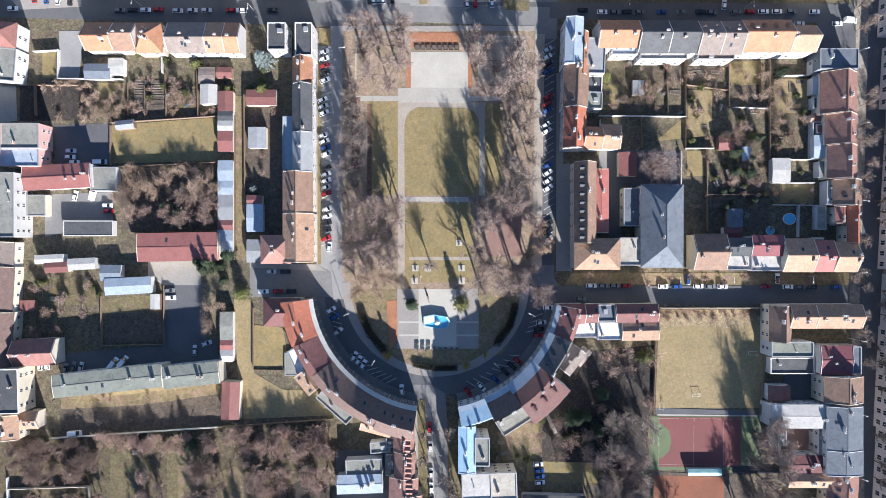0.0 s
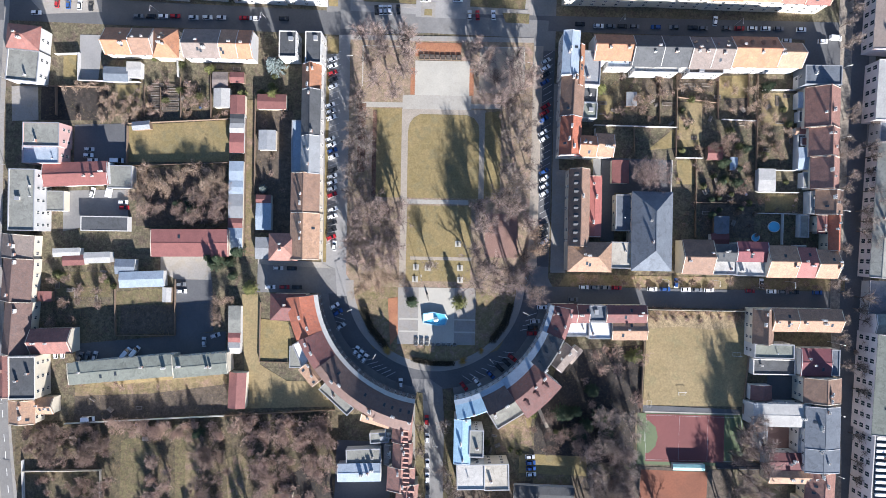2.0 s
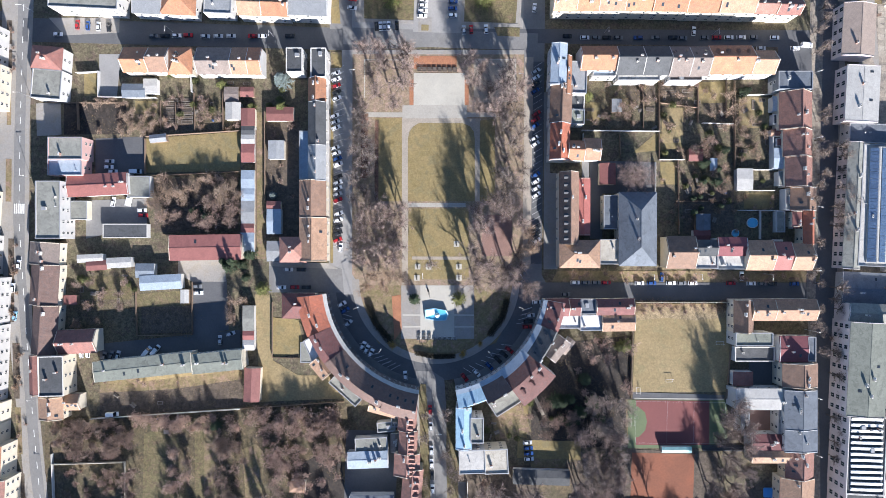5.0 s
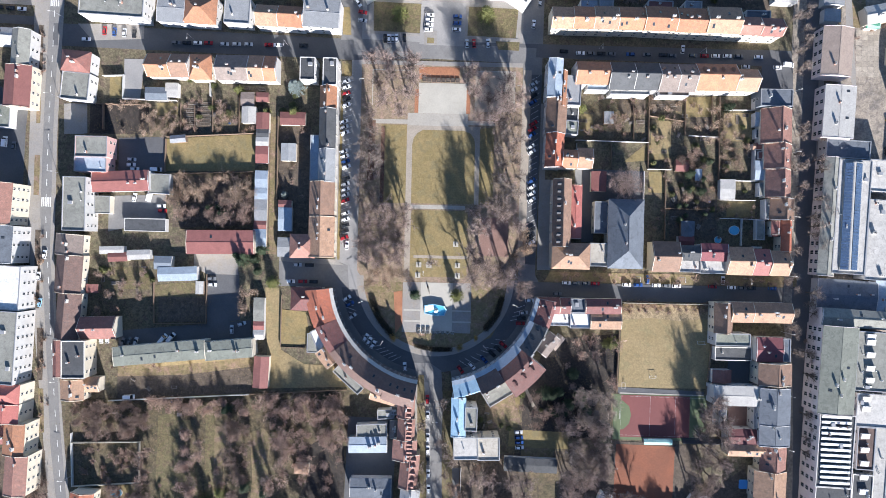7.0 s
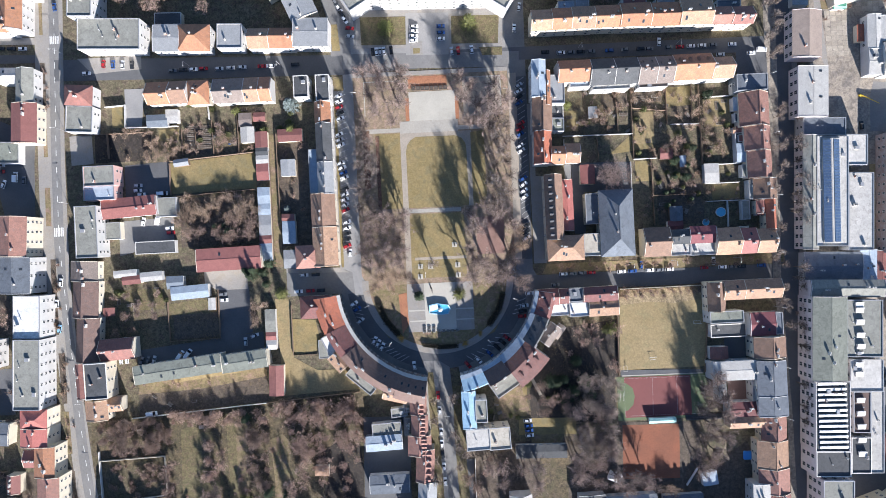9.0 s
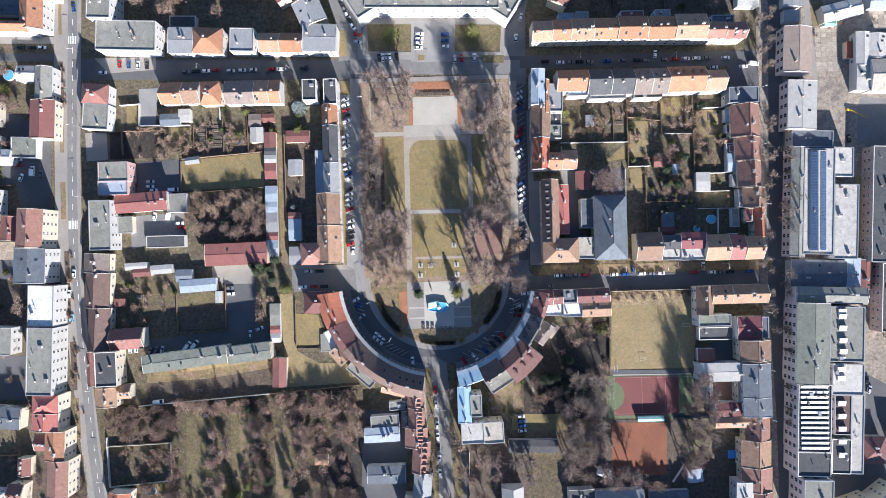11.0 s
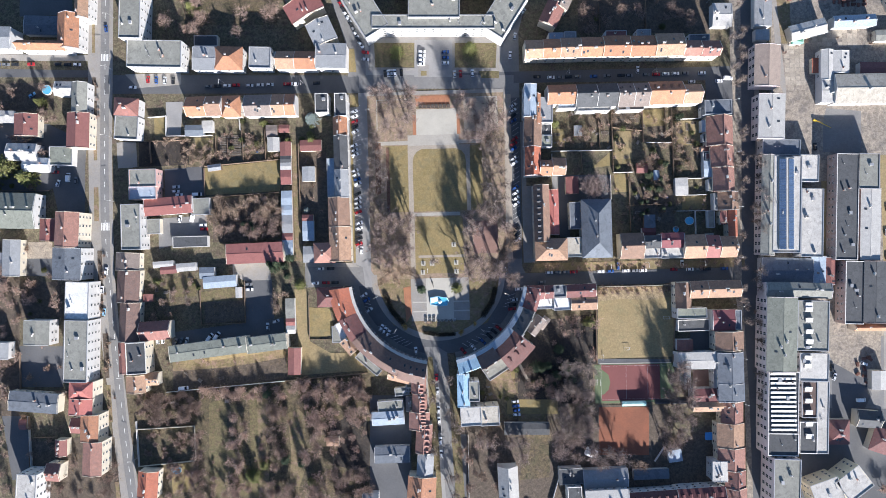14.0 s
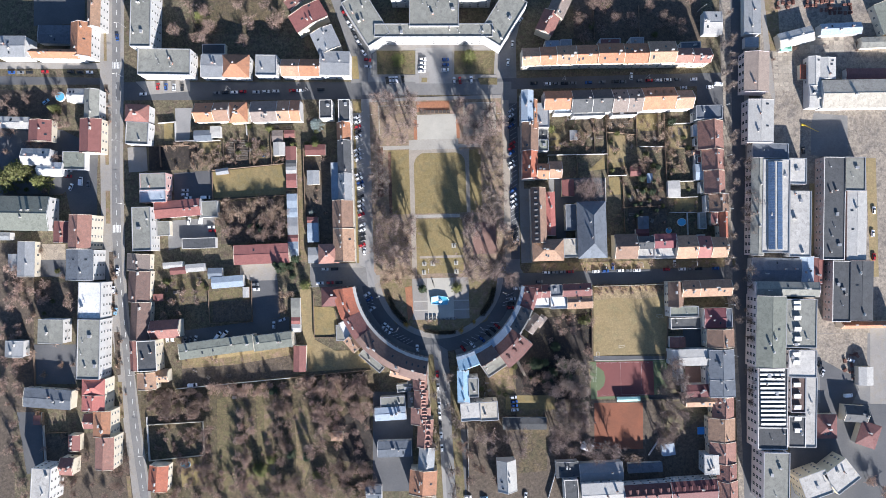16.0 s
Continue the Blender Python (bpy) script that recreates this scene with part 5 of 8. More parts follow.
area("corner_yard", "shadetar", 0.1486, 155.2, 93.9, 170.7, 94.0, 171.0, 73.4, 155.5, 73.2)
area("orchard_grass", "glade", 0.0649, -136.1, -91.0, -131.1, -91.1, -130.4, -144.5, -135.7, -144.4)
area("orchard_grass", "glade", 0.0692, -114.4, -81.5, -109.8, -81.6, -109.9, -144.9, -113.9, -144.8)
area("orchard_grass", "verge", 0.0735, -92.2, -95.8, -86.0, -93.0, -81.5, -97.9, -83.0, -112.0, -82.0, -127.0, -86.0, -138.7, -91.7, -138.6, -90.5, -118.0)
# dark patch painted for the shade round the hut
area("hut_ground", "shadesoil", 0.0777, -66.0, -103.0, -58.0, -98.5, -46.0, -100.5, -44.5, -112.0, -44.8, -127.0, -54.0, -129.5, -66.5, -126.0, -62.0, -114.0)
area("wood_yard", "underwood", 0.1158, -177.3, -103.5, -146.2, -102.4, -145.9, -122.2, -176.3, -121.6)
area("pool_garden", "lawn", 0.0821, -161.1, -124.8, -147.9, -123.1, -147.5, -140.2, -160.1, -141.3)
area("yard_sheds", "shadetar", 0.1004, -43.8, -86.1, -19.7, -86.5, -20.9, -146.4, -45.0, -146.0)
area("villa_lawn", "lawn", 0.0791, 28.6, -72.6, 41.1, -72.8, 40.2, -89.0, 30.3, -88.1)
area("garden_path", "gravel", 0.0834, 43.0, -70.0, 44.4, -69.4, 48.6, -78.0, 47.2, -78.6)
# lawn given the darker verge colour for the shade on it
area("villa_lawn", "verge", 0.0643, 42.8, -89.0, 59.3, -88.0, 58.3, -103.1, 42.5, -102.8)
# lane takes the woodland-floor colour, dark in place of tree shadow
area("garage_lane", "underwood", 0.0706, 46.3, -110.1, 62.1, -110.4, 59.6, -135.7, 42.5, -137.0)
area("gardens_south_west", "tilled", 0.0589, -241.8, -110.0, -193.8, -105.8, -185.1, -153.7, -242.6, -152.6)
area("gardens_west_mid", "tilled", 0.0632, -278.2, 8.6, -247.3, 7.9, -248.5, -57.0, -279.3, -56.4)
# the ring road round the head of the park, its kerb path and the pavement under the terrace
# road and pavement colours are darkened for the terrace's shade
ring("ring_road", "shadetar", 0.054, -2.8, -16.0, 39.0, 46.8, 176, 364)
ring("ring_path", "pavement", 0.15, -2.8, -16.0, 35.6, 39.0, 180, 360)
ring("ring_pavement", "asphalt", 0.14, -2.8, -16.0, 46.8, 50.0, 186, 262, 30)
ring("ring_pavement_east", "asphalt", 0.14, -2.8, -16.0, 46.8, 50.0, 281, 350, 30)
ring("ring_lawn", "verge", 0.11, -2.8, -16.0, 12.0, 35.6, 182, 358)

# ---- houses, sheds and works ----
# north-west block
house(-179.3, 83.3, 13.4, 9.4, -4.2, 8, 11.6, "h", "brick", "white", sides="se")
house(-179.8, 71.5, 13.4, 13.1, -4.2, 7.5, 7.5, "f", "concrete", "white", sides="se")
house(-139.6, 82.9, 11.4, 10.5, 0.5, 7, 11, "x", "orange", "cream", sides="s", shift=-1.0)
house(-129.3, 83.0, 9.1, 10.5, 0.5, 7, 11, "x", "brown", "white", sides="s")
house(-119.6, 82.6, 10.3, 11.4, 0.5, 7, 11.5, "h", "orange", "cream", sides="se")
house(-103.8, 82.6, 15.5, 11.4, 0.5, 7.5, 11, "x", "taupe", "white", sides="s", shift=-1.0)
house(-92.3, 82.7, 7.5, 11.4, 0.5, 7.5, 11, "x", "salmon", "white", sides="s", shift=-1.0)
house(-85.5, 82.7, 6.1, 11.4, 0.5, 7.5, 11.2, "x", "orange", "white", sides="s", shift=-1.0)
house(-67.1, 82.7, 7.2, 10.8, 0.5, 10, 10, "f", "slate", "white", sides="se")
house(-56.1, 81.3, 6.7, 13.0, 0.5, 11, 11, "f", "slate", "white", sides="se")
house(-57.0, 69.6, 7.3, 10.6, 0.5, 8.5, 12, "y", "orange", "white", sides="e")
house(-56.7, 54.3, 7.2, 19.4, 0.5, 9.5, 12, "y", "slate", "white", sides="e")
house(-63.2, 40.7, 4.4, 22.0, 0.5, 6, 6, "f", "bluewhite", "white", sides="se")
house(-56.5, 36.7, 7.2, 15.8, 0.5, 9.5, 12, "y", "zinc", "white", sides="e")
house(-58.4, 20.5, 11.3, 16.8, 0.5, 9, 12.5, "y", "brown", "cream", sides="e")
house(-58.1, 2.4, 11.6, 19.5, 0.5, 9, 12.5, "y", "salmon", "cream", sides="e")
house(-67.2, -2.4, 11.4, 10.7, 0.5, 8.5, 11.4, "h", "terracotta", "cream")
house(-89.8, 58.3, 6.0, 7.9, 0.5, 3, 3.6, "y", "rust", "cream")
house(-89.8, 52.2, 6.0, 3.9, 0.5, 3, 3.3, "x", "slate", "white")
house(-89.8, 48.1, 6.0, 4.2, 0.5, 3, 3.3, "x", "white", "white")
house(-89.7, 41.9, 6.0, 8.4, 0.5, 3, 3.5, "x", "red", "white")
house(-89.6, 29.7, 6.0, 8.1, 0.5, 3, 3.4, "x", "bluewhite", "cream")
house(-89.6, 22.7, 6.0, 5.8, 0.5, 3, 3.3, "x", "bluewhite", "white")
house(-89.5, 14.6, 6.0, 10.5, 0.5, 3, 3.4, "x", "zinc", "cream")
house(-89.5, 7.3, 6.0, 4.2, 0.5, 3, 3.4, "x", "rust", "cream")
house(-89.5, 0.9, 6.1, 8.6, 0.5, 3, 3.5, "x", "bluewhite", "cream")
house(-96.7, 61.0, 6.7, 7.9, 0.5, 3, 3.8, "y", "white", "cream")
house(-90.5, 70.0, 6.0, 4.2, 0.5, 2.6, 3.1, "x", "rust", "wood")
house(-97.7, 68.8, 6.5, 6.5, 0.5, 2.6, 3, "x", "taupe", "wood")
house(-75.1, 59.9, 12.3, 6.0, 0.5, 3, 3.4, "x", "rust", "cream")
house(-76.7, 43.4, 7.0, 8.4, 0.5, 3, 3.4, "y", "zinc", "cream")
house(-77.7, 17.8, 6.3, 3.7, 0.5, 2.8, 3.2, "x", "rust", "cream")
house(-77.4, 10.4, 6.5, 11.2, 0.5, 3, 3.5, "x", "bluewhite", "white")
house(-77.2, -3.2, 6.7, 9.1, 0.5, 3, 3.5, "x", "zinc", "white")
house(-142.6, 70.0, 10.5, 6.0, 0.5, 2.8, 3.4, "x", "glass", "white")
house(-134.9, 72.1, 6.0, 6.5, 0.5, 3, 3.2, "x", "white", "white")
house(-131.4, 48.3, 7.4, 3.3, 6.5, 2.5, 3, "x", "zinc", "wood")
# walled yard and workshops
house(-170.2, 42.3, 15.4, 10.0, 0.5, 9, 9, "f", "concrete", "salmonwall", sides="se")
house(-170.9, 33.9, 15.5, 7.3, 0.5, 8, 8, "f", "bluewhite", "salmonwall", sides="se")
house(-157.1, 26.3, 27.5, 9.2, 3.5, 6, 6.9, "x", "red", "white", sides="s")
house(-139.4, 25.8, 10.4, 9.7, 0.5, 4, 4, "f", "concrete", "white")
house(-176.4, 14.4, 11.0, 25.8, 0.5, 11, 11, "f", "concrete", "white", sides="e")
house(-166.8, 14.7, 7.6, 8.6, 0.5, 4, 4, "f", "concrete", "cream")
house(-146.0, 5.5, 20.5, 6.3, 0.5, 3, 3, "f", "slate", "white")
house(-107.7, -1.8, 32.8, 10.8, 1.5, 6, 6.5, "x", "red", "cream", stacks=0, lights=1)
house(-162.0, -7.3, 11.6, 3.3, 3.5, 3, 3.2, "x", "white", "white")
house(-158.9, -10.6, 9.3, 4.2, 3.5, 3, 3.4, "x", "rust", "cream")
house(-148.7, -9.2, 11.2, 4.4, 3.5, 3, 3.3, "x", "white", "white")
house(-136.6, -12.8, 8.4, 6.3, 0.5, 3, 3.6, "x", "glass", "white")
house(-129.1, -18.0, 19.0, 6.5, 3.5, 3.5, 4, "x", "bluewhite", "white")
house(-118.5, -24.5, 3.5, 6.1, 0.5, 2.5, 2.8, "y", "white", "wood")
house(-171.3, -26.6, 5.6, 4.2, 0.5, 2.5, 2.9, "y", "rust", "wood")
# along the west street, east side
house(-181.0, -5.3, 12.8, 10.1, -3.2, 6, 9, "y", "taupe", "cream", sides="e")
house(-180.9, -19.6, 12.1, 18.5, -3.2, 6, 9.5, "y", "umber", "cream", sides="e")
house(-180.6, -40.1, 10.8, 22.5, -3.2, 6, 9.5, "y", "umber", "cream", sides="e")
house(-165.9, -45.3, 17.5, 10.1, 2.8, 6, 9, "x", "redbrown", "cream", sides="n")
house(-175.2, -60.4, 11.3, 17.9, 1.8, 10, 10, "f", "slate", "cream", sides="ne")
house(-182.9, -60.2, 4.0, 17.9, 1.8, 9.2, 10.2, "y", "brick", "cream", stacks=1)
house(-176.9, -75.7, 10.4, 10.0, 1.8, 7, 9, "y", "salmon", "cream", sides="e")
house(-169.6, -73.2, 9.5, 6.7, 1.8, 5, 7, "x", "salmon", "cream")
house(-134.8, -56.2, 44.5, 8.5, 6.5, 8, 8.35, "x", "moss", "cream", sides="n")
house(-101.3, -53.5, 23.0, 8.2, 6.5, 8, 8.35, "x", "moss", "cream", sides="n")
house(-88.8, -34.3, 5.1, 11.4, 0.5, 3, 3.3, "x", "concrete", "white")
house(-88.7, -42.1, 5.1, 4.2, 0.5, 3, 3.4, "x", "red", "white")
house(-88.7, -46.5, 5.1, 4.7, 0.5, 3, 3.4, "x", "white", "white")
house(-86.6, -64.7, 7.0, 15.3, -1.5, 4, 5, "y", "rust", "cream")
# south row along the avenue
house(-14.9, -77.5, 7.6, 11.9, -1.5, 9, 11.5, "y", "terracotta", "cream", lights=-5)
house(-14.5, -88.7, 7.6, 10.5, -1.5, 9, 11.5, "y", "terracotta", "cream", lights=-5)
house(-14.9, -98.9, 10.9, 10.0, -1.5, 9, 11.5, "y", "terracotta", "cream", lights=-5)
house(-12.5, -109.0, 8.3, 16.6, -4.2, 9, 11.4, "y", "terracotta", "cream", lights=-5)
house(-12.0, -123.9, 8.6, 13.2, -4.2, 9, 11, "y", "zinc", "cream")
house(-14.3, -137.8, 15.3, 14.6, -4.2, 9, 12, "y", "orange", "cream")
house(46.8, -106.3, 25.8, 6.5, -1.1, 3, 3.3, "x", "slate", "white")
house(-24.9, -83.2, 8.1, 4.4, 5.5, 5, 5, "f", "concrete", "white")
house(-20.3, -90.2, 3.9, 8.6, 0.5, 5, 5.5, "y", "taupe", "cream")
house(-20.6, -79.6, 3.6, 7.0, 0.5, 5.4, 5.4, "f", "concrete", "white", stacks=1)
house(-31.5, -91.5, 14.8, 6.5, 3.5, 5, 5, "f", "concrete", "white")
house(-33.1, -98.2, 18.3, 7.0, 2.5, 5, 5.4, "x", "bluewhite", "white")
house(-31.1, -119.2, 20.1, 8.7, 0.8, 5, 5.5, "x", "bluegrey", "white")
house(-43.9, -145.5, 9.1, 8.0, 0.8, 5, 5.5, "x", "bluegrey", "white")
# blue-roofed corner
house(10.4, -81.4, 6.2, 18.4, 0.5, 12, 12.7, "y", "blue", "white")
house(16.4, -82.0, 5.8, 11.2, 0.5, 12.8, 12.8, "f", "concrete", "white", sides="n")
house(14.4, -96.3, 11.7, 10.4, 2.5, 12, 12, "f", "white", "white", sides="n")
house(25.2, -96.4, 10.6, 10.9, 2.5, 11, 11, "f", "beige", "cream", sides="nw")
house(35.2, -136.0, 10.7, 18.3, 1.8, 6, 10, "y", "white", "white", sides="w")
# east crescent end row
house(52.4, -27.4, 10.3, 7.4, 1.5, 8, 11.4, "x", "oxblood", "cream", sides="n")
house(60.2, -27.2, 5.2, 6.8, 1.5, 8.2, 9.6, "x", "oxblood", "white", sides="n", lights=1)
house(66.4, -27.0, 7.0, 6.6, 1.5, 7.8, 7.8, "f", "bluegrey", "white", sides="n")
house(78.5, -26.8, 17.0, 6.6, 1.5, 8.4, 9.6, "x", "oxblood", "cream", sides="n", lights=2)
house(58.2, -33.9, 9.2, 6.2, 1.5, 6.8, 6.8, "f", "snow", "white")
house(67.8, -34.2, 9.6, 7.2, 1.5, 7.4, 7.4, "f", "snow", "white")
house(80.2, -33.9, 14.8, 7.2, 1.5, 7.6, 8.7, "x", "salmon", "cream")
# middle-east block
house(56.8, 17.5, 8.1, 32.3, 0.5, 10, 14, "y", "brown", "cream", sides="w", lights=9, stacks=2)
house(64.0, 18.4, 5.1, 25.7, 0.5, 7, 7.4, "y", "coral", "cream", sides="w")
house(61.8, -3.1, 17.6, 11.7, 0.5, 10, 12.8, "h", "salmon", "cream")
house(76.1, -2.0, 9.3, 11.2, 0.5, 8, 8, "f", "beige", "cream", sides="w")
house(88.0, 8.4, 16.3, 32.6, 0.5, 9, 14, "hy", "bluegrey", "cream", sides="w")
house(77.1, 16.1, 7.3, 15.4, 0.5, 6, 6, "f", "bluegrey", "cream", sides="w")
house(75.6, 33.8, 7.0, 9.7, 0.5, 3.5, 4.5, "y", "red", "cream")
house(108.1, -1.9, 13.2, 13.9, 0.5, 7.5, 11, "x", "brown", "cream")
house(119.7, 0.2, 10.0, 6.6, 0.5, 7.5, 8.6, "x", "slate", "white")
house(120.3, -6.1, 10.1, 6.0, 0.5, 6.5, 6.5, "f", "white", "white", sides="w")
house(131.3, 0.9, 13.2, 7.8, 0.5, 7.5, 8.6, "x", "pinkred", "white")
house(132.0, -6.2, 13.3, 6.4, 0.5, 6.5, 6.5, "f", "white", "white", sides="w")
house(143.7, -2.9, 12.3, 12.8, 0.5, 7.5, 11, "x", "salmon", "cream")
house(154.0, -3.1, 8.2, 12.1, 0.5, 7.5, 10.5, "x", "red", "cream")
house(162.8, -3.4, 9.4, 11.4, 0.5, 7.5, 11, "x", "salmon", "cream")
house(166.0, 9.9, 4.3, 15.1, 0.5, 7.5, 10, "y", "orangered", "cream", sides="w")
house(162.3, 13.7, 5.1, 6.7, 0.5, 6, 7, "y", "rust", "cream", sides="w")
house(163.9, 22.8, 11.0, 10.3, 0.5, 6.5, 11, "y", "brown", "white", sides="w", lights=3)
house(161.7, 35.1, 11.5, 13.3, 0.5, 6.5, 12, "y", "terracotta", "cream")
house(161.1, 48.2, 12.4, 12.1, 0.5, 6.5, 12, "y", "terracotta", "cream")
house(159.9, 62.9, 14.2, 16.9, 0.5, 6.5, 12, "y", "terracotta", "cream")
house(155.4, 53.7, 6.0, 3.0, 0.5, 3, 3.5, "x", "rust", "white")
house(152.6, 66.5, 3.7, 6.5, 0.5, 4, 4.3, "x", "bluewhite", "white")
house(153.2, 59.7, 3.3, 4.6, 0.5, 3.5, 3.5, "f", "slate", "white")
house(154.5, 49.0, 3.5, 3.7, 0.5, 4, 4, "f", "rust", "white")
house(155.8, 32.4, 3.7, 6.5, 0.5, 4, 4, "f", "concrete", "white")
house(154.3, 41.6, 5.6, 9.2, 0.5, 4, 4.5, "x", "bluewhite", "white")
house(158.5, 22.8, 3.7, 9.7, 0.5, 5, 5, "f", "white", "white")
house(138.9, 32.0, 7.2, 9.5, 0.5, 3, 3.3, "x", "white", "white")
house(79.8, 65.4, 4.2, 5.8, 0.5, 2.5, 3, "y", "zinc", "wood")
house(116.4, 43.0, 6.3, 5.3, 0.5, 2.5, 3.2, "x", "rust", "wood")
house(124.7, 38.7, 3.0, 5.5, 0.5, 2.5, 2.9, "y", "bluewhite", "wood")
house(120.2, 12.1, 6.2, 7.5, 0.5, 2.6, 3.3, "y", "bluegrey", "wood")
house(119.5, 5.9, 7.5, 4.8, 0.5, 2.8, 3.4, "x", "maroon", "white")
house(153.8, 53.4, 6.2, 2.8, 0.5, 2.8, 3.3, "x", "salmon", "white")
house(154.0, 46.7, 4.8, 10.6, 0.5, 3.2, 3.2, "f", "slate", "white")
house(155.6, 12.6, 4.0, 9.7, 0.5, 3.2, 3.2, "f", "concrete", "white")
house(162.9, 13.3, 4.0, 7.5, 0.5, 4, 5, "y", "rust", "white")
house(154.4, 3.9, 4.8, 0.7, 0.5, 2.5, 2.8, "x", "white", "white")
# north-east block
house(51.0, 81.1, 6.2, 18.2, -1.5, 13, 14, "y", "bluewhite", "white", sides="w")
house(55.0, 76.6, 3.2, 17.0, -1.5, 11.4, 13, "y", "orange", "white", lights=2)
house(60.4, 76.2, 7.6, 14.2, -1.5, 10, 10, "f", "zinc", "white", sides="s")
house(52.6, 63.9, 9.0, 17.1, -1.5, 10.5, 14, "y", "brown", "white", sides="w")
house(60.9, 65.6, 5.9, 6.4, -1.5, 7, 7, "f", "slate", "white", sides="s")
house(60.9, 58.9, 5.9, 6.6, -1.5, 7.6, 7.6, "f", "moss", "white", sides="s")
house(52.3, 47.2, 8.1, 16.2, -1.5, 10.5, 14, "y", "orangered", "white", sides="w")
house(59.7, 43.3, 7.2, 8.1, -1.5, 10, 13, "x", "orange", "white", sides="s")
house(67.5, 44.4, 7.8, 9.1, -1.5, 7, 9, "x", "salmon", "white", sides="s")
house(69.3, 84.6, 16.2, 10.1, 0.5, 10.5, 14.5, "x", "orange", "white", sides="s")
house(83.2, 83.8, 12.1, 12.3, 0.5, 10.0, 14.9, "x", "slate", "white", sides="s")
house(95.1, 83.9, 11.7, 12.3, 0.5, 10.0, 14.9, "x", "slate", "white", sides="s")
house(105.5, 83.6, 9.0, 12.6, 0.5, 10.0, 15.0, "x", "taupe", "white", sides="s", lights=3)
house(114.2, 83.7, 8.5, 12.6, 0.5, 10.0, 15.0, "x", "taupe", "white", sides="s", lights=3)
house(128.2, 84.5, 19.3, 12.1, 0.5, 10.0, 14.8, "x", "orange", "white", sides="s", lights=4)
house(143.1, 83.7, 10.8, 9.9, 0.5, 9.5, 13.5, "x", "salmon", "white", sides="s")
house(73.0, 79.0, 10.9, 3.2, 0.5, 8, 8, "f", "bluewhite", "white", sides="sw")
house(87.9, 76.8, 18.6, 2.7, 0.5, 9, 9, "f", "white", "white", sides="sw")
house(108.9, 76.7, 14.5, 2.3, 0.5, 9, 9, "f", "taupe", "white", sides="sw")
house(158.3, 76.1, 15.4, 8.1, 0.5, 9, 9, "f", "bluegrey", "slatewall", sides="sw")
house(152.7, 74.4, 4.2, 5.5, 0.5, 4, 4, "f", "concrete", "white")
# south-east block
house(136.7, -30.5, 8.2, 14.6, 0.5, 8, 12, "y", "brown", "cream", sides="w")
house(145.0, -27.5, 10.4, 8.9, 0.5, 9, 11.2, "x", "salmon", "cream", sides="n")
house(159.5, -27.3, 18.6, 8.9, 0.5, 9, 11.2, "x", "salmon", "cream", sides="n")
house(141.1, -40.8, 16.8, 5.9, 0.5, 9, 9, "f", "moss", "white", sides="nw")
house(143.5, -48.2, 18.0, 6.5, 0.5, 5, 5, "f", "slate", "white")
house(159.4, -45.1, 12.8, 11.0, 0.5, 8, 8.7, "x", "pinkred", "white", sides="n", lights=1)
house(167.7, -45.1, 3.6, 11.0, 0.5, 8, 8, "f", "bluegrey", "white", stacks=0)
house(161.8, -56.8, 15.2, 10.6, 0.5, 9, 12.5, "y", "brown", "cream", sides="w")
house(138.4, -59.4, 8.8, 6.2, 0.5, 4.5, 6, "y", "redbrown", "white")
house(144.9, -67.7, 24.0, 8.8, 0.5, 9, 9.25, "x", "white", "white", sides="n")
house(161.7, -72.2, 14.0, 17.7, 0.5, 10, 12, "y", "bluegrey", "white", sides="w")
house(161.9, -86.0, 14.0, 10.0, 0.5, 10, 11, "y", "bluegrey", "white", sides="w")
house(150.0, -87.9, 17.4, 6.9, 0.5, 7, 7.4, "x", "maroon", "white", sides="n")
house(138.4, -78.5, 3.7, 11.3, 0.5, 7, 7, "f", "white", "white", sides="nw")
house(155.1, -78.3, 3.2, 11.3, 0.5, 7, 7, "f", "white", "white", sides="nw")
house(153.3, -94.3, 23.9, 5.1, 0.5, 7, 8, "x", "salmon", "cream", sides="n")
house(163.3, -97.9, 12.0, 12.3, -1.2, 7, 10.5, "y", "terracotta", "cream", sides="w")
house(162.2, -111.0, 14.9, 14.0, -1.2, 7, 10.5, "y", "salmon", "cream", sides="w")
house(162.5, -124.3, 14.9, 12.6, -1.2, 7, 10.5, "y", "terracotta", "cream", sides="w")
house(164.6, -136.0, 11.0, 10.6, -1.2, 7, 10.5, "y", "redbrown", "cream", sides="w")
house(155.0, -130.7, 7.9, 11.2, -1.2, 9, 9.5, "y", "white", "white", sides="w")
house(165.0, -147.3, 11.0, 13.3, -1.2, 7, 10.5, "y", "terracotta", "cream", sides="w")
house(117.8, -147.3, 28.2, 10.6, 2.8, 8, 10.5, "x", "oxblood", "white", sides="n", lights=6)
house(144.4, -146.1, 27.1, 11.9, 2.8, 9, 10.5, "x", "maroon", "white", sides="n", lights=6)
house(71.3, -133.4, 13.1, 9.0, 1.8, 5, 5.5, "y", "slate", "white")
house(90.9, -146.9, 24.5, 12.9, 1.8, 9, 9.5, "x", "white", "white", sides="n")
house(72.9, -145.9, 8.0, 14.9, 1.8, 8, 8, "f", "slate", "white", sides="nw")
house(91.2, -135.0, 25.4, 10.0, 1.8, 5, 6, "x", "zinc", "white")
house(132.0, -123.4, 7.4, 6.7, 6.8, 3, 3.4, "y", "bluewhite", "white")
house(118.0, -133.9, 20.2, 5.4, 1.8, 3, 3.4, "x", "bluegrey", "white")
house(109.2, -93.1, 13.6, 2.3, 0.5, 2.4, 2.7, "x", "mint", "white")
# north side of the square
house(-2.7, 126.3, 69.0, 7.6, -1.2, 13.5, 13.5, "f", "concrete", "white", sides="s")
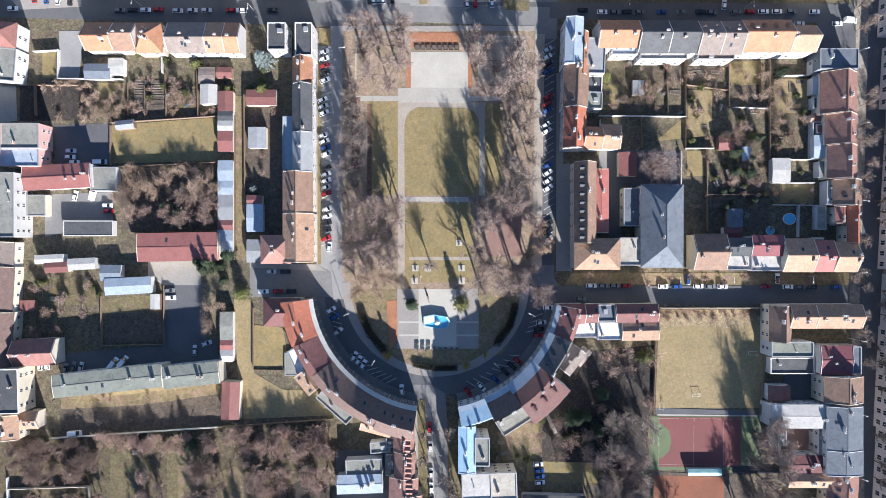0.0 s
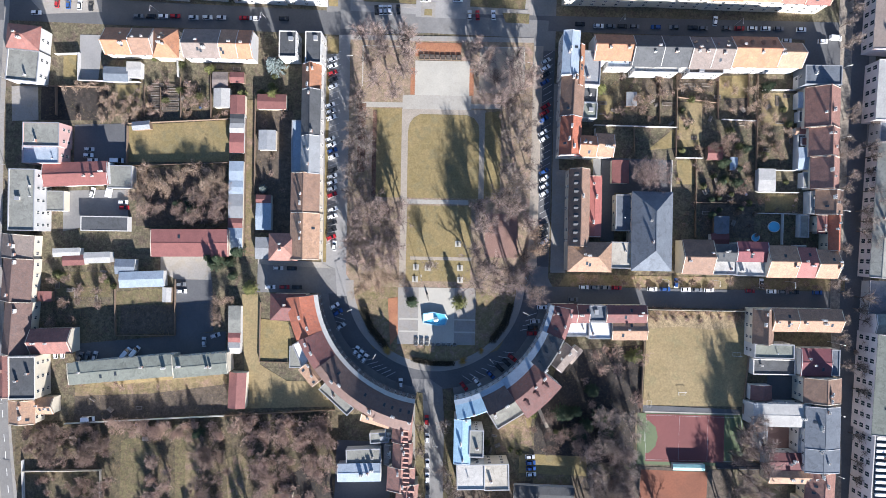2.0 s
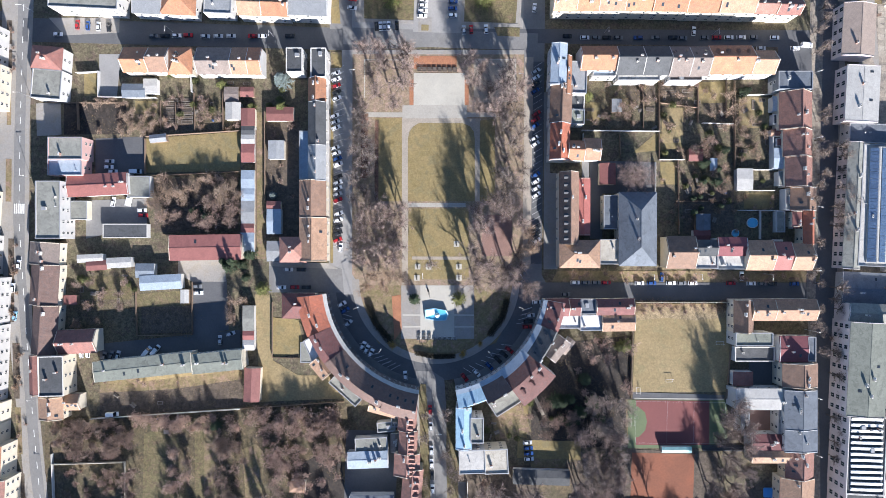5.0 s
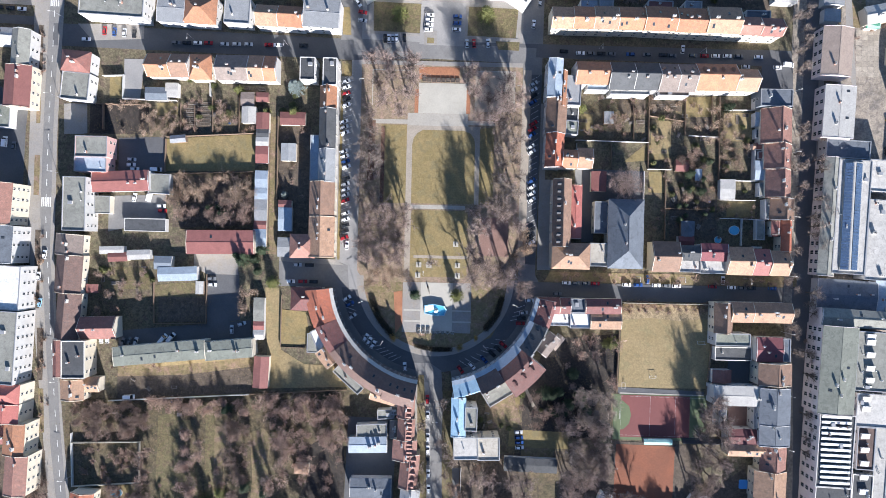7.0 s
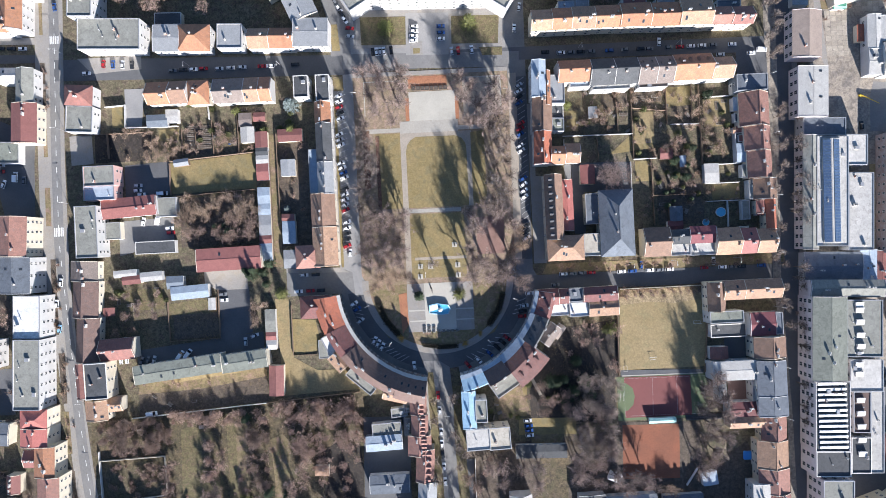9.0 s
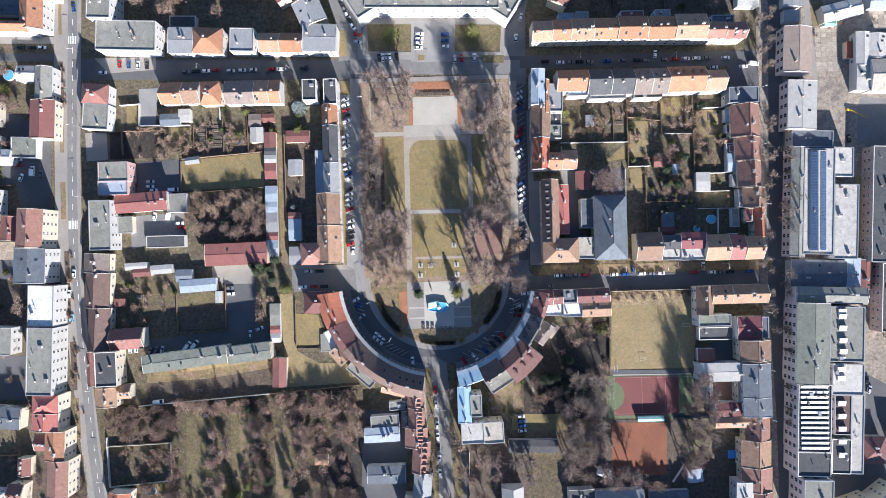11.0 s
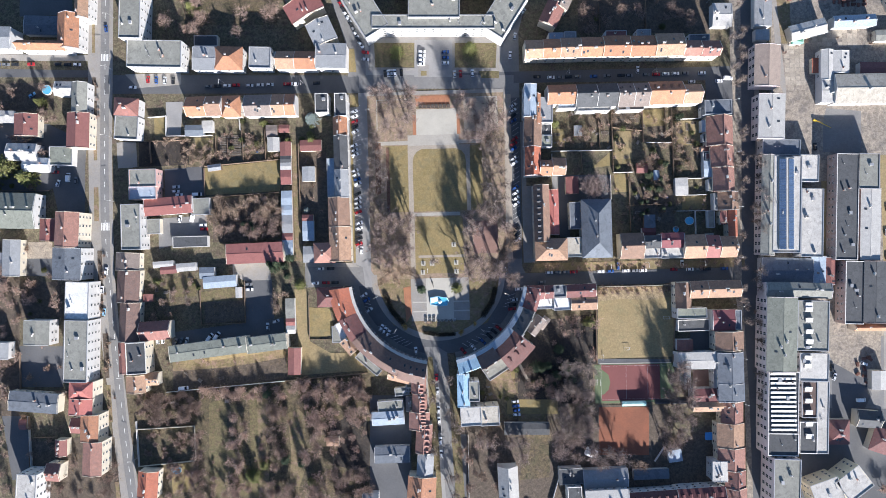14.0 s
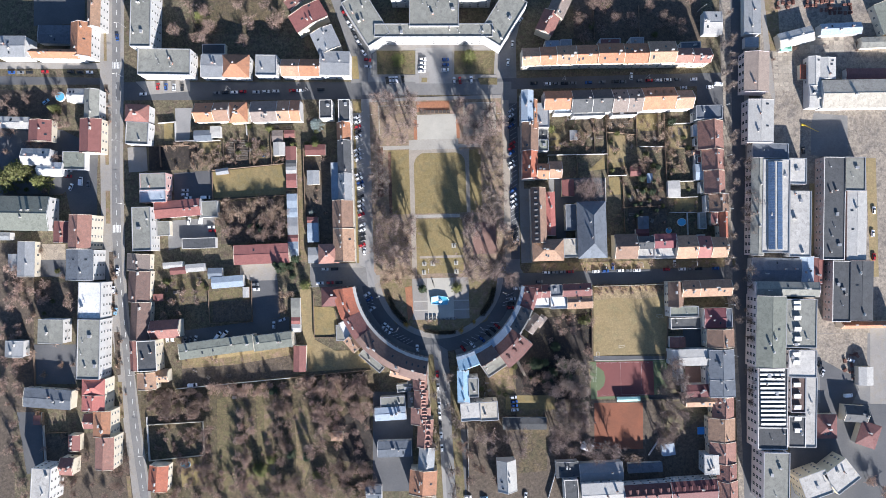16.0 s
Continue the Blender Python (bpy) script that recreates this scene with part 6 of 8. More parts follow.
house(-2.0, 140.6, 28.8, 24.9, -1.2, 15, 15, "f", "concrete", "white", sides="s")
house(-21.7, 149.1, 11.1, 7.2, -1.2, 17, 20, "x", "redbrown", "white", sides="s")
house(21.9, 148.0, 18.9, 7.2, -1.2, 17, 20, "x", "zinc", "white", sides="s")
# north-west of the square
house(-161.4, 112.4, 30.9, 15.3, -2.2, 11, 11, "f", "concrete", "white", sides="se")
house(-173.2, 137.4, 11.9, 33.6, -2.2, 14, 14, "f", "concrete", "white", sides="se")
house(-134.1, 110.1, 13.1, 12.7, -2.2, 8, 8.5, "x", "zinc", "white", sides="s")
house(-120.3, 109.8, 15.7, 12.7, -2.2, 8, 11.5, "h", "orange", "white", sides="se")
house(-102.0, 109.7, 12.4, 12.0, -2.2, 9, 9, "f", "zinc", "white", sides="se")
house(-87.5, 107.7, 10.7, 9.3, -2.2, 9, 12, "x", "salmon", "white", sides="s")
house(-76.1, 107.5, 12.0, 9.3, -2.2, 9, 12, "x", "orange", "white", sides="s")
house(-61.2, 109.5, 17.3, 13.3, -2.2, 10, 10.5, "x", "zinc", "white", sides="s")
house(-66.5, 123.6, 13.3, 14.0, 23.8, 9, 11, "y", "zinc", "cream", sides="e")
house(-76.5, 137.9, 20.0, 11.4, 28.8, 9, 11, "y", "red", "cream", sides="e")
house(-83.3, 148.2, 13.4, 6.7, 33.8, 8, 10, "y", "redbrown", "cream", sides="e")
house(-134.6, 121.5, 13.6, 6.1, -1.2, 4, 4, "f", "slate", "cream")
# north-east of the square
house(54.1, 110.6, 10.3, 9.5, -0.2, 10.3, 13.7, "x", "salmon", "cream", sides="s", shift=-1.1)
house(64.1, 110.8, 9.9, 9.8, -0.2, 10.6, 14.0, "x", "orange", "cream", sides="s", shift=-1.1)
house(74.8, 111.0, 11.6, 10.1, -0.2, 10.8, 14.2, "x", "salmon", "cream", sides="s", lights=3, shift=-1.1)
house(87.0, 111.2, 12.6, 10.1, -0.2, 10.4, 13.8, "x", "orange", "cream", sides="s", lights=3, shift=-1.1)
house(100.7, 111.3, 15.2, 10.8, -0.2, 11.0, 14.4, "x", "orange", "cream", sides="s", lights=3, shift=-1.1)
house(115.6, 111.0, 14.5, 10.8, -0.2, 10.8, 14.2, "x", "orange", "cream", sides="s", lights=3, shift=-1.1)
house(130.5, 111.3, 15.8, 11.7, -0.2, 11.4, 14.8, "x", "salmon", "cream", sides="s", lights=3, shift=-1.1)
house(143.7, 109.4, 9.9, 7.8, -0.2, 10.4, 13.8, "x", "terracotta", "cream", sides="s", shift=-1.1)
house(153.9, 109.1, 10.6, 7.8, -0.2, 10.4, 13.8, "x", "redbrown", "cream", sides="s", shift=-1.1)
house(67.3, 118.3, 8.3, 4.7, -0.2, 8, 8, "f", "bluewhite", "white", sides="sw")
house(75.2, 118.4, 6.6, 4.7, -0.2, 9, 9, "f", "zinc", "white", sides="sw")
house(101.2, 119.1, 11.9, 3.3, -0.2, 9, 9, "f", "rust", "white", sides="sw")
house(117.4, 119.5, 8.0, 4.0, -0.2, 8, 8, "f", "zinc", "white", sides="sw")
house(149.2, 116.4, 11.7, 4.0, -0.2, 7, 7, "f", "bluegrey", "white", sides="sw")
house(65.1, 131.3, 10.0, 13.4, -26.2, 8, 11, "y", "redbrown", "cream", sides="w")
house(71.9, 141.2, 10.0, 13.4, -26.2, 8, 11, "y", "taupe", "cream", sides="w")
house(163.3, 129.9, 10.7, 12.8, -1.2, 5, 6, "x", "white", "white")
house(187.0, 134.8, 9.1, 23.6, -1.2, 5, 5.5, "y", "zinc", "white")
house(186.8, 118.3, 7.7, 6.1, -1.2, 4, 4.5, "y", "zinc", "white")
# works yard on the east
house(207.2, 115.5, 6.2, 4.9, -2.2, 2.8, 3.4, "x", "green", "white")
house(187.1, 99.4, 14.0, 23.7, -2.2, 8, 9.8, "y", "stucco", "pinkwall", sides="w", stacks=1)
house(188.4, 70.3, 14.2, 25.2, -2.2, 9, 9.5, "y", "white", "pinkwall", sides="w", stacks=2)
house(194.8, 52.9, 21.3, 8.7, -2.2, 7, 7, "f", "bluegrey", "white", sides="sw")
house(185.9, 20.0, 7.3, 57.2, -2.2, 8, 9.5, "y", "concrete", "pinkwall", sides="w")
house(196.2, 20.0, 15.9, 55.0, -2.2, 9, 9, "f", "white", "white", sides="w")
house(209.9, 40.4, 10.6, 15.3, -2.2, 8, 8, "f", "white", "white", sides="sw")
house(210.8, 9.3, 12.6, 38.9, -2.2, 8, 8, "f", "white", "white", sides="w")
house(197.6, -17.9, 29.4, 14.1, -2.2, 5, 5.8, "x", "bluegrey", "white")
house(215.6, -17.7, 8.0, 15.4, -2.2, 5, 5.5, "y", "bluewhite", "white")
house(222.3, -18.5, 5.3, 15.4, -2.2, 5, 5.5, "y", "rust", "white")
house(201.1, -28.8, 36.9, 7.9, -2.2, 10, 11, "x", "concrete", "pinkwall", sides="n")
house(189.3, -53.2, 16.3, 41.8, -2.2, 13, 14.5, "y", "moss", "pinkwall", sides="w")
house(208.2, -48.9, 17.7, 28.3, -2.2, 11, 11, "f", "concrete", "white", sides="nw")
house(189.4, -91.4, 17.0, 34.6, -2.2, 13, 13, "f", "slate", "pinkwall", sides="nw")
house(208.9, -72.5, 16.4, 15.8, -2.2, 10, 10, "f", "white", "white", sides="nw")
house(205.9, -90.7, 8.6, 20.4, -2.2, 10, 10, "f", "umber", "white", sides="nw")
house(213.8, -101.2, 6.6, 41.0, -2.2, 9, 9, "f", "white", "white", sides="nw")
house(204.7, -112.2, 9.9, 17.8, -2.2, 10, 10, "f", "slate", "white", sides="nw")
house(188.8, -114.9, 17.0, 12.4, -2.2, 13, 13, "f", "slate", "pinkwall", sides="nw")
house(190.0, -137.1, 15.0, 28.6, -2.2, 14, 14, "f", "concrete", "pinkwall", sides="nw")
house(213.9, -142.9, 16.3, 14.4, 18.8, 12, 12, "f", "white", "beigewall", sides="nw")
house(229.0, -137.9, 16.3, 14.4, 36.8, 12, 12, "f", "white", "beigewall", sides="nw")
house(230.2, 17.9, 12.6, 60.3, -2.2, 9, 9, "f", "slate", "brickwall", sides="w")
house(242.9, 37.9, 11.9, 19.9, -2.2, 9, 9, "f", "concrete", "brickwall", sides="sw")
house(243.6, 7.8, 10.6, 40.5, -2.2, 8, 8.5, "y", "white", "brickwall", sides="w")
house(233.3, -30.8, 10.6, 35.7, -2.2, 9, 9, "f", "slate", "brickwall", sides="nw")
house(244.9, -30.7, 12.5, 35.1, -2.2, 9, 9.5, "y", "slate", "brickwall", sides="w")
house(251.5, -51.1, 33.3, 3.3, -0.2, 6, 8, "x", "orange", "cream", sides="n")
house(248.3, 85.4, 44.9, 16.0, -0.2, 7, 8.8, "x", "beige", "white", sides="s", stacks=1)
house(223.0, 84.6, 8.3, 12.7, -1.2, 6, 6.5, "x", "white", "white", sides="s")
house(222.5, 99.7, 6.7, 17.4, -1.2, 6, 7, "y", "white", "white", sides="w", stacks=0)
house(229.9, 101.2, 9.3, 12.7, -1.2, 6, 6.8, "y", "white", "white", sides="w")
house(212.6, 120.4, 20.8, 8.1, 12.8, 5, 6, "x", "white", "cream")
house(239.2, 124.8, 24.1, 6.1, 1.8, 5, 6, "x", "bluewhite", "white")
house(258.0, 97.8, 30.8, 6.1, -1.2, 4, 4.3, "x", "rust", "white")
house(217.7, 100.2, 4.0, 8.5, -1.2, 3, 3.3, "y", "orangered", "cream")
house(207.6, 115.2, 6.1, 4.1, 2.8, 3, 3.2, "x", "mint", "cream")
house(268.5, 131.7, 15.0, 18.4, 18.8, 6, 9, "y", "moss", "cream", sides="w")
house(263.1, 116.8, 22.2, 6.1, 0.8, 3.5, 4, "x", "concrete", "cream")
house(224.9, -110.8, 11.7, 13.4, -1.2, 5, 7.4, "h", "oxblood", "cream", lights=3)
house(242.5, -103.8, 14.0, 9.0, -5.2, 5, 7, "x", "slate", "cream", lights=3)
house(249.6, -116.3, 11.3, 13.4, -19.2, 5, 6.6, "h", "oxblood", "cream")
house(249.6, -81.8, 8.4, 10.7, -1.2, 4, 5, "y", "white", "cream")
# west side of the west street
house(-225.9, 118.9, 28.4, 4.7, -2.2, 10, 13, "x", "orange", "white", sides="s")
house(-210.5, 126.9, 11.4, 20.0, -2.2, 10, 13, "y", "orange", "white", sides="e")
house(-202.7, 143.7, 7.0, 19.4, -2.2, 10, 13, "y", "salmon", "white", sides="e")
house(-252.5, 123.7, 18.4, 11.7, -1.2, 10, 11, "x", "zinc", "white", sides="s")
house(-228.8, 132.1, 20.3, 10.2, -2.2, 5, 5.5, "x", "bluegrey", "white")
house(-206.1, 88.9, 8.1, 18.1, -2.2, 8, 10, "y", "concrete", "white", sides="e")
house(-216.0, 95.0, 10.8, 7.4, -2.2, 6, 7, "x", "white", "white", sides="s")
house(-207.1, 70.5, 12.1, 20.1, -2.2, 8, 10, "y", "rust", "cream", sides="e")
house(-238.3, 74.6, 12.8, 12.8, -2.2, 6, 8, "y", "rust", "cream", sides="e")
house(-255.0, 79.9, 19.3, 6.1, -2.2, 5, 5.5, "x", "white", "white")
house(-240.4, 58.8, 17.0, 9.0, -2.2, 7, 8.4, "x", "white", "white", sides="se", stacks=4)
house(-233.0, 51.4, 15.0, 7.4, -2.2, 6, 7.0, "x", "snow", "white", sides="se", stacks=2)
house(-219.3, 56.5, 13.5, 10.8, -2.2, 5, 5, "f", "moss", "white")
house(-249.4, 25.2, 35.4, 19.6, -2.2, 9, 11.4, "x", "moss", "white", sides="e", stacks=4)
house(-226.2, 13.8, 9.4, 12.8, -3.2, 6, 8, "y", "red", "cream", sides="e")
house(-211.3, 13.5, 12.6, 19.8, -3.2, 13, 15.5, "y", "terracotta", "cream", sides="e")
house(-248.0, -1.9, 9.5, 20.9, -2.2, 6, 7, "y", "zinc", "cream", sides="e")
house(-211.7, -5.9, 15.2, 17.8, -2.2, 13, 14.5, "y", "bluegrey", "white", sides="e")
house(-207.0, -26.8, 13.3, 21.1, -2.2, 12, 12, "f", "snow", "white", sides="ne")
house(-232.2, -44.9, 14.0, 14.0, -2.2, 9, 9.6, "y", "concrete", "white", sides="e")
house(-207.6, -55.3, 13.2, 34.8, -2.2, 13, 13, "f", "concrete", "white", sides="ne")
house(-236.6, -85.1, 28.3, 10.7, -5.2, 6, 6.6, "x", "bluegrey", "cream", sides="n")
house(-206.2, -77.8, 12.6, 9.3, -2.2, 11, 12.8, "h", "coral", "cream", sides="e")
house(-206.4, -87.1, 12.6, 9.2, -2.2, 11, 12.2, "y", "coral", "cream", sides="e")
house(-201.6, -99.4, 9.3, 15.2, -2.2, 11, 12.1, "y", "orange", "cream", sides="e")
house(-200.3, -116.6, 10.0, 19.1, -2.2, 11, 12.4, "y", "terracotta", "cream", sides="e")
house(-211.3, -98.7, 6.7, 8.0, -2.2, 7, 8.5, "x", "rust", "cream", sides="n")
house(-221.9, -111.9, 6.1, 9.4, -2.2, 5, 6.5, "y", "rust", "cream")
house(-237.0, -133.9, 11.2, 19.7, -4.2, 13, 13, "f", "white", "white", sides="ne")
house(-225.2, -125.2, 8.1, 9.4, -4.2, 7, 9, "x", "redbrown", "cream", sides="n")
house(-256.0, -55.2, 10.1, 9.4, -2.2, 6, 7, "y", "zinc", "white", sides="e")
house(-257.5, -3.8, 5.1, 10.1, -1.2, 4, 4.5, "y", "zinc", "white")
house(-263.5, 12.1, 9.5, 4.4, -1.2, 4, 4.5, "x", "zinc", "white")
house(-171.1, -133.2, 10.7, 15.3, -4.2, 7, 9, "y", "orangered", "cream", sides="e")
house(-65.6, -111.8, 6.8, 4.7, -1.2, 3, 3.8, "h", "salmon", "cream")
house(-245.4, -98.7, 4.1, 5.4, -1.2, 2.5, 3.2, "x", "rust", "wood")
house(-255.4, 48.8, 5.5, 6.8, -1.2, 3, 3.2, "x", "zinc", "wood")
# behind the terrace
house(-64.4, -27.7, 14.1, 10.5, 0.5, 9, 12, "h", "oxblood", "cream", sides="ne")
house(-57.0, -48.4, 6.6, 13.0, 24.5, 7, 7, "f", "snow", "white", sides="ne")
house(-62.6, -50.1, 5.2, 9.4, 0.5, 1.2, 1.2, "f", "concrete", "white")
house(-43.7, -66.9, 16.6, 4.4, -41.5, 5, 5, "f", "concrete", "cream")
house(-53.5, -55.2, 9.2, 8.0, -49.5, 7, 8.5, "x", "salmon", "cream", sides="n")
house(-25.4, -73.7, 13.8, 6.4, -14.5, 7, 9, "x", "salmon", "cream", sides="n")
house(28.7, -70.2, 13.4, 9.6, 33, 6, 6, "f", "concrete", "cream", sides="nw")
house(53.0, -46.4, 6.0, 11.1, -37.5, 6, 7.2, "y", "taupe", "white", sides="n")
house(57.8, -45.4, 3.6, 7.5, -37.5, 4, 4.6, "y", "stucco", "white")

# the curved terrace
crescent_house(187, 204, 12, 11, 14.2, "orangered", "umberwall", crest=6.2)
crescent_house(204, 217, 11.5, 11, 15.0, "oxblood", "umberwall")
crescent_house(217, 247, 11.5, 11, 15.4, "umber", "umberwall", 2, lip_width=0.6)
crescent_house(247, 262, 12.5, 11, 15.4, "umber", "umberwall", 4)
crescent_house(281, 294, 7.2, 12, 12.9, "blue", "white", crest=7.0, edge="bluewhite", lip_width=1.2)
crescent_house(294, 306, 9.2, 11, 14.6, "umber", "white", crest=8.6, edge="bluewhite", lip_width=1.2)
crescent_house(306, 322.5, 18.3, 10.4, 13.4, "garnet", "white", crest=8.8, edge="bluewhite", lip_width=3.2, rear=3)
crescent_house(322.5, 338, 8.8, 11, 14.2, "slate", "white", 3, crest=7.8, edge="bluewhite", lip_width=1.6)
crescent_house(338, 351, 9, 10.5, 13.4, "oxblood", "white", 2, crest=7.0, edge="bluewhite", lip_width=0.9)

# the wings of the public building at the head of the forecourt
house(-42.0, 134.6, 15.0, 30.0, 31.0, 13.2, 13.2, "f", "concrete", "white", sides="e", category="public building")
house(38.0, 132.8, 15.0, 30.0, -33.0, 13.2, 13.2, "f", "concrete", "white", sides="w", category="public building")

# ---- trees and bushes ----
grove("pink", -38.5, 62.4, -16.5, 91.2, 10, 6, 1.1)
grove("pink", 11.2, 61.7, 36.2, 86.0, 10, 6, 1.1)
grove("grey", -41.5, 20.0, -32.5, 58.6, 12, 4.4, 1.2)
grove("pink", -39.7, -10.7, -18.0, 19.8, 17, 5.0, 1.2)
grove("leafy", -35.1, -19.5, -17.5, -11.9, 6, 4.6, 1.5)
grove("grey", 23.8, 20.6, 37.0, 60.4, 16, 4.8, 1.25)
grove("pink", 13.1, -15.1, 17.8, 17.6, 5, 5.6, 1.15)
grove("pink", 33.5, 9.2, 39.2, 15.0, 2, 5.4, 1.15)
grove("leafy", 35.0, -4.6, 41.4, 7.0, 3, 5, 1.5)
grove("pink", 30.6, -19.6, 39.4, -6.8, 4, 6, 1.15)
grove("pink", 18.9, -19.7, 29.1, -6.9, 3, 6, 1.1)
grove("pink", 18.6, 15.9, 29.3, 20.6, 2, 5.6, 1.1)
grove("leafy", -133.0, 18.3, -94.1, 29.8, 14, 3.8, 0.9)
grove("brown", -133.0, 6.6, -94.0, 18.6, 9, 4.2, 0.9)
plant("leafy", -100.6, 23.4, 5.6, 0.8)
grove("brown", -115.1, 53.2, -102.4, 67.2, 5, 2.6, 0.9)
grove("shrub", -136.0, 51.9, -94.3, 69.6, 14, 2, 1)
grove("brown", -168.1, -37.9, -141.5, -14.4, 10, 2.8, 1)
grove("leafy", -100.2, -38.5, -90.9, -25.6, 3, 3.6, 1)
grove("fir", -100.3, -16.3, -86.9, -4.6, 5, 3, 1)
grove("brown", -162.1, -66.5, -120.0, -63.5, 5, 1.8, 0.6)
woodland("grey", 64.0, -86.3, 85.8, -68.8, 14, 4.6, 1.3)
woodland("brown", 62.3, -68.0, 88.0, -39.9, 11, 3.2, 1.1)
grove("pink", 126.4, -101.7, 139.1, -69.2, 9, 5, 1.1)
plant("broad", 86.6, 32.6, 8.6, 1.0)
plant("fir", 55.8, -71.5, 3.0, 0.8)
plant("fir", 55.4, -79.7, 2.6, 0.8)
plant("fir", 59.4, -80.7, 2.8, 0.8)
plant("box", 83.0, -45.8, 2.4, 0.9)
grove("brown", 66.0, 56.0, 97.1, 75.5, 8, 2.6, 0.9)
grove("leafy", 100.8, 55.2, 133.1, 76.3, 9, 2.6, 0.8)
grove("brown", 111.0, 25.1, 133.4, 54.3, 10, 2.8, 1)
grove("leafy", 135.9, 38.1, 152.9, 69.6, 12, 2.4, 0.8)
grove("shrub", 100.3, 6.4, 154.3, 53.4, 40, 1.5, 1)
grove("fir", 111.2, 8.8, 132.5, 32.3, 7, 1.6, 0.8)
grove("shrub", 63.7, 54.9, 154.0, 76.5, 22, 1.6, 1)
grove("fir", 117.5, 25.2, 133.5, 46.2, 4, 2.2, 1)
grove("shrub", 91.4, -29.7, 133.2, -24.7, 24, 2, 0.6)
grove("shrub", -80.0, 7.1, -68.7, 62.9, 9, 1.8, 1)
grove("grey", 168.3, -64.4, 175.5, 139.7, 26, 3.2, 1.1)
grove("grey", 179.5, -98.0, 184.8, 59.0, 24, 3.6, 1.1)
woodland("brown", -161.5, 124.9, -93.0, 150.5, 18, 5, 1.1)
woodland("brown", -265.1, 38.8, -223.2, 99.1, 22, 4, 1)
woodland("brown", -266.8, -56.1, -221.7, -6.2, 20, 3.6, 1)
grove("shrub", -247.5, -124.2, -215.9, -63.9, 12, 2.2, 1)
woodland("brown", -261.4, -144.2, -252.4, -95.3, 8, 3.4, 1)
woodland("brown", 82.6, 122.7, 154.1, 144.8, 22, 4.2, 1)
grove("pink", 63.2, -122.4, 83.8, -96.1, 8, 5.4, 1)
grove("pink", 123.3, -118.5, 134.3, -75.4, 7, 4.8, 1)
woodland("brown", 237.7, -154.3, 260.8, -140.6, 6, 4, 1)
grove("pine", -144.2, 138.1, -133.9, 143.0, 1, 5, 1)
grove("brown", 6.0, -142.5, 30.4, -105.9, 9, 3.6, 1)
grove("brown", 56.3, -14.9, 171.5, -11.1, 18, 2.2, 1)
grove("shrub", 173.2, -44.8, 182.8, -38.3, 1, 2.2, 1)
grove("pine", -262.3, 43.8, -248.6, 52.0, 2, 7, 0.8)
grove("pine", -239.9, 43.0, -234.4, 45.6, 1, 5.5, 0.8)
grove("pine", -237.1, 85.8, -230.2, 89.0, 1, 3.5, 1)
plant("willow", -22.6, -46.2, 2.4, 1)
plant("willow", 10.0, -50.0, 2.2, 0.9)
plant("willow", 18.1, -45.3, 1.6, 0.9)
plant("fir", -12.7, -24.9, 3.2, 0.55)
plant("pine", 7.9, -24.5, 3.6, 0.92)
plant("grey", -4.9, -8.4, 4, 1.1)
plant("silver", -74.0, 75.2, 4.4, 1)
plant("pine", -75.1, 63.2, 3.4, 0.7)
plant("pine", -88.8, 63.4, 2.4, 0.8)
plant("pine", -102.0, 73.4, 2.6, 0.8)
plant("pine", -82.9, -20.8, 3.6, 0.8)
plant("fir", -97.8, -10.4, 4, 0.9)
plant("fir", 138.5, 72.3, 3, 1)
plant("pine", 66.7, 69.7, 2.8, 0.8)
plant("pine", 85.4, -45.2, 3.6, 0.8)
plant("pine", -24.6, 113.4, 4.6, 0.75)
plant("pine", 18.2, 114.2, 4.8, 0.75)
plant("silver", -78.6, 22.6, 2, 0.8)
plant("fir", 66.4, -61.1, 3.6, 0.9)
plant("fir", 70.5, -71.5, 4, 0.9)
plant("fir", 64.7, -76.2, 3.6, 0.9)
plant("fir", 73.4, -78.2, 3.4, 1)
plant("fir", 60.0, -70.4, 3, 0.9)
grove("shrub", -200.5, -37.2, -197.1, 0.0, 9, 1.4, 1)
grove("shrub", -197.7, -72.4, -194.2, -47.5, 6, 1.4, 1)
grove("shrub", -196.1, -98.1, -192.3, -77.3, 4, 1.3, 1)
grove("shrub", -201.5, 77.5, -199.0, 101.2, 6, 1.3, 1)
grove("grey", 66.1, -109.1, 84.4, -69.4, 8, 5, 1.1)
grove("grey", 2.5, -147.9, 8.2, -67.9, 8, 4, 1.1)
grove("grey", -13.6, -147.6, -5.3, -74.3, 9, 3.6, 1.1)
grove("fir", -125.3, 11.4, -105.6, 22.0, 3, 2.4, 0.8)
plant("pine", -111.2, -131.7, 4.5, 0.7)
plant("pine", -105.7, -125.0, 3.5, 0.7)
plant("fir", -93.0, -121.7, 3, 0.8)
plant("pine", -78.2, -135.7, 3, 0.7)
woodland("brown", -266.4, -35.8, -245.5, -5.7, 12, 3.8, 1)
undergrowth(65.0, 54.6, 98.6, 76.5, 3200)
undergrowth(101.3, 41.3, 135.2, 77.8, 4200)
undergrowth(136.7, 37.4, 155.0, 71.4, 2600)
undergrowth(110.9, 6.1, 135.2, 40.9, 3400)
undergrowth(137.5, 6.4, 155.6, 26.8, 1200)
undergrowth(-137.7, 52.3, -94.5, 68.2, 3400)
undergrowth(-136.3, 5.8, -94.8, 31.5, 2400)
undergrowth(-175.3, 50.1, -138.7, 64.2, 900)
grove("leafy", -150.2, 50.7, -134.1, 61.0, 14, 2.4, 0.8)
grove("leafy", -166.0, 63.0, -147.0, 66.5, 7, 2.0, 0.8)
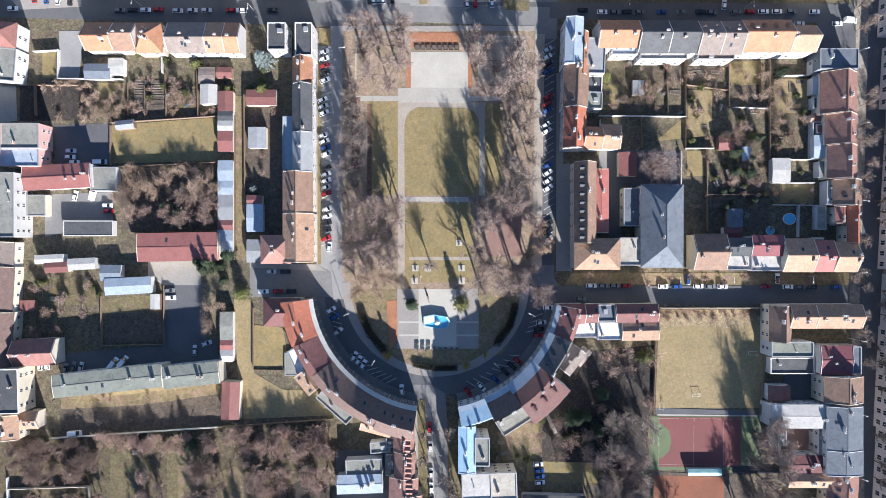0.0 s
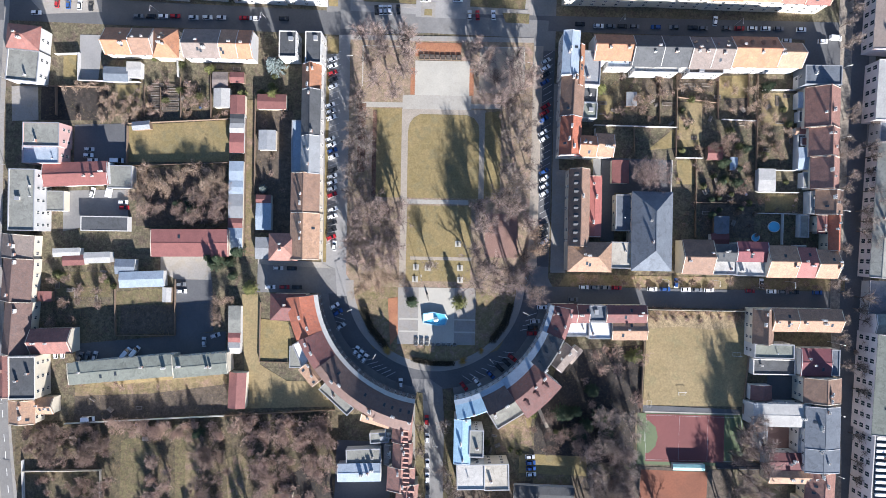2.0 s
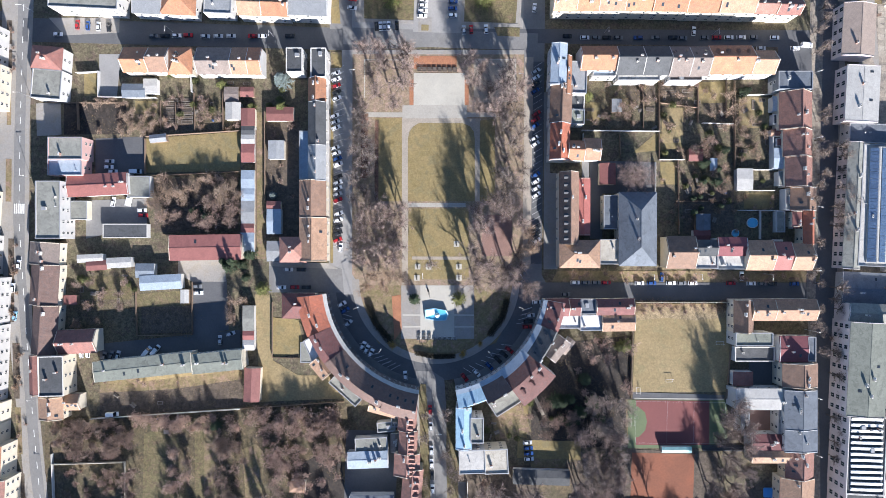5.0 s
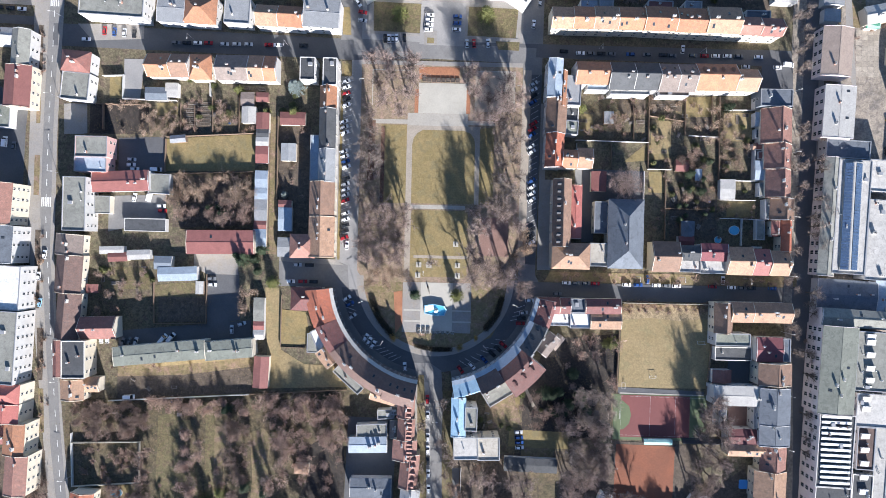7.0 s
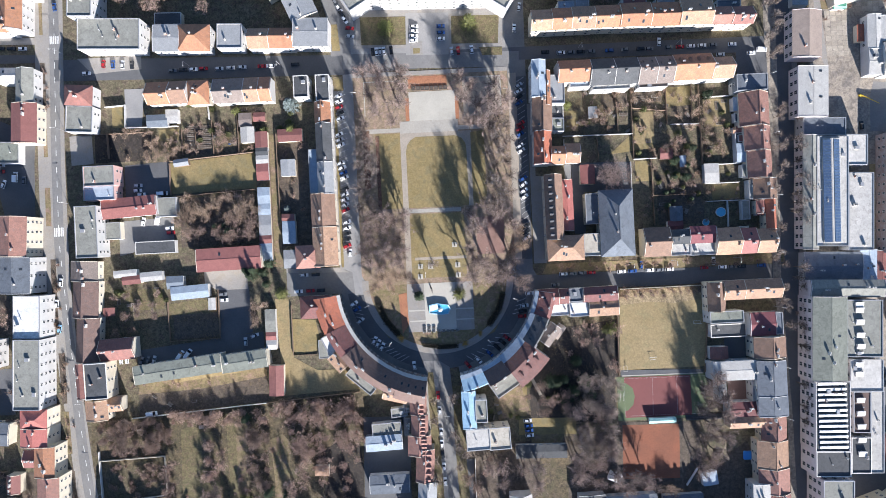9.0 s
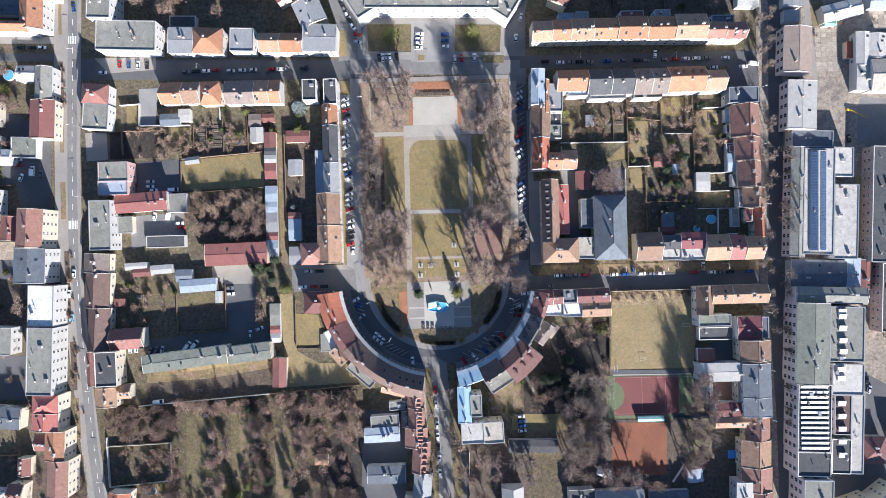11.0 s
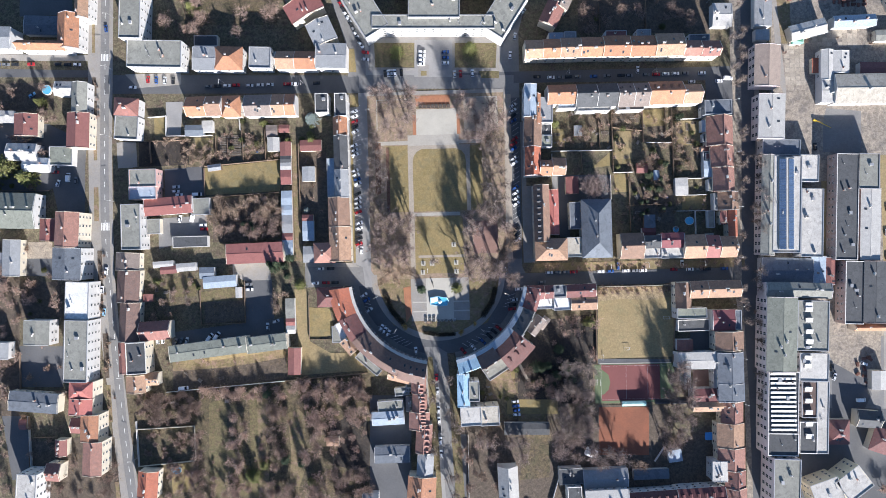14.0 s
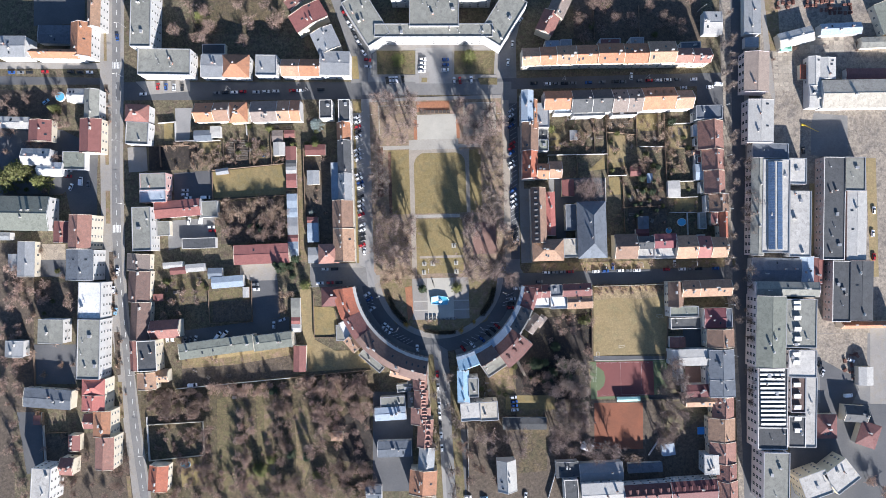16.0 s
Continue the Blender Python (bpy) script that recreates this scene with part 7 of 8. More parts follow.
plant("leafy", -159.0, 51.5, 1.8, 0.8)
undergrowth(-169.7, -40.7, -143.0, -14.1, 3000)
undergrowth(-141.4, -42.4, -116.5, -28.9, 1800)
undergrowth(-161.8, -81.3, -91.8, -63.6, 4200)
undergrowth(-184.1, -107.1, -40.2, -80.9, 9000)
undergrowth(-180.2, -148.7, -47.3, -90.0, 9000)
undergrowth(55.5, -93.1, 88.6, -40.8, 4200)
undergrowth(23.7, -105.2, 66.0, -78.8, 2200)
undergrowth(-269.0, -56.6, -223.6, -9.7, 3000)
undergrowth(-266.6, 85.1, -225.8, 100.0, 1200)
undergrowth(-147.4, 127.0, -93.8, 151.8, 2000)
undergrowth(83.3, 123.1, 158.8, 146.0, 2600)
undergrowth(-80.9, 3.7, -67.2, 57.2, 1600)
undergrowth(90.8, -28.0, 135.6, -25.0, 900)
woodland("brown", -178.6, -99.9, -142.5, -82.3, 64, 3.2, 1.0)
woodland("brown", -175.1, -119.6, -149.0, -106.0, 22, 2.2, 0.6)
woodland("brown", -160.7, -142.7, -143.3, -121.1, 20, 3.4, 0.9)
woodland("brown", -143.3, -86.0, -90.0, -80.0, 42, 3.2, 0.8)
woodland("brown", -88.0, -86.0, -48.1, -76.5, 36, 3.6, 0.9)
woodland("brown", -146.3, -143.0, -139.5, -104.0, 14, 3.4, 1.0)
woodland("brown", -136.5, -143.0, -130.5, -92.0, 4, 2.2, 0.8)
woodland("brown", -125.5, -143.3, -116.0, -88.8, 27, 3.4, 1.25)
woodland("brown", -102.5, -143.3, -94.0, -88.8, 22, 3.6, 1.2)
woodland("brown", -112.0, -143.3, -104.5, -88.8, 5, 2.0, 0.8)
woodland("brown", -95.2, -143.9, -90.0, -90.1, 8, 3.4, 1.1)
woodland("brown", -81.2, -143.9, -72.5, -88.1, 20, 3.9, 1.1)
woodland("brown", -75.6, -101.0, -43.4, -82.1, 28, 4.0, 1.05)
woodland("brown", -72.6, -126.0, -45.4, -101.5, 13, 3.4, 1.05)
woodland("brown", -75.6, -146.0, -43.4, -127.1, 22, 4.0, 1.05)
plant("pine", -113.5, -130.3, 4, 0.7)
plant("fir", -83.5, -123.5, 3, 0.8)
plant("fir", -103.6, -84.0, 2.6, 0.8)
plant("pine", -79.5, -96.0, 2.6, 0.7)
grove("pink", 63.2, -114.1, 84.8, -83.8, 13, 4.6, 1)
grove("pink", 17.8, -122.0, 45.5, -110.5, 6, 4.4, 1)
grove("brown", 30.1, -83.5, 50.0, -67.5, 5, 3, 0.9)
woodland("brown", -175.1, -154.2, -47.9, -138.1, 55, 3.6, 0.9)
woodland("brown", -237.1, -148.0, -189.0, -118.5, 24, 3.4, 0.9)
woodland("brown", -267.4, -91.7, -246.9, -49.8, 20, 3.4, 0.9)
grove("pink", 88.2, -125.5, 103.3, -119.8, 3, 4.6, 1)
plant("leafy", 111.4, -128.0, 5.0, 0.8)
plant("leafy", 133.6, -113.4, 4.6, 0.8)
undergrowth(-239.8, -149.2, -187.8, -112.8, 1800)
undergrowth(-269.6, -92.4, -248.3, -50.2, 900)
undergrowth(-249.1, -91.1, -222.9, -64.3, 500)
for box_x0, box_y0, box_x1, box_y1, box_n in ((66, 56, 98, 76, 6), (102, 44, 134, 76, 7), (112, 10, 134, 40, 6), (137, 20, 155, 70, 6), (-168, -28, -142, -13, 5), (-135, 53, -96, 80, 6), (-84, 60, -66, 72, 3), (20, -90, 62, -72, 5), (-262, -36, -224, 100, 6), (84, 124, 156, 146, 5)):
    grove("box", box_x0, box_y0, box_x1, box_y1, box_n, 1.5, 0.9)
grove("shrub", 193.4, 99.9, 264.7, 122.0, 6, 1.6, 1)
grove("shrub", -266.4, -35.8, -221.4, 7.3, 8, 2.2, 1)
grove("brown", 46.4, -87.0, 61.4, -71.0, 5, 4, 1)
grove("fir", 51.3, -83.9, 66.3, -67.8, 3, 3.2, 0.9)

# ---- vehicles ----
park("silver", -50.0, 79.6, 22.5)
park("white", -49.9, 76.7, 22.5)
park("red", -49.8, 73.7, 22.5)
park("black", -49.6, 70.8, 22.5)
park("white", -49.5, 67.9, 22.5)
park("white", -50.4, 59.7, 22.5)
park("silver", -50.1, 57.0, 22.5)
park("white", -49.8, 54.3, 22.5)
park("silver", -50.0, 45.0, 22.5)
park("white", -49.5, 42.5, 22.5)
park("blue", -49.0, 40.0, 22.5)
park("white", -48.5, 37.5, 22.5)
park("black", -48.7, 31.6, 22.5)
park("silver", -48.7, 28.9, 22.5)
park("white", -48.7, 26.2, 22.5)
park("silver", -48.7, 23.5, 22.5)
park("red", -48.6, 20.8, 22.5)
park("white", -48.1, 14.5, 22.5)
park("white", -48.2, 11.5, 22.5)
park("black", -48.3, 8.4, 22.5)
park("black", -48.4, 5.4, 22.5)
park("red", -48.5, 2.3, 22.5)
park("white", -47.1, -1.2, 85.5)
park("silver", 42.7, 81.3, 32.5)
park("white", 42.6, 78.3, 32.5)
park("black", 42.6, 75.3, 32.5)
park("blue", 42.5, 72.2, 32.5)
park("red", 43.1, 61.7, 32.5)
park("red", 42.8, 58.9, 32.5)
park("blue", 42.5, 56.1, 32.5)
park("silver", 42.3, 50.2, 32.5)
park("white", 42.8, 47.7, 32.5)
park("blue", 43.2, 33.4, 32.5)
park("white", 43.3, 30.3, 32.5)
park("white", 43.4, 27.1, 32.5)
park("white", 43.5, 24.0, 32.5)
park("black", 43.7, 9.2, 32.5)
park("black", 43.7, 6.0, 32.5)
park("white", 43.7, 2.7, 32.5)
park("white", -179.1, 96.4, 0.5)
park("grey", -134.7, 96.1, 0.5)
park("black", -129.3, 96.2, 0.5)
park("white", -124.0, 96.3, 0.5)
park("red", -118.7, 96.5, 0.5)
park("silver", -104.7, 96.3, 0.5)
park("silver", -98.8, 96.4, 0.5)
park("red", -88.8, 96.5, 180.5)
park("white", -84.3, 96.5, 180.5)
park("black", -71.5, 96.7, 0.5)
park("red", -170.1, 100.9, 86.8)
park("blue", -165.2, 100.5, 86.8)
park("silver", -160.3, 100.2, 86.8)
park("black", -155.4, 99.9, 86.8)
park("white", 65.2, 97.2, 0.5)
park("grey", 70.4, 97.2, 0.5)
park("black", 75.5, 97.3, 0.5)
park("grey", 80.7, 97.3, 0.5)
park("blue", 90.0, 97.4, 180.5)
park("grey", 98.0, 97.5, 180.5)
park("black", 106.0, 97.6, 180.5)
park("grey", 110.6, 97.4, 0.5)
park("white", 115.7, 100.7, 85.5)
park("grey", 120.7, 97.7, 0.5)
park("red", 126.4, 97.8, 0.5)
park("white", 132.0, 97.9, 0.5)
park("white", 137.7, 98.0, 0.5)
park("grey", 143.4, 98.1, 0.5)
park("white", 153.2, 98.0, 0.5)
park("silver", 147.0, 93.0, 0.5)
park("white", 162.7, 93.2, 0.5)
park("white", 168.0, 94.6, -4.5, True)
park("white", 62.0, -16.4, 0.5)
park("grey", 66.8, -16.4, 0.5)
park("grey", 71.5, -16.3, 0.5)
park("red", 76.3, -16.3, 0.5)
park("white", 91.8, -16.4, 0.5)
park("blue", 97.5, -16.3, 0.5)
park("white", 106.4, -16.2, 0.5)
park("grey", 111.4, -16.2, 0.5)
park("white", 116.5, -16.2, 0.5)
park("red", 134.3, -16.0, 0.5)
park("white", 143.7, -16.1, 0.5)
park("grey", 148.7, -16.1, 0.5)
park("black", 153.6, -16.1, 0.5)
park("blue", 163.7, -16.0, 0.5)
park("blue", 102.1, -13.5, 85.5)
park("white", 139.2, -12.7, 90.5)
park("white", 44.2, -25.7, 2.5)
park("grey", 57.6, -21.9, 0.5)
park("silver", -71.2, -11.7, 0.5)
park("black", -65.3, -11.7, 0.5)
park("white", -74.4, -20.0, 0.5)
park("red", -68.3, -19.9, 0.5)
park("black", -62.9, -19.9, 0.5)
park("white", -46.2, -27.5, 32.5)
park("blue", -44.7, -30.3, 32.5)
park("silver", -43.3, -36.4, 38.5)
park("white", -36.4, -46.7, 62.5)
park("white", -34.6, -48.3, 62.5)
park("white", -32.6, -50.0, 62.5)
park("white", -16.5, -60.4, 95.5)
park("silver", 41.3, -31.9, 6.5)
park("red", 39.9, -37.2, 2.5)
park("black", 40.3, -34.7, 4.5)
park("red", 31.7, -48.0, -38.5)
park("black", 29.2, -50.1, -40.5)
park("white", 16.6, -58.9, -47.5)
park("blue", 22.5, -55.7, -44.5)
park("red", 11.0, -61.0, -51.5)
park("black", 26.4, -52.6, -42.5)
park("red", -4.8, -76.2, 92.5)
park("silver", -4.4, -83.9, 92.5)
park("white", -3.9, -101.2, 92.5)
park("silver", 40.6, -91.0, 3.5)
park("blue", 41.0, -93.6, 3.5)
park("blue", 41.2, -96.1, 3.5)
park("white", 41.4, -98.6, 3.5)
park("silver", -154.7, 37.7, 0.5)
park("white", -155.0, 35.1, 0.5)
park("white", -153.1, 33.0, 0.5)
park("white", -142.3, 33.1, 0.5, True)
park("white", -152.8, 19.0, 78.5)
park("white", -145.3, 19.7, 78.5, True)
park("white", -139.4, 15.1, 0.5)
park("red", -138.9, 12.8, 0.5)
park("white", -164.5, 13.0, 88.5, True)
park("grey", -113.4, -19.9, 0.5)
park("white", -112.9, -22.9, 0.5)
park("silver", -102.7, -44.7, 90.5)
park("silver", -97.8, -41.8, 20.5)
park("white", -136.5, -50.4, 52.5, True)
park("white", -132.5, -49.7, 52.5, True)
park("white", -167.2, -51.6, 92.5)
park("white", -164.2, -51.4, 92.5)
park("grey", -156.4, -52.7, 75.5)
park("grey", -153.2, -52.2, 75.5)
park("silver", -150.1, -52.2, 75.5)
park("white", -152.3, -79.7, 3.5, True)
park("blue", -194.2, 131.2, 93.8)
park("white", -196.5, -10.6, 84.8)
park("white", -199.1, -21.4, 86.8)
park("lightblue", -198.2, -34.4, 80.8)
park("blue", -201.2, 147.1, 93.8)
park("silver", -225.1, 51.1, -1.2)
park("red", -225.2, 47.7, -1.2)
park("white", -223.9, 41.2, 66.8)
park("white", -217.7, 44.5, 86.8, True)
park("grey", -213.3, 42.7, 86.8)
park("blue", -258.7, 111.4, -1.2)
park("grey", -253.2, 111.3, -1.2)
park("black", -247.8, 111.2, -1.2)
park("red", -238.5, 111.3, -1.2)
park("black", -222.7, 111.0, -1.2)
park("black", -217.1, 110.7, -1.2)
park("white", -211.4, 110.4, -1.2)
park("lightblue", -238.1, 93.2, 33.8)
park("white", -9.7, 113.7, 0.8)
park("white", -9.8, 111.3, 0.8)
park("white", -10.0, 108.9, 0.8)
park("white", -10.2, 106.5, 0.8)
park("blue", 4.0, 113.4, 0.8)
park("blue", 3.9, 110.1, 0.8)
park("white", 3.8, 106.9, 0.8)
park("black", -31.4, 101.5, 93.8)
park("white", -29.5, 101.6, 93.8)
park("silver", -27.6, 101.7, 93.8)
park("white", -25.7, 101.8, 93.8)
park("black", -21.9, 102.0, 93.8)
park("silver", 9.1, 100.3, 93.8)
park("red", 12.5, 100.4, 93.8)
park("white", 19.4, 100.7, 93.8)
park("red", -56.5, 142.4, -53.2)
park("black", -55.1, 139.4, -53.2)
park("silver", -52.3, 133.4, -53.2)
park("grey", -49.4, 127.4, -53.2)
park("black", -46.6, 121.5, -53.2)
park("white", -53.7, 136.4, -53.2)
park("black", -50.8, 130.4, -53.2)
park("white", -48.0, 124.5, -53.2)
park("white", -45.2, 118.5, -53.2)
park("red", -42.8, 114.1, -9.2)
park("silver", -42.8, 110.0, -9.2)
park("white", 47.8, 142.1, 58.8)
park("silver", 49.7, 135.9, 53.8)
park("white", 42.5, 129.9, 73.8)
park("silver", 44.6, 121.7, 78.8)
park("white", 41.7, 110.8, 84.8)
park("white", 243.5, -72.9, -21.2)
park("silver", 226.2, -80.0, 68.8)
park("black", 224.9, -74.9, 83.8)
park("white", 259.3, 16.9, 88.8)
park("white", 258.2, 3.0, 86.8)
park("red", 258.6, -11.2, 83.8)
park("white", 241.0, -93.8, 1.8, True)
park("red", 228.2, 103.2, 86.8)
park("black", 217.9, 53.8, 93.8)
park("lightblue", 245.5, 47.8, -1.2)
park("silver", -110.7, 96.1, -1.2)
park("black", 57.1, 97.8, -1.2)
park("white", 12.0, -150.3, -1.2)
park("lightblue", 21.8, -151.1, -1.2)
park("white", 46.6, -150.2, 78.8)
park("silver", -4.0, -95.0, 92.5)
park("black", -3.6, -106.6, 92.5)
park("white", -3.3, -113.0, 92.5)
park("white", -2.9, -120.5, 92.5)

# ---- walls and lamps ----
garden_wall(64.2, 54.1, 100.1, 54.0, 1.8, 0.2, "white")
garden_wall(99.8, 77.1, 100.2, 40.9, 1.6, 0.12, "wood")
garden_wall(100.2, 40.9, 111.7, 41.0, 1.8, 0.2, "white")
garden_wall(108.9, 40.5, 109.8, 6.5, 1.5, 0.12, "wood")
garden_wall(134.7, 78.1, 135.2, 36.5, 1.6, 0.12, "wood")
garden_wall(119.9, 58.1, 134.4, 57.8, 1.5, 0.2, "white")
garden_wall(135.9, 36.5, 154.6, 36.7, 1.8, 0.2, "white")
garden_wall(136.2, 26.9, 153.6, 27.1, 1.8, 0.2, "white")
garden_wall(136.4, 17.8, 160.8, 17.8, 2, 0.2, "white")
garden_wall(147.2, 17.7, 147.3, 4.5, 1.8, 0.2, "white")
garden_wall(98.4, 39.7, 98.5, 25.2, 1.8, 0.2, "white")
garden_wall(137.1, 71.2, 150.7, 71.5, 1.8, 0.2, "white")
garden_wall(-159.7, 67.3, -133.0, 67.3, 2, 0.2, "white")
garden_wall(-159.7, 79.4, -159.7, 67.3, 2, 0.2, "white")
garden_wall(-170.0, 78.4, -159.7, 79.0, 2, 0.2, "white")
garden_wall(-117.4, 88.7, -116.6, 70.0, 2, 0.2, "white")
garden_wall(-137.0, 31.0, -93.9, 33.5, 1.8, 0.12, "wood")
garden_wall(-115.7, -17.8, -115.5, -42.4, 1.5, 0.12, "wood")
garden_wall(-141.3, -43.1, -115.5, -42.4, 1.4, 0.12, "wood")
garden_wall(-141.9, -22.7, -141.3, -42.7, 1.4, 0.12, "wood")
garden_wall(-162.3, -81.9, -93.0, -76.6, 1.8, 0.2, "white")
garden_wall(-93.0, -76.6, -44.8, -72.8, 1.6, 0.12, "wood")
garden_wall(-82.9, 61.5, -82.3, 20.3, 1.6, 0.12, "wood")
garden_wall(-86.8, 52.8, -86.4, -7.0, 1.6, 0.12, "wood")
garden_wall(-78.5, -26.8, -78.3, -52.7, 1.5, 0.12, "wood")
garden_wall(-78.3, -52.7, -66.1, -52.8, 0.6, 0.12, "wood")
garden_wall(-138.0, 49.3, -93.8, 52.5, 1.6, 0.12, "wood")
garden_wall(-129.8, 3.9, -93.7, 5.2, 1.6, 0.12, "wood")
garden_wall(90.0, -25.3, 135.5, -24.9, 3, 0.12, "cream")
garden_wall(136.0, -24.9, 132.6, -69.6, 1.6, 0.12, "wood")
garden_wall(88.7, -39.4, 88.2, -70.0, 1.6, 0.12, "wood")
garden_wall(64.7, 52.5, 64.8, 40.8, 1.8, 0.2, "white")
garden_wall(-184.0, 64.5, -148.9, 64.8, 1.6, 0.12, "wood")
garden_wall(-169.5, 64.9, -169.0, 52.0, 1.8, 0.12, "wood")
garden_wall(-138.0, 48.3, -137.9, 31.9, 1.8, 0.12, "wood")
garden_wall(100.4, 67.3, 118.0, 65.1, 1.2, 0.12, "wood")
garden_wall(117.8, 78.0, 118.0, 58.1, 1.4, 0.12, "wood")
garden_wall(130.9, 78.1, 131.1, 60.6, 1.4, 0.12, "wood")
garden_wall(109.1, 21.8, 135.4, 22.0, 1.4, 0.12, "wood")
garden_wall(81.8, 53.1, 82.4, 41.0, 1.4, 0.12, "wood")
garden_wall(92.1, 77.0, 92.8, 55.6, 1.3, 0.12, "wood")
garden_wall(-131.3, 66.4, -131.0, 52.4, 1.2, 0.12, "wood")
garden_wall(-124.3, 65.3, -124.0, 52.4, 1.2, 0.12, "wood")
garden_wall(-115.7, 70.0, -115.1, 52.5, 1.4, 0.12, "wood")
garden_wall(-102.6, 77.2, -102.0, 52.6, 1.4, 0.12, "wood")
garden_wall(-243.3, -94.4, -241.5, -128.4, 1.8, 0.2, "white")
garden_wall(-242.9, -94.4, -242.5, -146.1, 1.8, 0.12, "wood")
garden_wall(-241.1, -107.0, -228.1, -106.9, 1.5, 0.12, "wood")
garden_wall(-180.4, -103.2, -146.6, -101.8, 1.8, 0.25, "cream")
garden_wall(-146.4, -101.9, -145.9, -121.8, 1.6, 0.2, "cream")
garden_wall(-179.2, -124.9, -146.0, -122.0, 1.6, 0.2, "cream")
garden_wall(-180.2, -98.4, -179.0, -124.7, 1.8, 0.2, "white")
garden_wall(120.8, -127.2, 126.8, -118.5, 1.8, 0.2, "white")
garden_wall(65.5, -134.3, 60.1, -151.8, 1.8, 0.2, "white")
garden_wall(12.8, -109.6, 12.7, -146.8, 1.6, 0.2, "white")
garden_wall(-65.2, -141.9, -48.3, -142.9, 1.6, 0.12, "wood")
garden_wall(-151.6, 152.7, -146.8, 135.5, 1.5, 0.12, "wood")
garden_wall(93.7, 140.3, 94.0, 123.2, 1.5, 0.12, "wood")
garden_wall(120.9, 143.0, 121.1, 121.9, 1.5, 0.12, "wood")
garden_wall(-266.7, 37.7, -229.0, 36.9, 1.6, 0.12, "wood")
garden_wall(-247.8, -56.9, -247.5, -80.7, 1.6, 0.12, "wood")
street_lamp(-39.8, -29.1, 25.5)
street_lamp(37.3, -28.4, 155.5)
street_lamp(-28.3, -49.0, 60.5)
street_lamp(23.0, -49.5, 130.5)
street_lamp(168.6, 80.3, 15.5)
street_lamp(169.0, 50.5, 10.5)
street_lamp(169.4, 19.5, -7.5)
street_lamp(168.9, -9.5, 0.5)
street_lamp(169.1, -37.2, -9.5)
street_lamp(170.0, -67.2, -14.5)
street_lamp(170.4, -93.2, -17.5)
street_lamp(-42.6, 79.1, 0.5)
street_lamp(-42.2, 50.7, -24.5)
street_lamp(36.4, 78.0, 175.5)
street_lamp(-2.0, -85.3, 0.5)
street_lamp(156.7, 138.9, 28.8)
street_lamp(-189.4, 137.2, 178.8)
street_lamp(-191.0, 107.0, 178.8)
street_lamp(-192.0, 67.5, 178.8)
street_lamp(-191.7, 30.0, -1.2)
street_lamp(-184.8, -72.0, 178.8)
street_lamp(-179.7, -119.7, 178.8)
street_lamp(-8.7, -15.1, 90.5)
street_lamp(96.1, -12.0, -89.5)
street_lamp(117.8, -11.8, -89.5)
street_lamp(149.7, -11.5, -89.5)
street_lamp(-79.3, 96.5, -91.2)
street_lamp(-126.1, 98.2, -91.2)
street_lamp(74.4, 99.7, -91.2)
street_lamp(124.3, 99.3, -91.2)
street_lamp(36.8, -14.7, 120.5)

# ---- the fountain, plaza and stage ----
WATER = glossy("pool_water", (0.10, 0.38, 0.55), 0.06)
WHITE_STONE = surface("white_stone", (0.72, 0.71, 0.68), (0.62, 0.61, 0.58), 0.8, 4.0, 0.7, 0.15)
BLUE_TILE = surface("blue_basin_tiles", (0.26, 0.47, 0.58), (0.20, 0.40, 0.52), 0.8, 4.0, 0.4, 0.15)
BRONZE = surface("dark_bronze", (0.07, 0.065, 0.055), (0.05, 0.05, 0.045), 1.0, 5.0, 0.5, 0.2)


def fountain(x, y):
    """A six-sided basin with a raised back wall, blue tiles, water and a white figure-like stone."""
    top = thing("fountain", pose(x, y, 0.17), "blue-tiled fountain basin with white rim and stone", "fountain")
    plan = [(-5.4, 2.3), (-1.2, 3.1), (4.4, 2.2), (5.6, 0.2), (4.6, -2.6), (0.5, -3.0), (-5.4, -1.8)]
    n = len(plan)
    bm = bmesh.new()
    swept_rim = []
    for px, py in plan + plan[:1]:
        v = Vector((px, py)).normalized()
        high = 1.5 if py > 1.5 else 0.6
        swept_rim.append([(px, py, -0.1), (px, py, high), (px - v.x * 0.45, py - v.y * 0.45, high), (px - v.x * 0.45, py - v.y * 0.45, -0.1)])
    swept(bm, swept_rim)
    part("rim", bm, BLUE_TILE, top, "pale blue tiled rim")
    bm = bmesh.new()
    prism(bm, [(px * 0.9, py * 0.9) for px, py in plan], 0.02, 0.32)
    part("water", bm, WATER, top, "clear blue water")
    bm = bmesh.new()
    prism(bm, [(-5.0, 1.9), (-1.0, 2.6), (-0.6, 0.2), (-4.9, -1.2)], 0.3, 0.6)
    part("ledge", bm, WHITE_STONE, top, "white stone ledge")
    bm = bmesh.new()
    for z, r in ((0.5, 1.3), (1.0, 0.9), (1.6, 0.5)):
        bmesh.ops.create_cone(bm, cap_ends=True, segments=10, radius1=r, radius2=r * 0.7, depth=0.7, matrix=Matrix.Translation((0.3, -0.3, z)))
    part("centre_stone", bm, WHITE_STONE, top, "white stepped stone")
    return top


fountain(-2.3, -32.0)


def plinth(x, y):
    top = thing("stone_plinth", pose(x, y, 0.14), "pale square stone slab with dark bench", "plinth", "slabs on the lower lawn")
    bm = bmesh.new()
    box(bm, -1.3, -1.3, -0.1, 1.3, 1.3, 0.12)
    part("slab", bm, GROUND["stone"], top)
    bm = bmesh.new()
    box(bm, -0.25, -0.9, 0.12, 0.25, 0.9, 0.6)
    part("bench", bm, BRONZE, top)


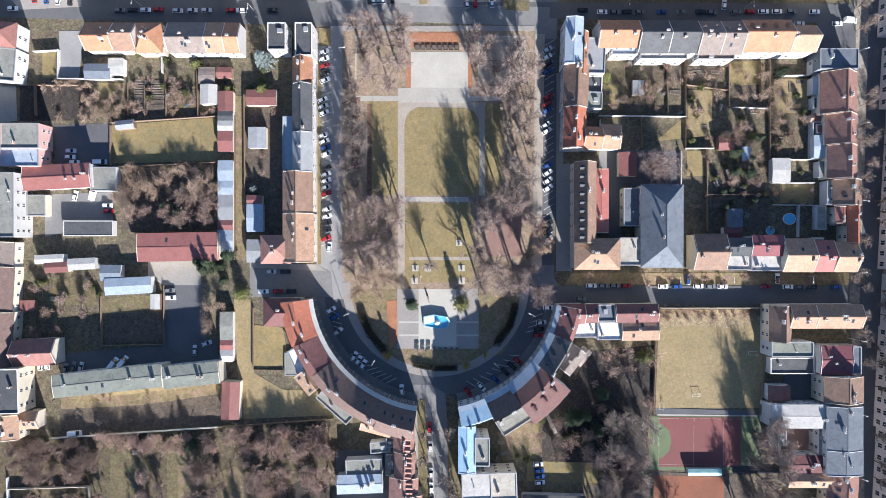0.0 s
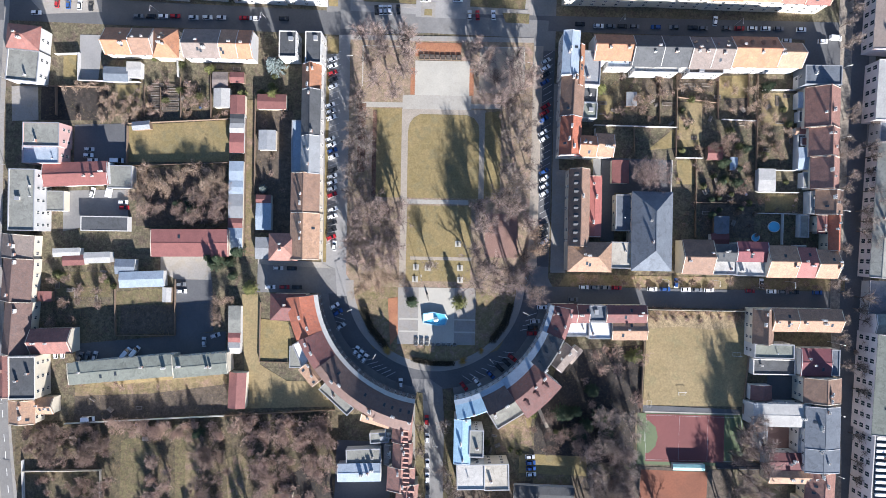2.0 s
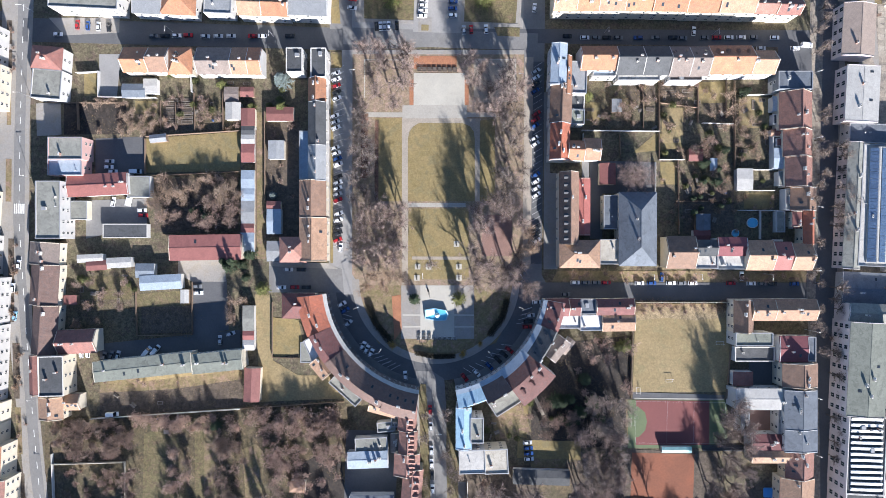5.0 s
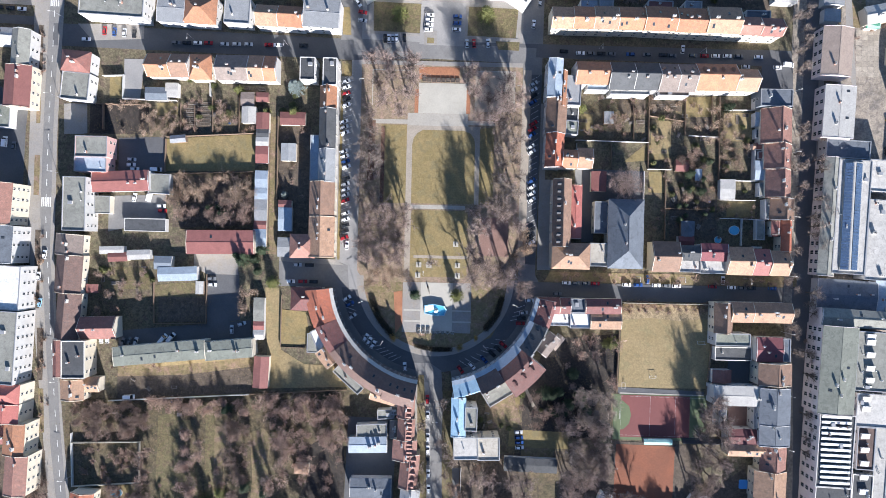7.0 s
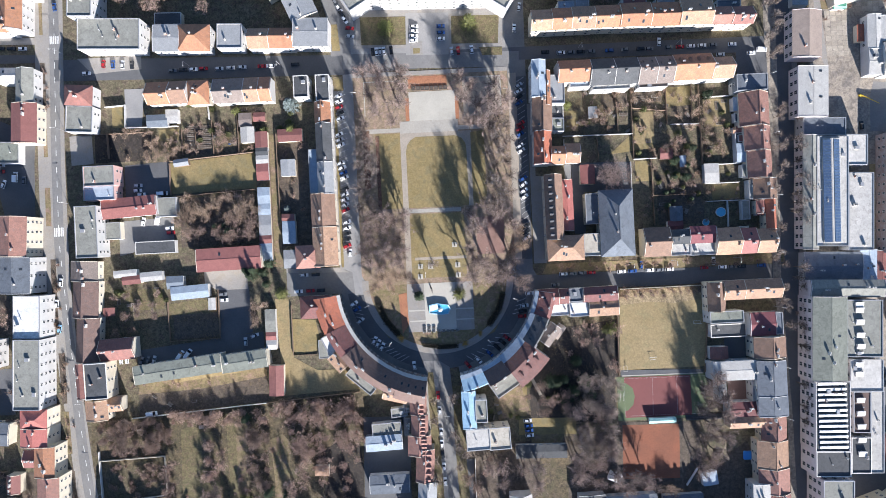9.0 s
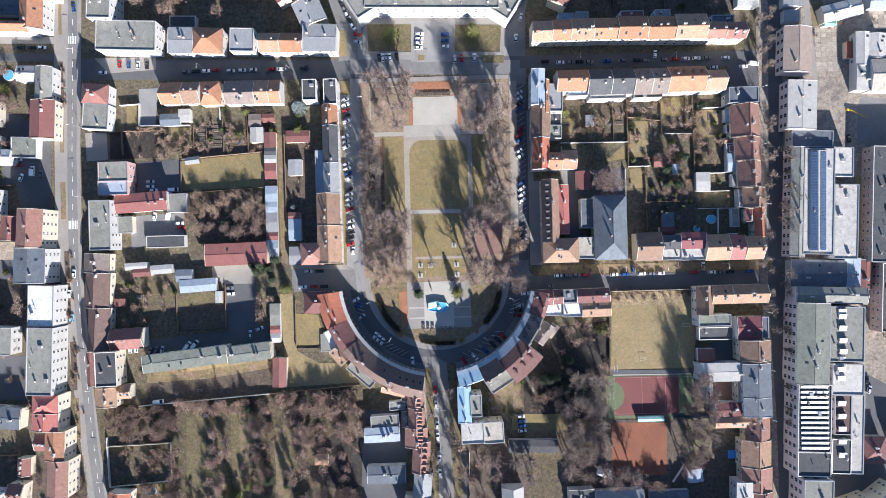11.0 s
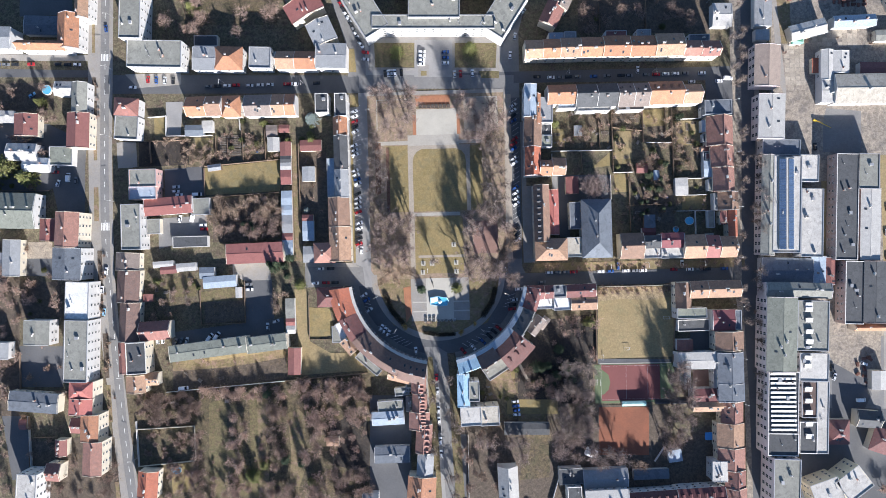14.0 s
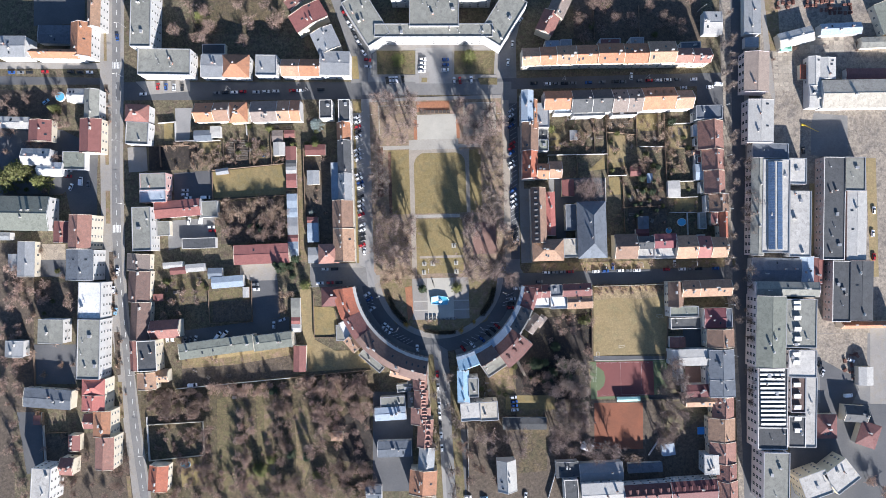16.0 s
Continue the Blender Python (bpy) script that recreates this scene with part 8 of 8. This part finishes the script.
for spot in ((-11.3, -9.8), (-6.2, -9.8), (-11.6, -15.0), (7.9, -9.6), (8.0, -14.8), (6.7, 0.9)):
    plinth(*spot)


def plaza_bench(x, y, turn=0):
    top = thing("plaza_bench", pose(x, y, 0.17, 0, 0, turn), "dark slatted bench on white frame", "bench", "benches on the plaza")
    bm = bmesh.new()
    box(bm, -0.8, -0.75, 0, 0.8, 0.75, 0.3)
    part("frame", bm, WHITE_STONE, top)
    for i in range(4):
        bm = bmesh.new()
        box(bm, -0.75, -0.68 + i * 0.36, 0.3, 0.75, -0.42 + i * 0.36, 0.42)
        part("slat", bm, BRONZE, top)


for i in range(3):
    for k in range(2 if i < 3 else 1):
        plaza_bench(-10.4 + i * 2.4, -41.2 - k * 1.9)
for i in range(5):
    plaza_bench(-3.2 + i * 2.4, -43.0)


def stage_crate(x, y):
    top = thing("stage_seat", pose(x, y, 0.16), "dark brown box seat beside the stage", "seat", "seats by the stage")
    bm = bmesh.new()
    box(bm, -0.85, -0.9, -0.1, 0.85, 0.9, 0.5)
    part("body", bm, BARK, top)
    bm = bmesh.new()
    band(bm, 0.95, 1.0, 0.14, 0.5, 0.6)
    part("edge", bm, BRONZE, top)


for i in range(8):
    stage_crate(-11.3 + i * 2.34, 81.8)

# a long dark sculpture lying on the plaza
statue = thing("sculpture", pose(-6.0, -22.0, 0.17, 0, 0, 105), "slender dark bronze sculpture on pale paving", "sculpture")
bm = bmesh.new()
swept(bm, [[(x, -w, 0), (x, -w * 0.6, h), (x, w * 0.6, h), (x, w, 0)] for x, w, h in ((-2.4, 0.12, 0.3), (-1.0, 0.3, 0.9), (0.6, 0.42, 1.4), (1.6, 0.3, 1.0), (2.5, 0.1, 0.5))])
part("figure", bm, BRONZE, statue)

# leafy strips added where only shadow lies on the ring lawn
hedge([(-33.6, -28.2), (-30.0, -37.1), (-23.5, -44.6)], 2.8, 1.5)
hedge([(30.5, -24.8), (28.2, -33.0), (22.6, -40.9)], 2.8, 1.5)
hedge([(-11.5, -50.0), (-2.5, -51.4), (6.0, -51.2)], 2.0, 1.2)


# ---- road paint ----
def stripe(name, x, y, length, wide, turn, top=0.098):
    bm = bmesh.new()
    box(bm, -length / 2, -wide / 2, -0.1, length / 2, wide / 2, 0, 0)
    ob = part(name, bm, GROUND["paint"])
    ob.matrix_world = pose(x, y, top, 0, 0, turn)
    return tagged(ob, kind="structure")


for i in range(7):
    stripe("crossing_stripe", -197.4 + i * 0.9, 114.4, 4.0, 0.5, 89, 0.11)
for i in range(6):
    stripe("crossing_stripe", -199.0 + i * 0.85, 15.4, 4.6, 0.5, 89, 0.11)
dashes = ((-194.4, 157.6), (-196.8, 51.3), (-197.0, 10.3), (-193.6, -37.6), (-189.6, -85.5), (-183.3, -146.9))
for (ax, ay), (bx, by) in zip(dashes, dashes[1:]):
    run = math.hypot(bx - ax, by - ay)
    for i in range(int(run / 7.5)):
        s = (i + 0.5) * 7.5 / run
        stripe("lane_dash", ax + (bx - ax) * s, ay + (by - ay) * s, 3.2, 0.22, math.degrees(math.atan2(by - ay, bx - ax)), 0.11)
# parking bays round the ring and along both sides of the park
for a in (*range(196, 208, 3), *range(222, 247, 3), *range(290, 322, 4), *range(334, 346, 3)):
    r = 44.6
    stripe("bay_line", -2.8 + r * math.cos(radians(a)), -16 + r * math.sin(radians(a)), 4.8, 0.14, a + (38 if a > 270 else -38), 0.11)
for i in range(30):
    stripe("bay_line", -48.6, 82.5 - i * 2.85, 4.6, 0.12, 22, 0.11)
for i in range(30):
    stripe("bay_line", 43.8, 84.5 - i * 2.85, 4.6, 0.12, 32, 0.11)
# lines of the ball courts
for x, y, n, turn in ((111.7, -71.6, 42.0, 0), (111.7, -90.9, 42.0, 0), (91.0, -81.3, 19.3, 90), (132.6, -81.3, 19.3, 90), (105.5, -81.3, 19.3, 90), (118.0, -81.3, 19.3, 90)):
    stripe("court_line", x, y, n, 0.04, turn, 0.19)


# ---- the sports ground ----
def goal(x, y, turn, wide=5.0):
    top = thing("football_goal", pose(x, y, 0.1, 0, 0, turn), "small white tubular football goal on grass", "goal", "football goals")
    for name, x0, y0, z0, x1, y1, z1 in (("post", -0.06, -wide / 2, 0, 0.06, -wide / 2 + 0.12, 1.1), ("post", -0.06, wide / 2 - 0.12, 0, 0.06, wide / 2, 1.1), ("crossbar", -0.06, -wide / 2, 1.1, 0.06, wide / 2, 1.2), ("ground_bar", 1.3, -wide / 2, -0.05, 1.4, wide / 2, 0.05),
                                         ("ground_rail", 0.0, -wide / 2, -0.05, 1.35, -wide / 2 + 0.1, 0.05), ("ground_rail", 0.0, wide / 2 - 0.1, -0.05, 1.35, wide / 2, 0.05)):
        bm = bmesh.new()
        box(bm, x0, y0, z0, x1, y1, z1)
        part(name, bm, FRAME, top)


goal(90.2, -80.9, 180, 3.6)
goal(129.7, -44.6, 90, 3.6)
goal(106.3, -61.0, -88, 3.2)
goal(92.5, -66.5, 180, 3.0)
grandstand = thing("bench_stand", pose(132.0, -92.6, 0.1), "dark tiered spectator benches beside the court", "grandstand")
for i in range(4):
    bm = bmesh.new()
    box(bm, -10.0, -1.4 + i * 0.7, -0.1, 9.0, -0.9 + i * 0.7, 0.3 + 0.25 * (3 - i))
    part("tier", bm, DARK, grandstand)


# ---- pools, tarpaulins, panels ----
def pool(x, y, rx, ry, high=0.5):
    top = thing("garden_pool", pose(x, y, 0), "round light blue garden pool with white rim", "pool")
    bm = bmesh.new()
    bmesh.ops.create_cone(bm, cap_ends=True, segments=20, radius1=1, radius2=1, depth=high, matrix=Matrix.Translation((0, 0, high / 2 - 0.05)) @ Matrix.Diagonal((rx, ry, 1, 1)))
    part("wall", bm, FRAME, top)
    bm = bmesh.new()
    bmesh.ops.create_cone(bm, cap_ends=True, segments=20, radius1=0.9, radius2=0.9, depth=0.06, matrix=Matrix.Translation((0, 0, high - 0.02)) @ Matrix.Diagonal((rx, ry, 1, 1)))
    part("water", bm, WATER, top)


pool(144.1, 12.1, 2.7, 2.4)
pool(-157.6, -127.6, 3.2, 2.4)
pool(-229.3, 95.9, 2.9, 2.9, 1.1)
pool(136.2, 7.2, 1.8, 1.8)
tarp = thing("blue_tarpaulin", pose(152.7, -113.3, 0.05), "bright blue tarpaulin over a stack in the yard", "tarpaulin")
bm = bmesh.new()
box(bm, -2.1, -2.2, -0.2, 2.1, 2.2, 0.9)
bmesh.ops.bevel(bm, geom=bm.edges[:], offset=0.3, segments=2, affect="EDGES")
part("sheet", bm, glossy("blue_tarpaulin_sheet", (0.06, 0.27, 0.62), 0.5), tarp)
tent = thing("white_marquee", pose(84.0, -121.4, 0.0, 0, 0, -25), "small white pointed marquee among trees", "tent")
bm = bmesh.new()
box(bm, -3.2, -2.2, -0.1, 3.2, 2.2, 2.2)
part("wall", bm, WHITE_STONE, tent)
bm = bmesh.new()
bmesh.ops.create_cone(bm, cap_ends=True, segments=4, radius1=4.6, radius2=0.1, depth=2.0, matrix=Matrix.Translation((0, 0, 3.2)) @ Matrix.Diagonal((1, 0.72, 1, 1)) @ Matrix.Rotation(math.pi / 4, 4, "Z"))
part("canopy", bm, WHITE_STONE, tent)

SOLAR = sheet("solar_cells", (0.085, 0.135, 0.225), 0.3, 0.0, 6.0)
array = thing("solar_array", pose(195.8, 20.3, 9.0, 0, 0, -1.2), "long blue glazed roof with solar panels", "solar panels")
bm = bmesh.new()
swept(bm, [[(-4.6, s * 26.0, -0.6), (-4.6, s * 26.0, 0.2), (-0.6, s * 26.0, 1.5), (4.6, s * 26.0, 0.2), (4.6, s * 26.0, -0.6)] for s in (-1, 1)])
part("base", bm, ROOF["white"], array, "white metal base")
for side in (-1, 1):
    for i in range(34):
        bm = bmesh.new()
        box(bm, -1.75, -0.68, 0, 1.75, 0.68, 0.06)
        ob = part("panel", bm, SOLAR, array)
        ob.matrix_local = pose(side * 2.4 - 0.4, -25.0 + i * 1.5, 1.0, 0, side * 15.5, 0)
for i in range(13):
    roof_light = thing("roof_light", pose(189.3, -75.2 - i * 2.6, 12.6, 0, 0, -1.2), "white sawtooth roof light on dark flat roof", "roof light", "roof lights of the works")
    bm = bmesh.new()
    swept(bm, [[(s * 7.0, -0.75, -0.1), (s * 7.0, -0.75, 0.35), (s * 7.0, 0.55, 0.9), (s * 7.0, 0.65, -0.1)] for s in (-1, 1)])
    part("sheet", bm, ROOF["snow"], roof_light)
jib = thing("yellow_crane", pose(218.0, 68.9, 0.1, 0, 0, -29), "yellow mobile crane jib in the works yard", "crane")
bm = bmesh.new()
box(bm, -1.0, -0.55, -0.1, 1.0, 0.55, 1.2)
bmesh.ops.bevel(bm, geom=bm.edges[:], offset=0.2, segments=1, affect="EDGES")
YELLOW = glossy("yellow_machine_paint", (0.62, 0.42, 0.03), 0.4)
part("body", bm, YELLOW, jib)
bm = bmesh.new()
swept(bm, [[(x, -w, z), (x, -w, z + 0.4), (x, w, z + 0.4), (x, w, z)] for x, w, z in ((0, 0.2, 1.1), (5, 0.17, 1.5), (9.5, 0.1, 1.8))])
part("boom", bm, YELLOW, jib)


# ---- stacks in the works yard ----
RUSTY = surface("rusty_steel", (0.20, 0.085, 0.06), (0.13, 0.065, 0.05), 0.9, 4.0, 0.8, 0.4, vary=0.35)


def stack(x, y, turn, w, d, h):
    """A stack of crates or girders on bearers."""
    top = thing("steel_stack", pose(x, y, 0.05, 0, 0, turn), "rusty stack of steel stock in the yard", "stack", "stacks in the works yard")
    for i in range(3):
        bm = bmesh.new()
        box(bm, -w / 2, -d / 2 + i * d / 3, -0.1 + 0.0 * i, w / 2, -d / 2 + (i + 0.72) * d / 3, h)
        part("bundle", bm, RUSTY, top)


yard = random.Random(41)
for x0, y0, nx, ny in ((205.0, 140.0, 4, 5), (222.0, 138.0, 6, 4), (236.0, 136.0, 5, 3)):
    for i in range(nx):
        for k in range(ny):
            if yard.random() < 0.8:
                stack(x0 + i * 3.0 + yard.uniform(-0.4, 0.4), y0 + k * 2.6 + yard.uniform(-0.3, 0.3), yard.choice((0, 0, 90)) + yard.uniform(-4, 4), 2.2, 1.5, yard.uniform(0.5, 1.4))
for i in range(9):
    stack(241 + yard.uniform(-7, 7), -76 + yard.uniform(-9, 9), yard.uniform(0, 180), 2.4, 1.6, yard.uniform(0.4, 1.2))


# ---- garden clutter ----
PLANK = surface("grey_planks", (0.27, 0.24, 0.21), (0.19, 0.165, 0.14), 1.0, 5.0, 0.9, 0.35, vary=0.3)
BARREL = glossy("blue_barrel_plastic", (0.03, 0.07, 0.17), 0.5)


def raised_bed(x, y, turn, w, d):
    top = thing("raised_bed", pose(x, y, 0, 0, 0, turn), "low plank-edged vegetable bed with dark soil", "garden bed", "vegetable beds")
    bm = bmesh.new()
    band(bm, w / 2, d / 2, 0.12, -0.1, 0.35)
    part("frame", bm, PLANK, top)
    bm = bmesh.new()
    box(bm, -w / 2 + 0.12, -d / 2 + 0.12, -0.1, w / 2 - 0.12, d / 2 - 0.12, 0.27)
    part("soil", bm, GROUND["tilled"], top)


def wood_pile(x, y, turn, n):
    top = thing("wood_pile", pose(x, y, 0, 0, 0, turn), "stack of weathered boards and logs in a garden", "wood pile", "wood piles")
    for i in range(n):
        bm = bmesh.new()
        box(bm, -1.3 + 0.1 * (i % 3), -0.9 + i * 0.3, -0.05, 1.2 + 0.1 * (i % 2), -0.66 + i * 0.3, 0.35 + 0.2 * ((i * 7) % 3))
        part("board", bm, PLANK, top)


def water_barrel(x, y):
    top = thing("water_barrel", pose(x, y, 0), "blue plastic rain barrel beside a garden bed", "barrel", "rain barrels")
    bm = bmesh.new()
    bmesh.ops.create_cone(bm, cap_ends=True, segments=12, radius1=0.42, radius2=0.46, depth=1.1, matrix=Matrix.Translation((0, 0, 0.5)))
    part("drum", bm, BARREL, top)


bits = random.Random(9)
for x0, y0, x1, y1, n in ((66.0, 56.0, 99.0, 77.0, 9), (102.0, 48.0, 134.0, 76.0, 11), (137.0, 42.0, 155.0, 70.0, 7), (113.0, 12.0, 134.0, 36.0, 9), (-132.0, 57.0, -100.0, 68.0, 6), (-168.0, -28.0, -146.0, -14.0, 6), (-100.0, 60.0, -88.0, 82.0, 4), (-164.0, -88.0, -100.0, -70.0, 8), (20.0, -92.0, 34.0, -76.0, 3)):
    for i in range(n):
        x, y, kind = bits.uniform(x0, x1), bits.uniform(y0, y1), bits.random()
        if kind < 0.5:
            raised_bed(x, y, bits.choice((0, 90)) + bits.uniform(-3, 3), bits.uniform(2.2, 4.5), bits.uniform(1.1, 1.6))
        elif kind < 0.94:
            wood_pile(x, y, bits.uniform(0, 180), bits.randrange(3, 7))
        else:
            water_barrel(x, y)
# regular rows of beds in the allotment
for i in range(2):
    for k in range(6):
        raised_bed(-126.0 + i * 6.9, 56.5 + k * 2.0, 1, 5.2, 1.3)


# ---- white lanterns on the works roofs ----
def lantern(x, y, z):
    top = thing("roof_lantern", pose(x, y, z, 0, 0, -1.2), "white boxed roof lantern with sloping lid", "roof lantern", "lanterns on the works roofs")
    bm = bmesh.new()
    swept(bm, [[(s * 2.0, -1.3, -0.1), (s * 2.0, -1.3, 0.7), (s * 2.0, 1.3, 1.3), (s * 2.0, 1.3, -0.1)] for s in (-1, 1)])
    part("hood", bm, WALL["white"], top)
    bm = bmesh.new()
    box(bm, -1.7, -1.35, 0.1, 1.7, -1.28, 0.6)
    part("pane", bm, PANE, top)


for y in (-37.0, -39.7, -45.6, -52.1, -57.7):
    lantern(205.7, y, 10.55)
for y in (-61.7, -67.0, -71.6, -84.7, -91.3, -97.8, -104.4, -111.3):
    lantern(205.1, y, 9.55)
net = thing("green_scaffold_net", pose(-201.5, -56.0, 0, 0, 0, -1), "dark green netting hung on a white facade", "netting")
bm = bmesh.new()
box(bm, 0.0, -4.6, 0.5, 0.15, 4.6, 12.4)
part("net", bm, WALL["green"], net)

# ---- concrete slabs of the works yard, laid singly ----
slab_bm = bmesh.new()
box(slab_bm, -1.42, -1.24, -0.1, 1.42, 1.24, 0.0)
bmesh.ops.bevel(slab_bm, geom=[e for e in slab_bm.edges if all(v.co.z > -0.01 for v in e.verts)], offset=0.05, segments=1, affect="EDGES")
SLAB_MESH = bpy.data.meshes.new("concrete_slab")
slab_bm.to_mesh(SLAB_MESH)
slab_bm.free()
SLAB_MESH.materials.append(surface("yard_slab", (0.37, 0.325, 0.26), (0.29, 0.255, 0.21), 0.4, 2.0, 0.95, 0.4, vary=0.16, mottle=0.12))
slab_bed = bpy.data.objects["works_slabs"]
laying = random.Random(23)
for i in range(4):
    for k in range(9):
        shared("concrete_slab", SLAB_MESH, slab_bed, pose(202.6 + i * 2.95 + 0.08 * k, 112.0 - k * 2.6, 0.105 + laying.uniform(-0.015, 0.015), laying.uniform(-0.4, 0.4), laying.uniform(-0.4, 0.4), -2 + laying.uniform(-1.5, 1.5)))
slab_bed = bpy.data.objects["works_slabs_north"]
for i in range(9):
    for k in range(4):
        if (i + k) % 7:
            shared("concrete_slab", SLAB_MESH, slab_bed, pose(219.0 + i * 2.95, 121.6 - k * 2.6 - 0.12 * i, 0.108 + laying.uniform(-0.015, 0.015), 0, 0, -2 + laying.uniform(-2, 2)))
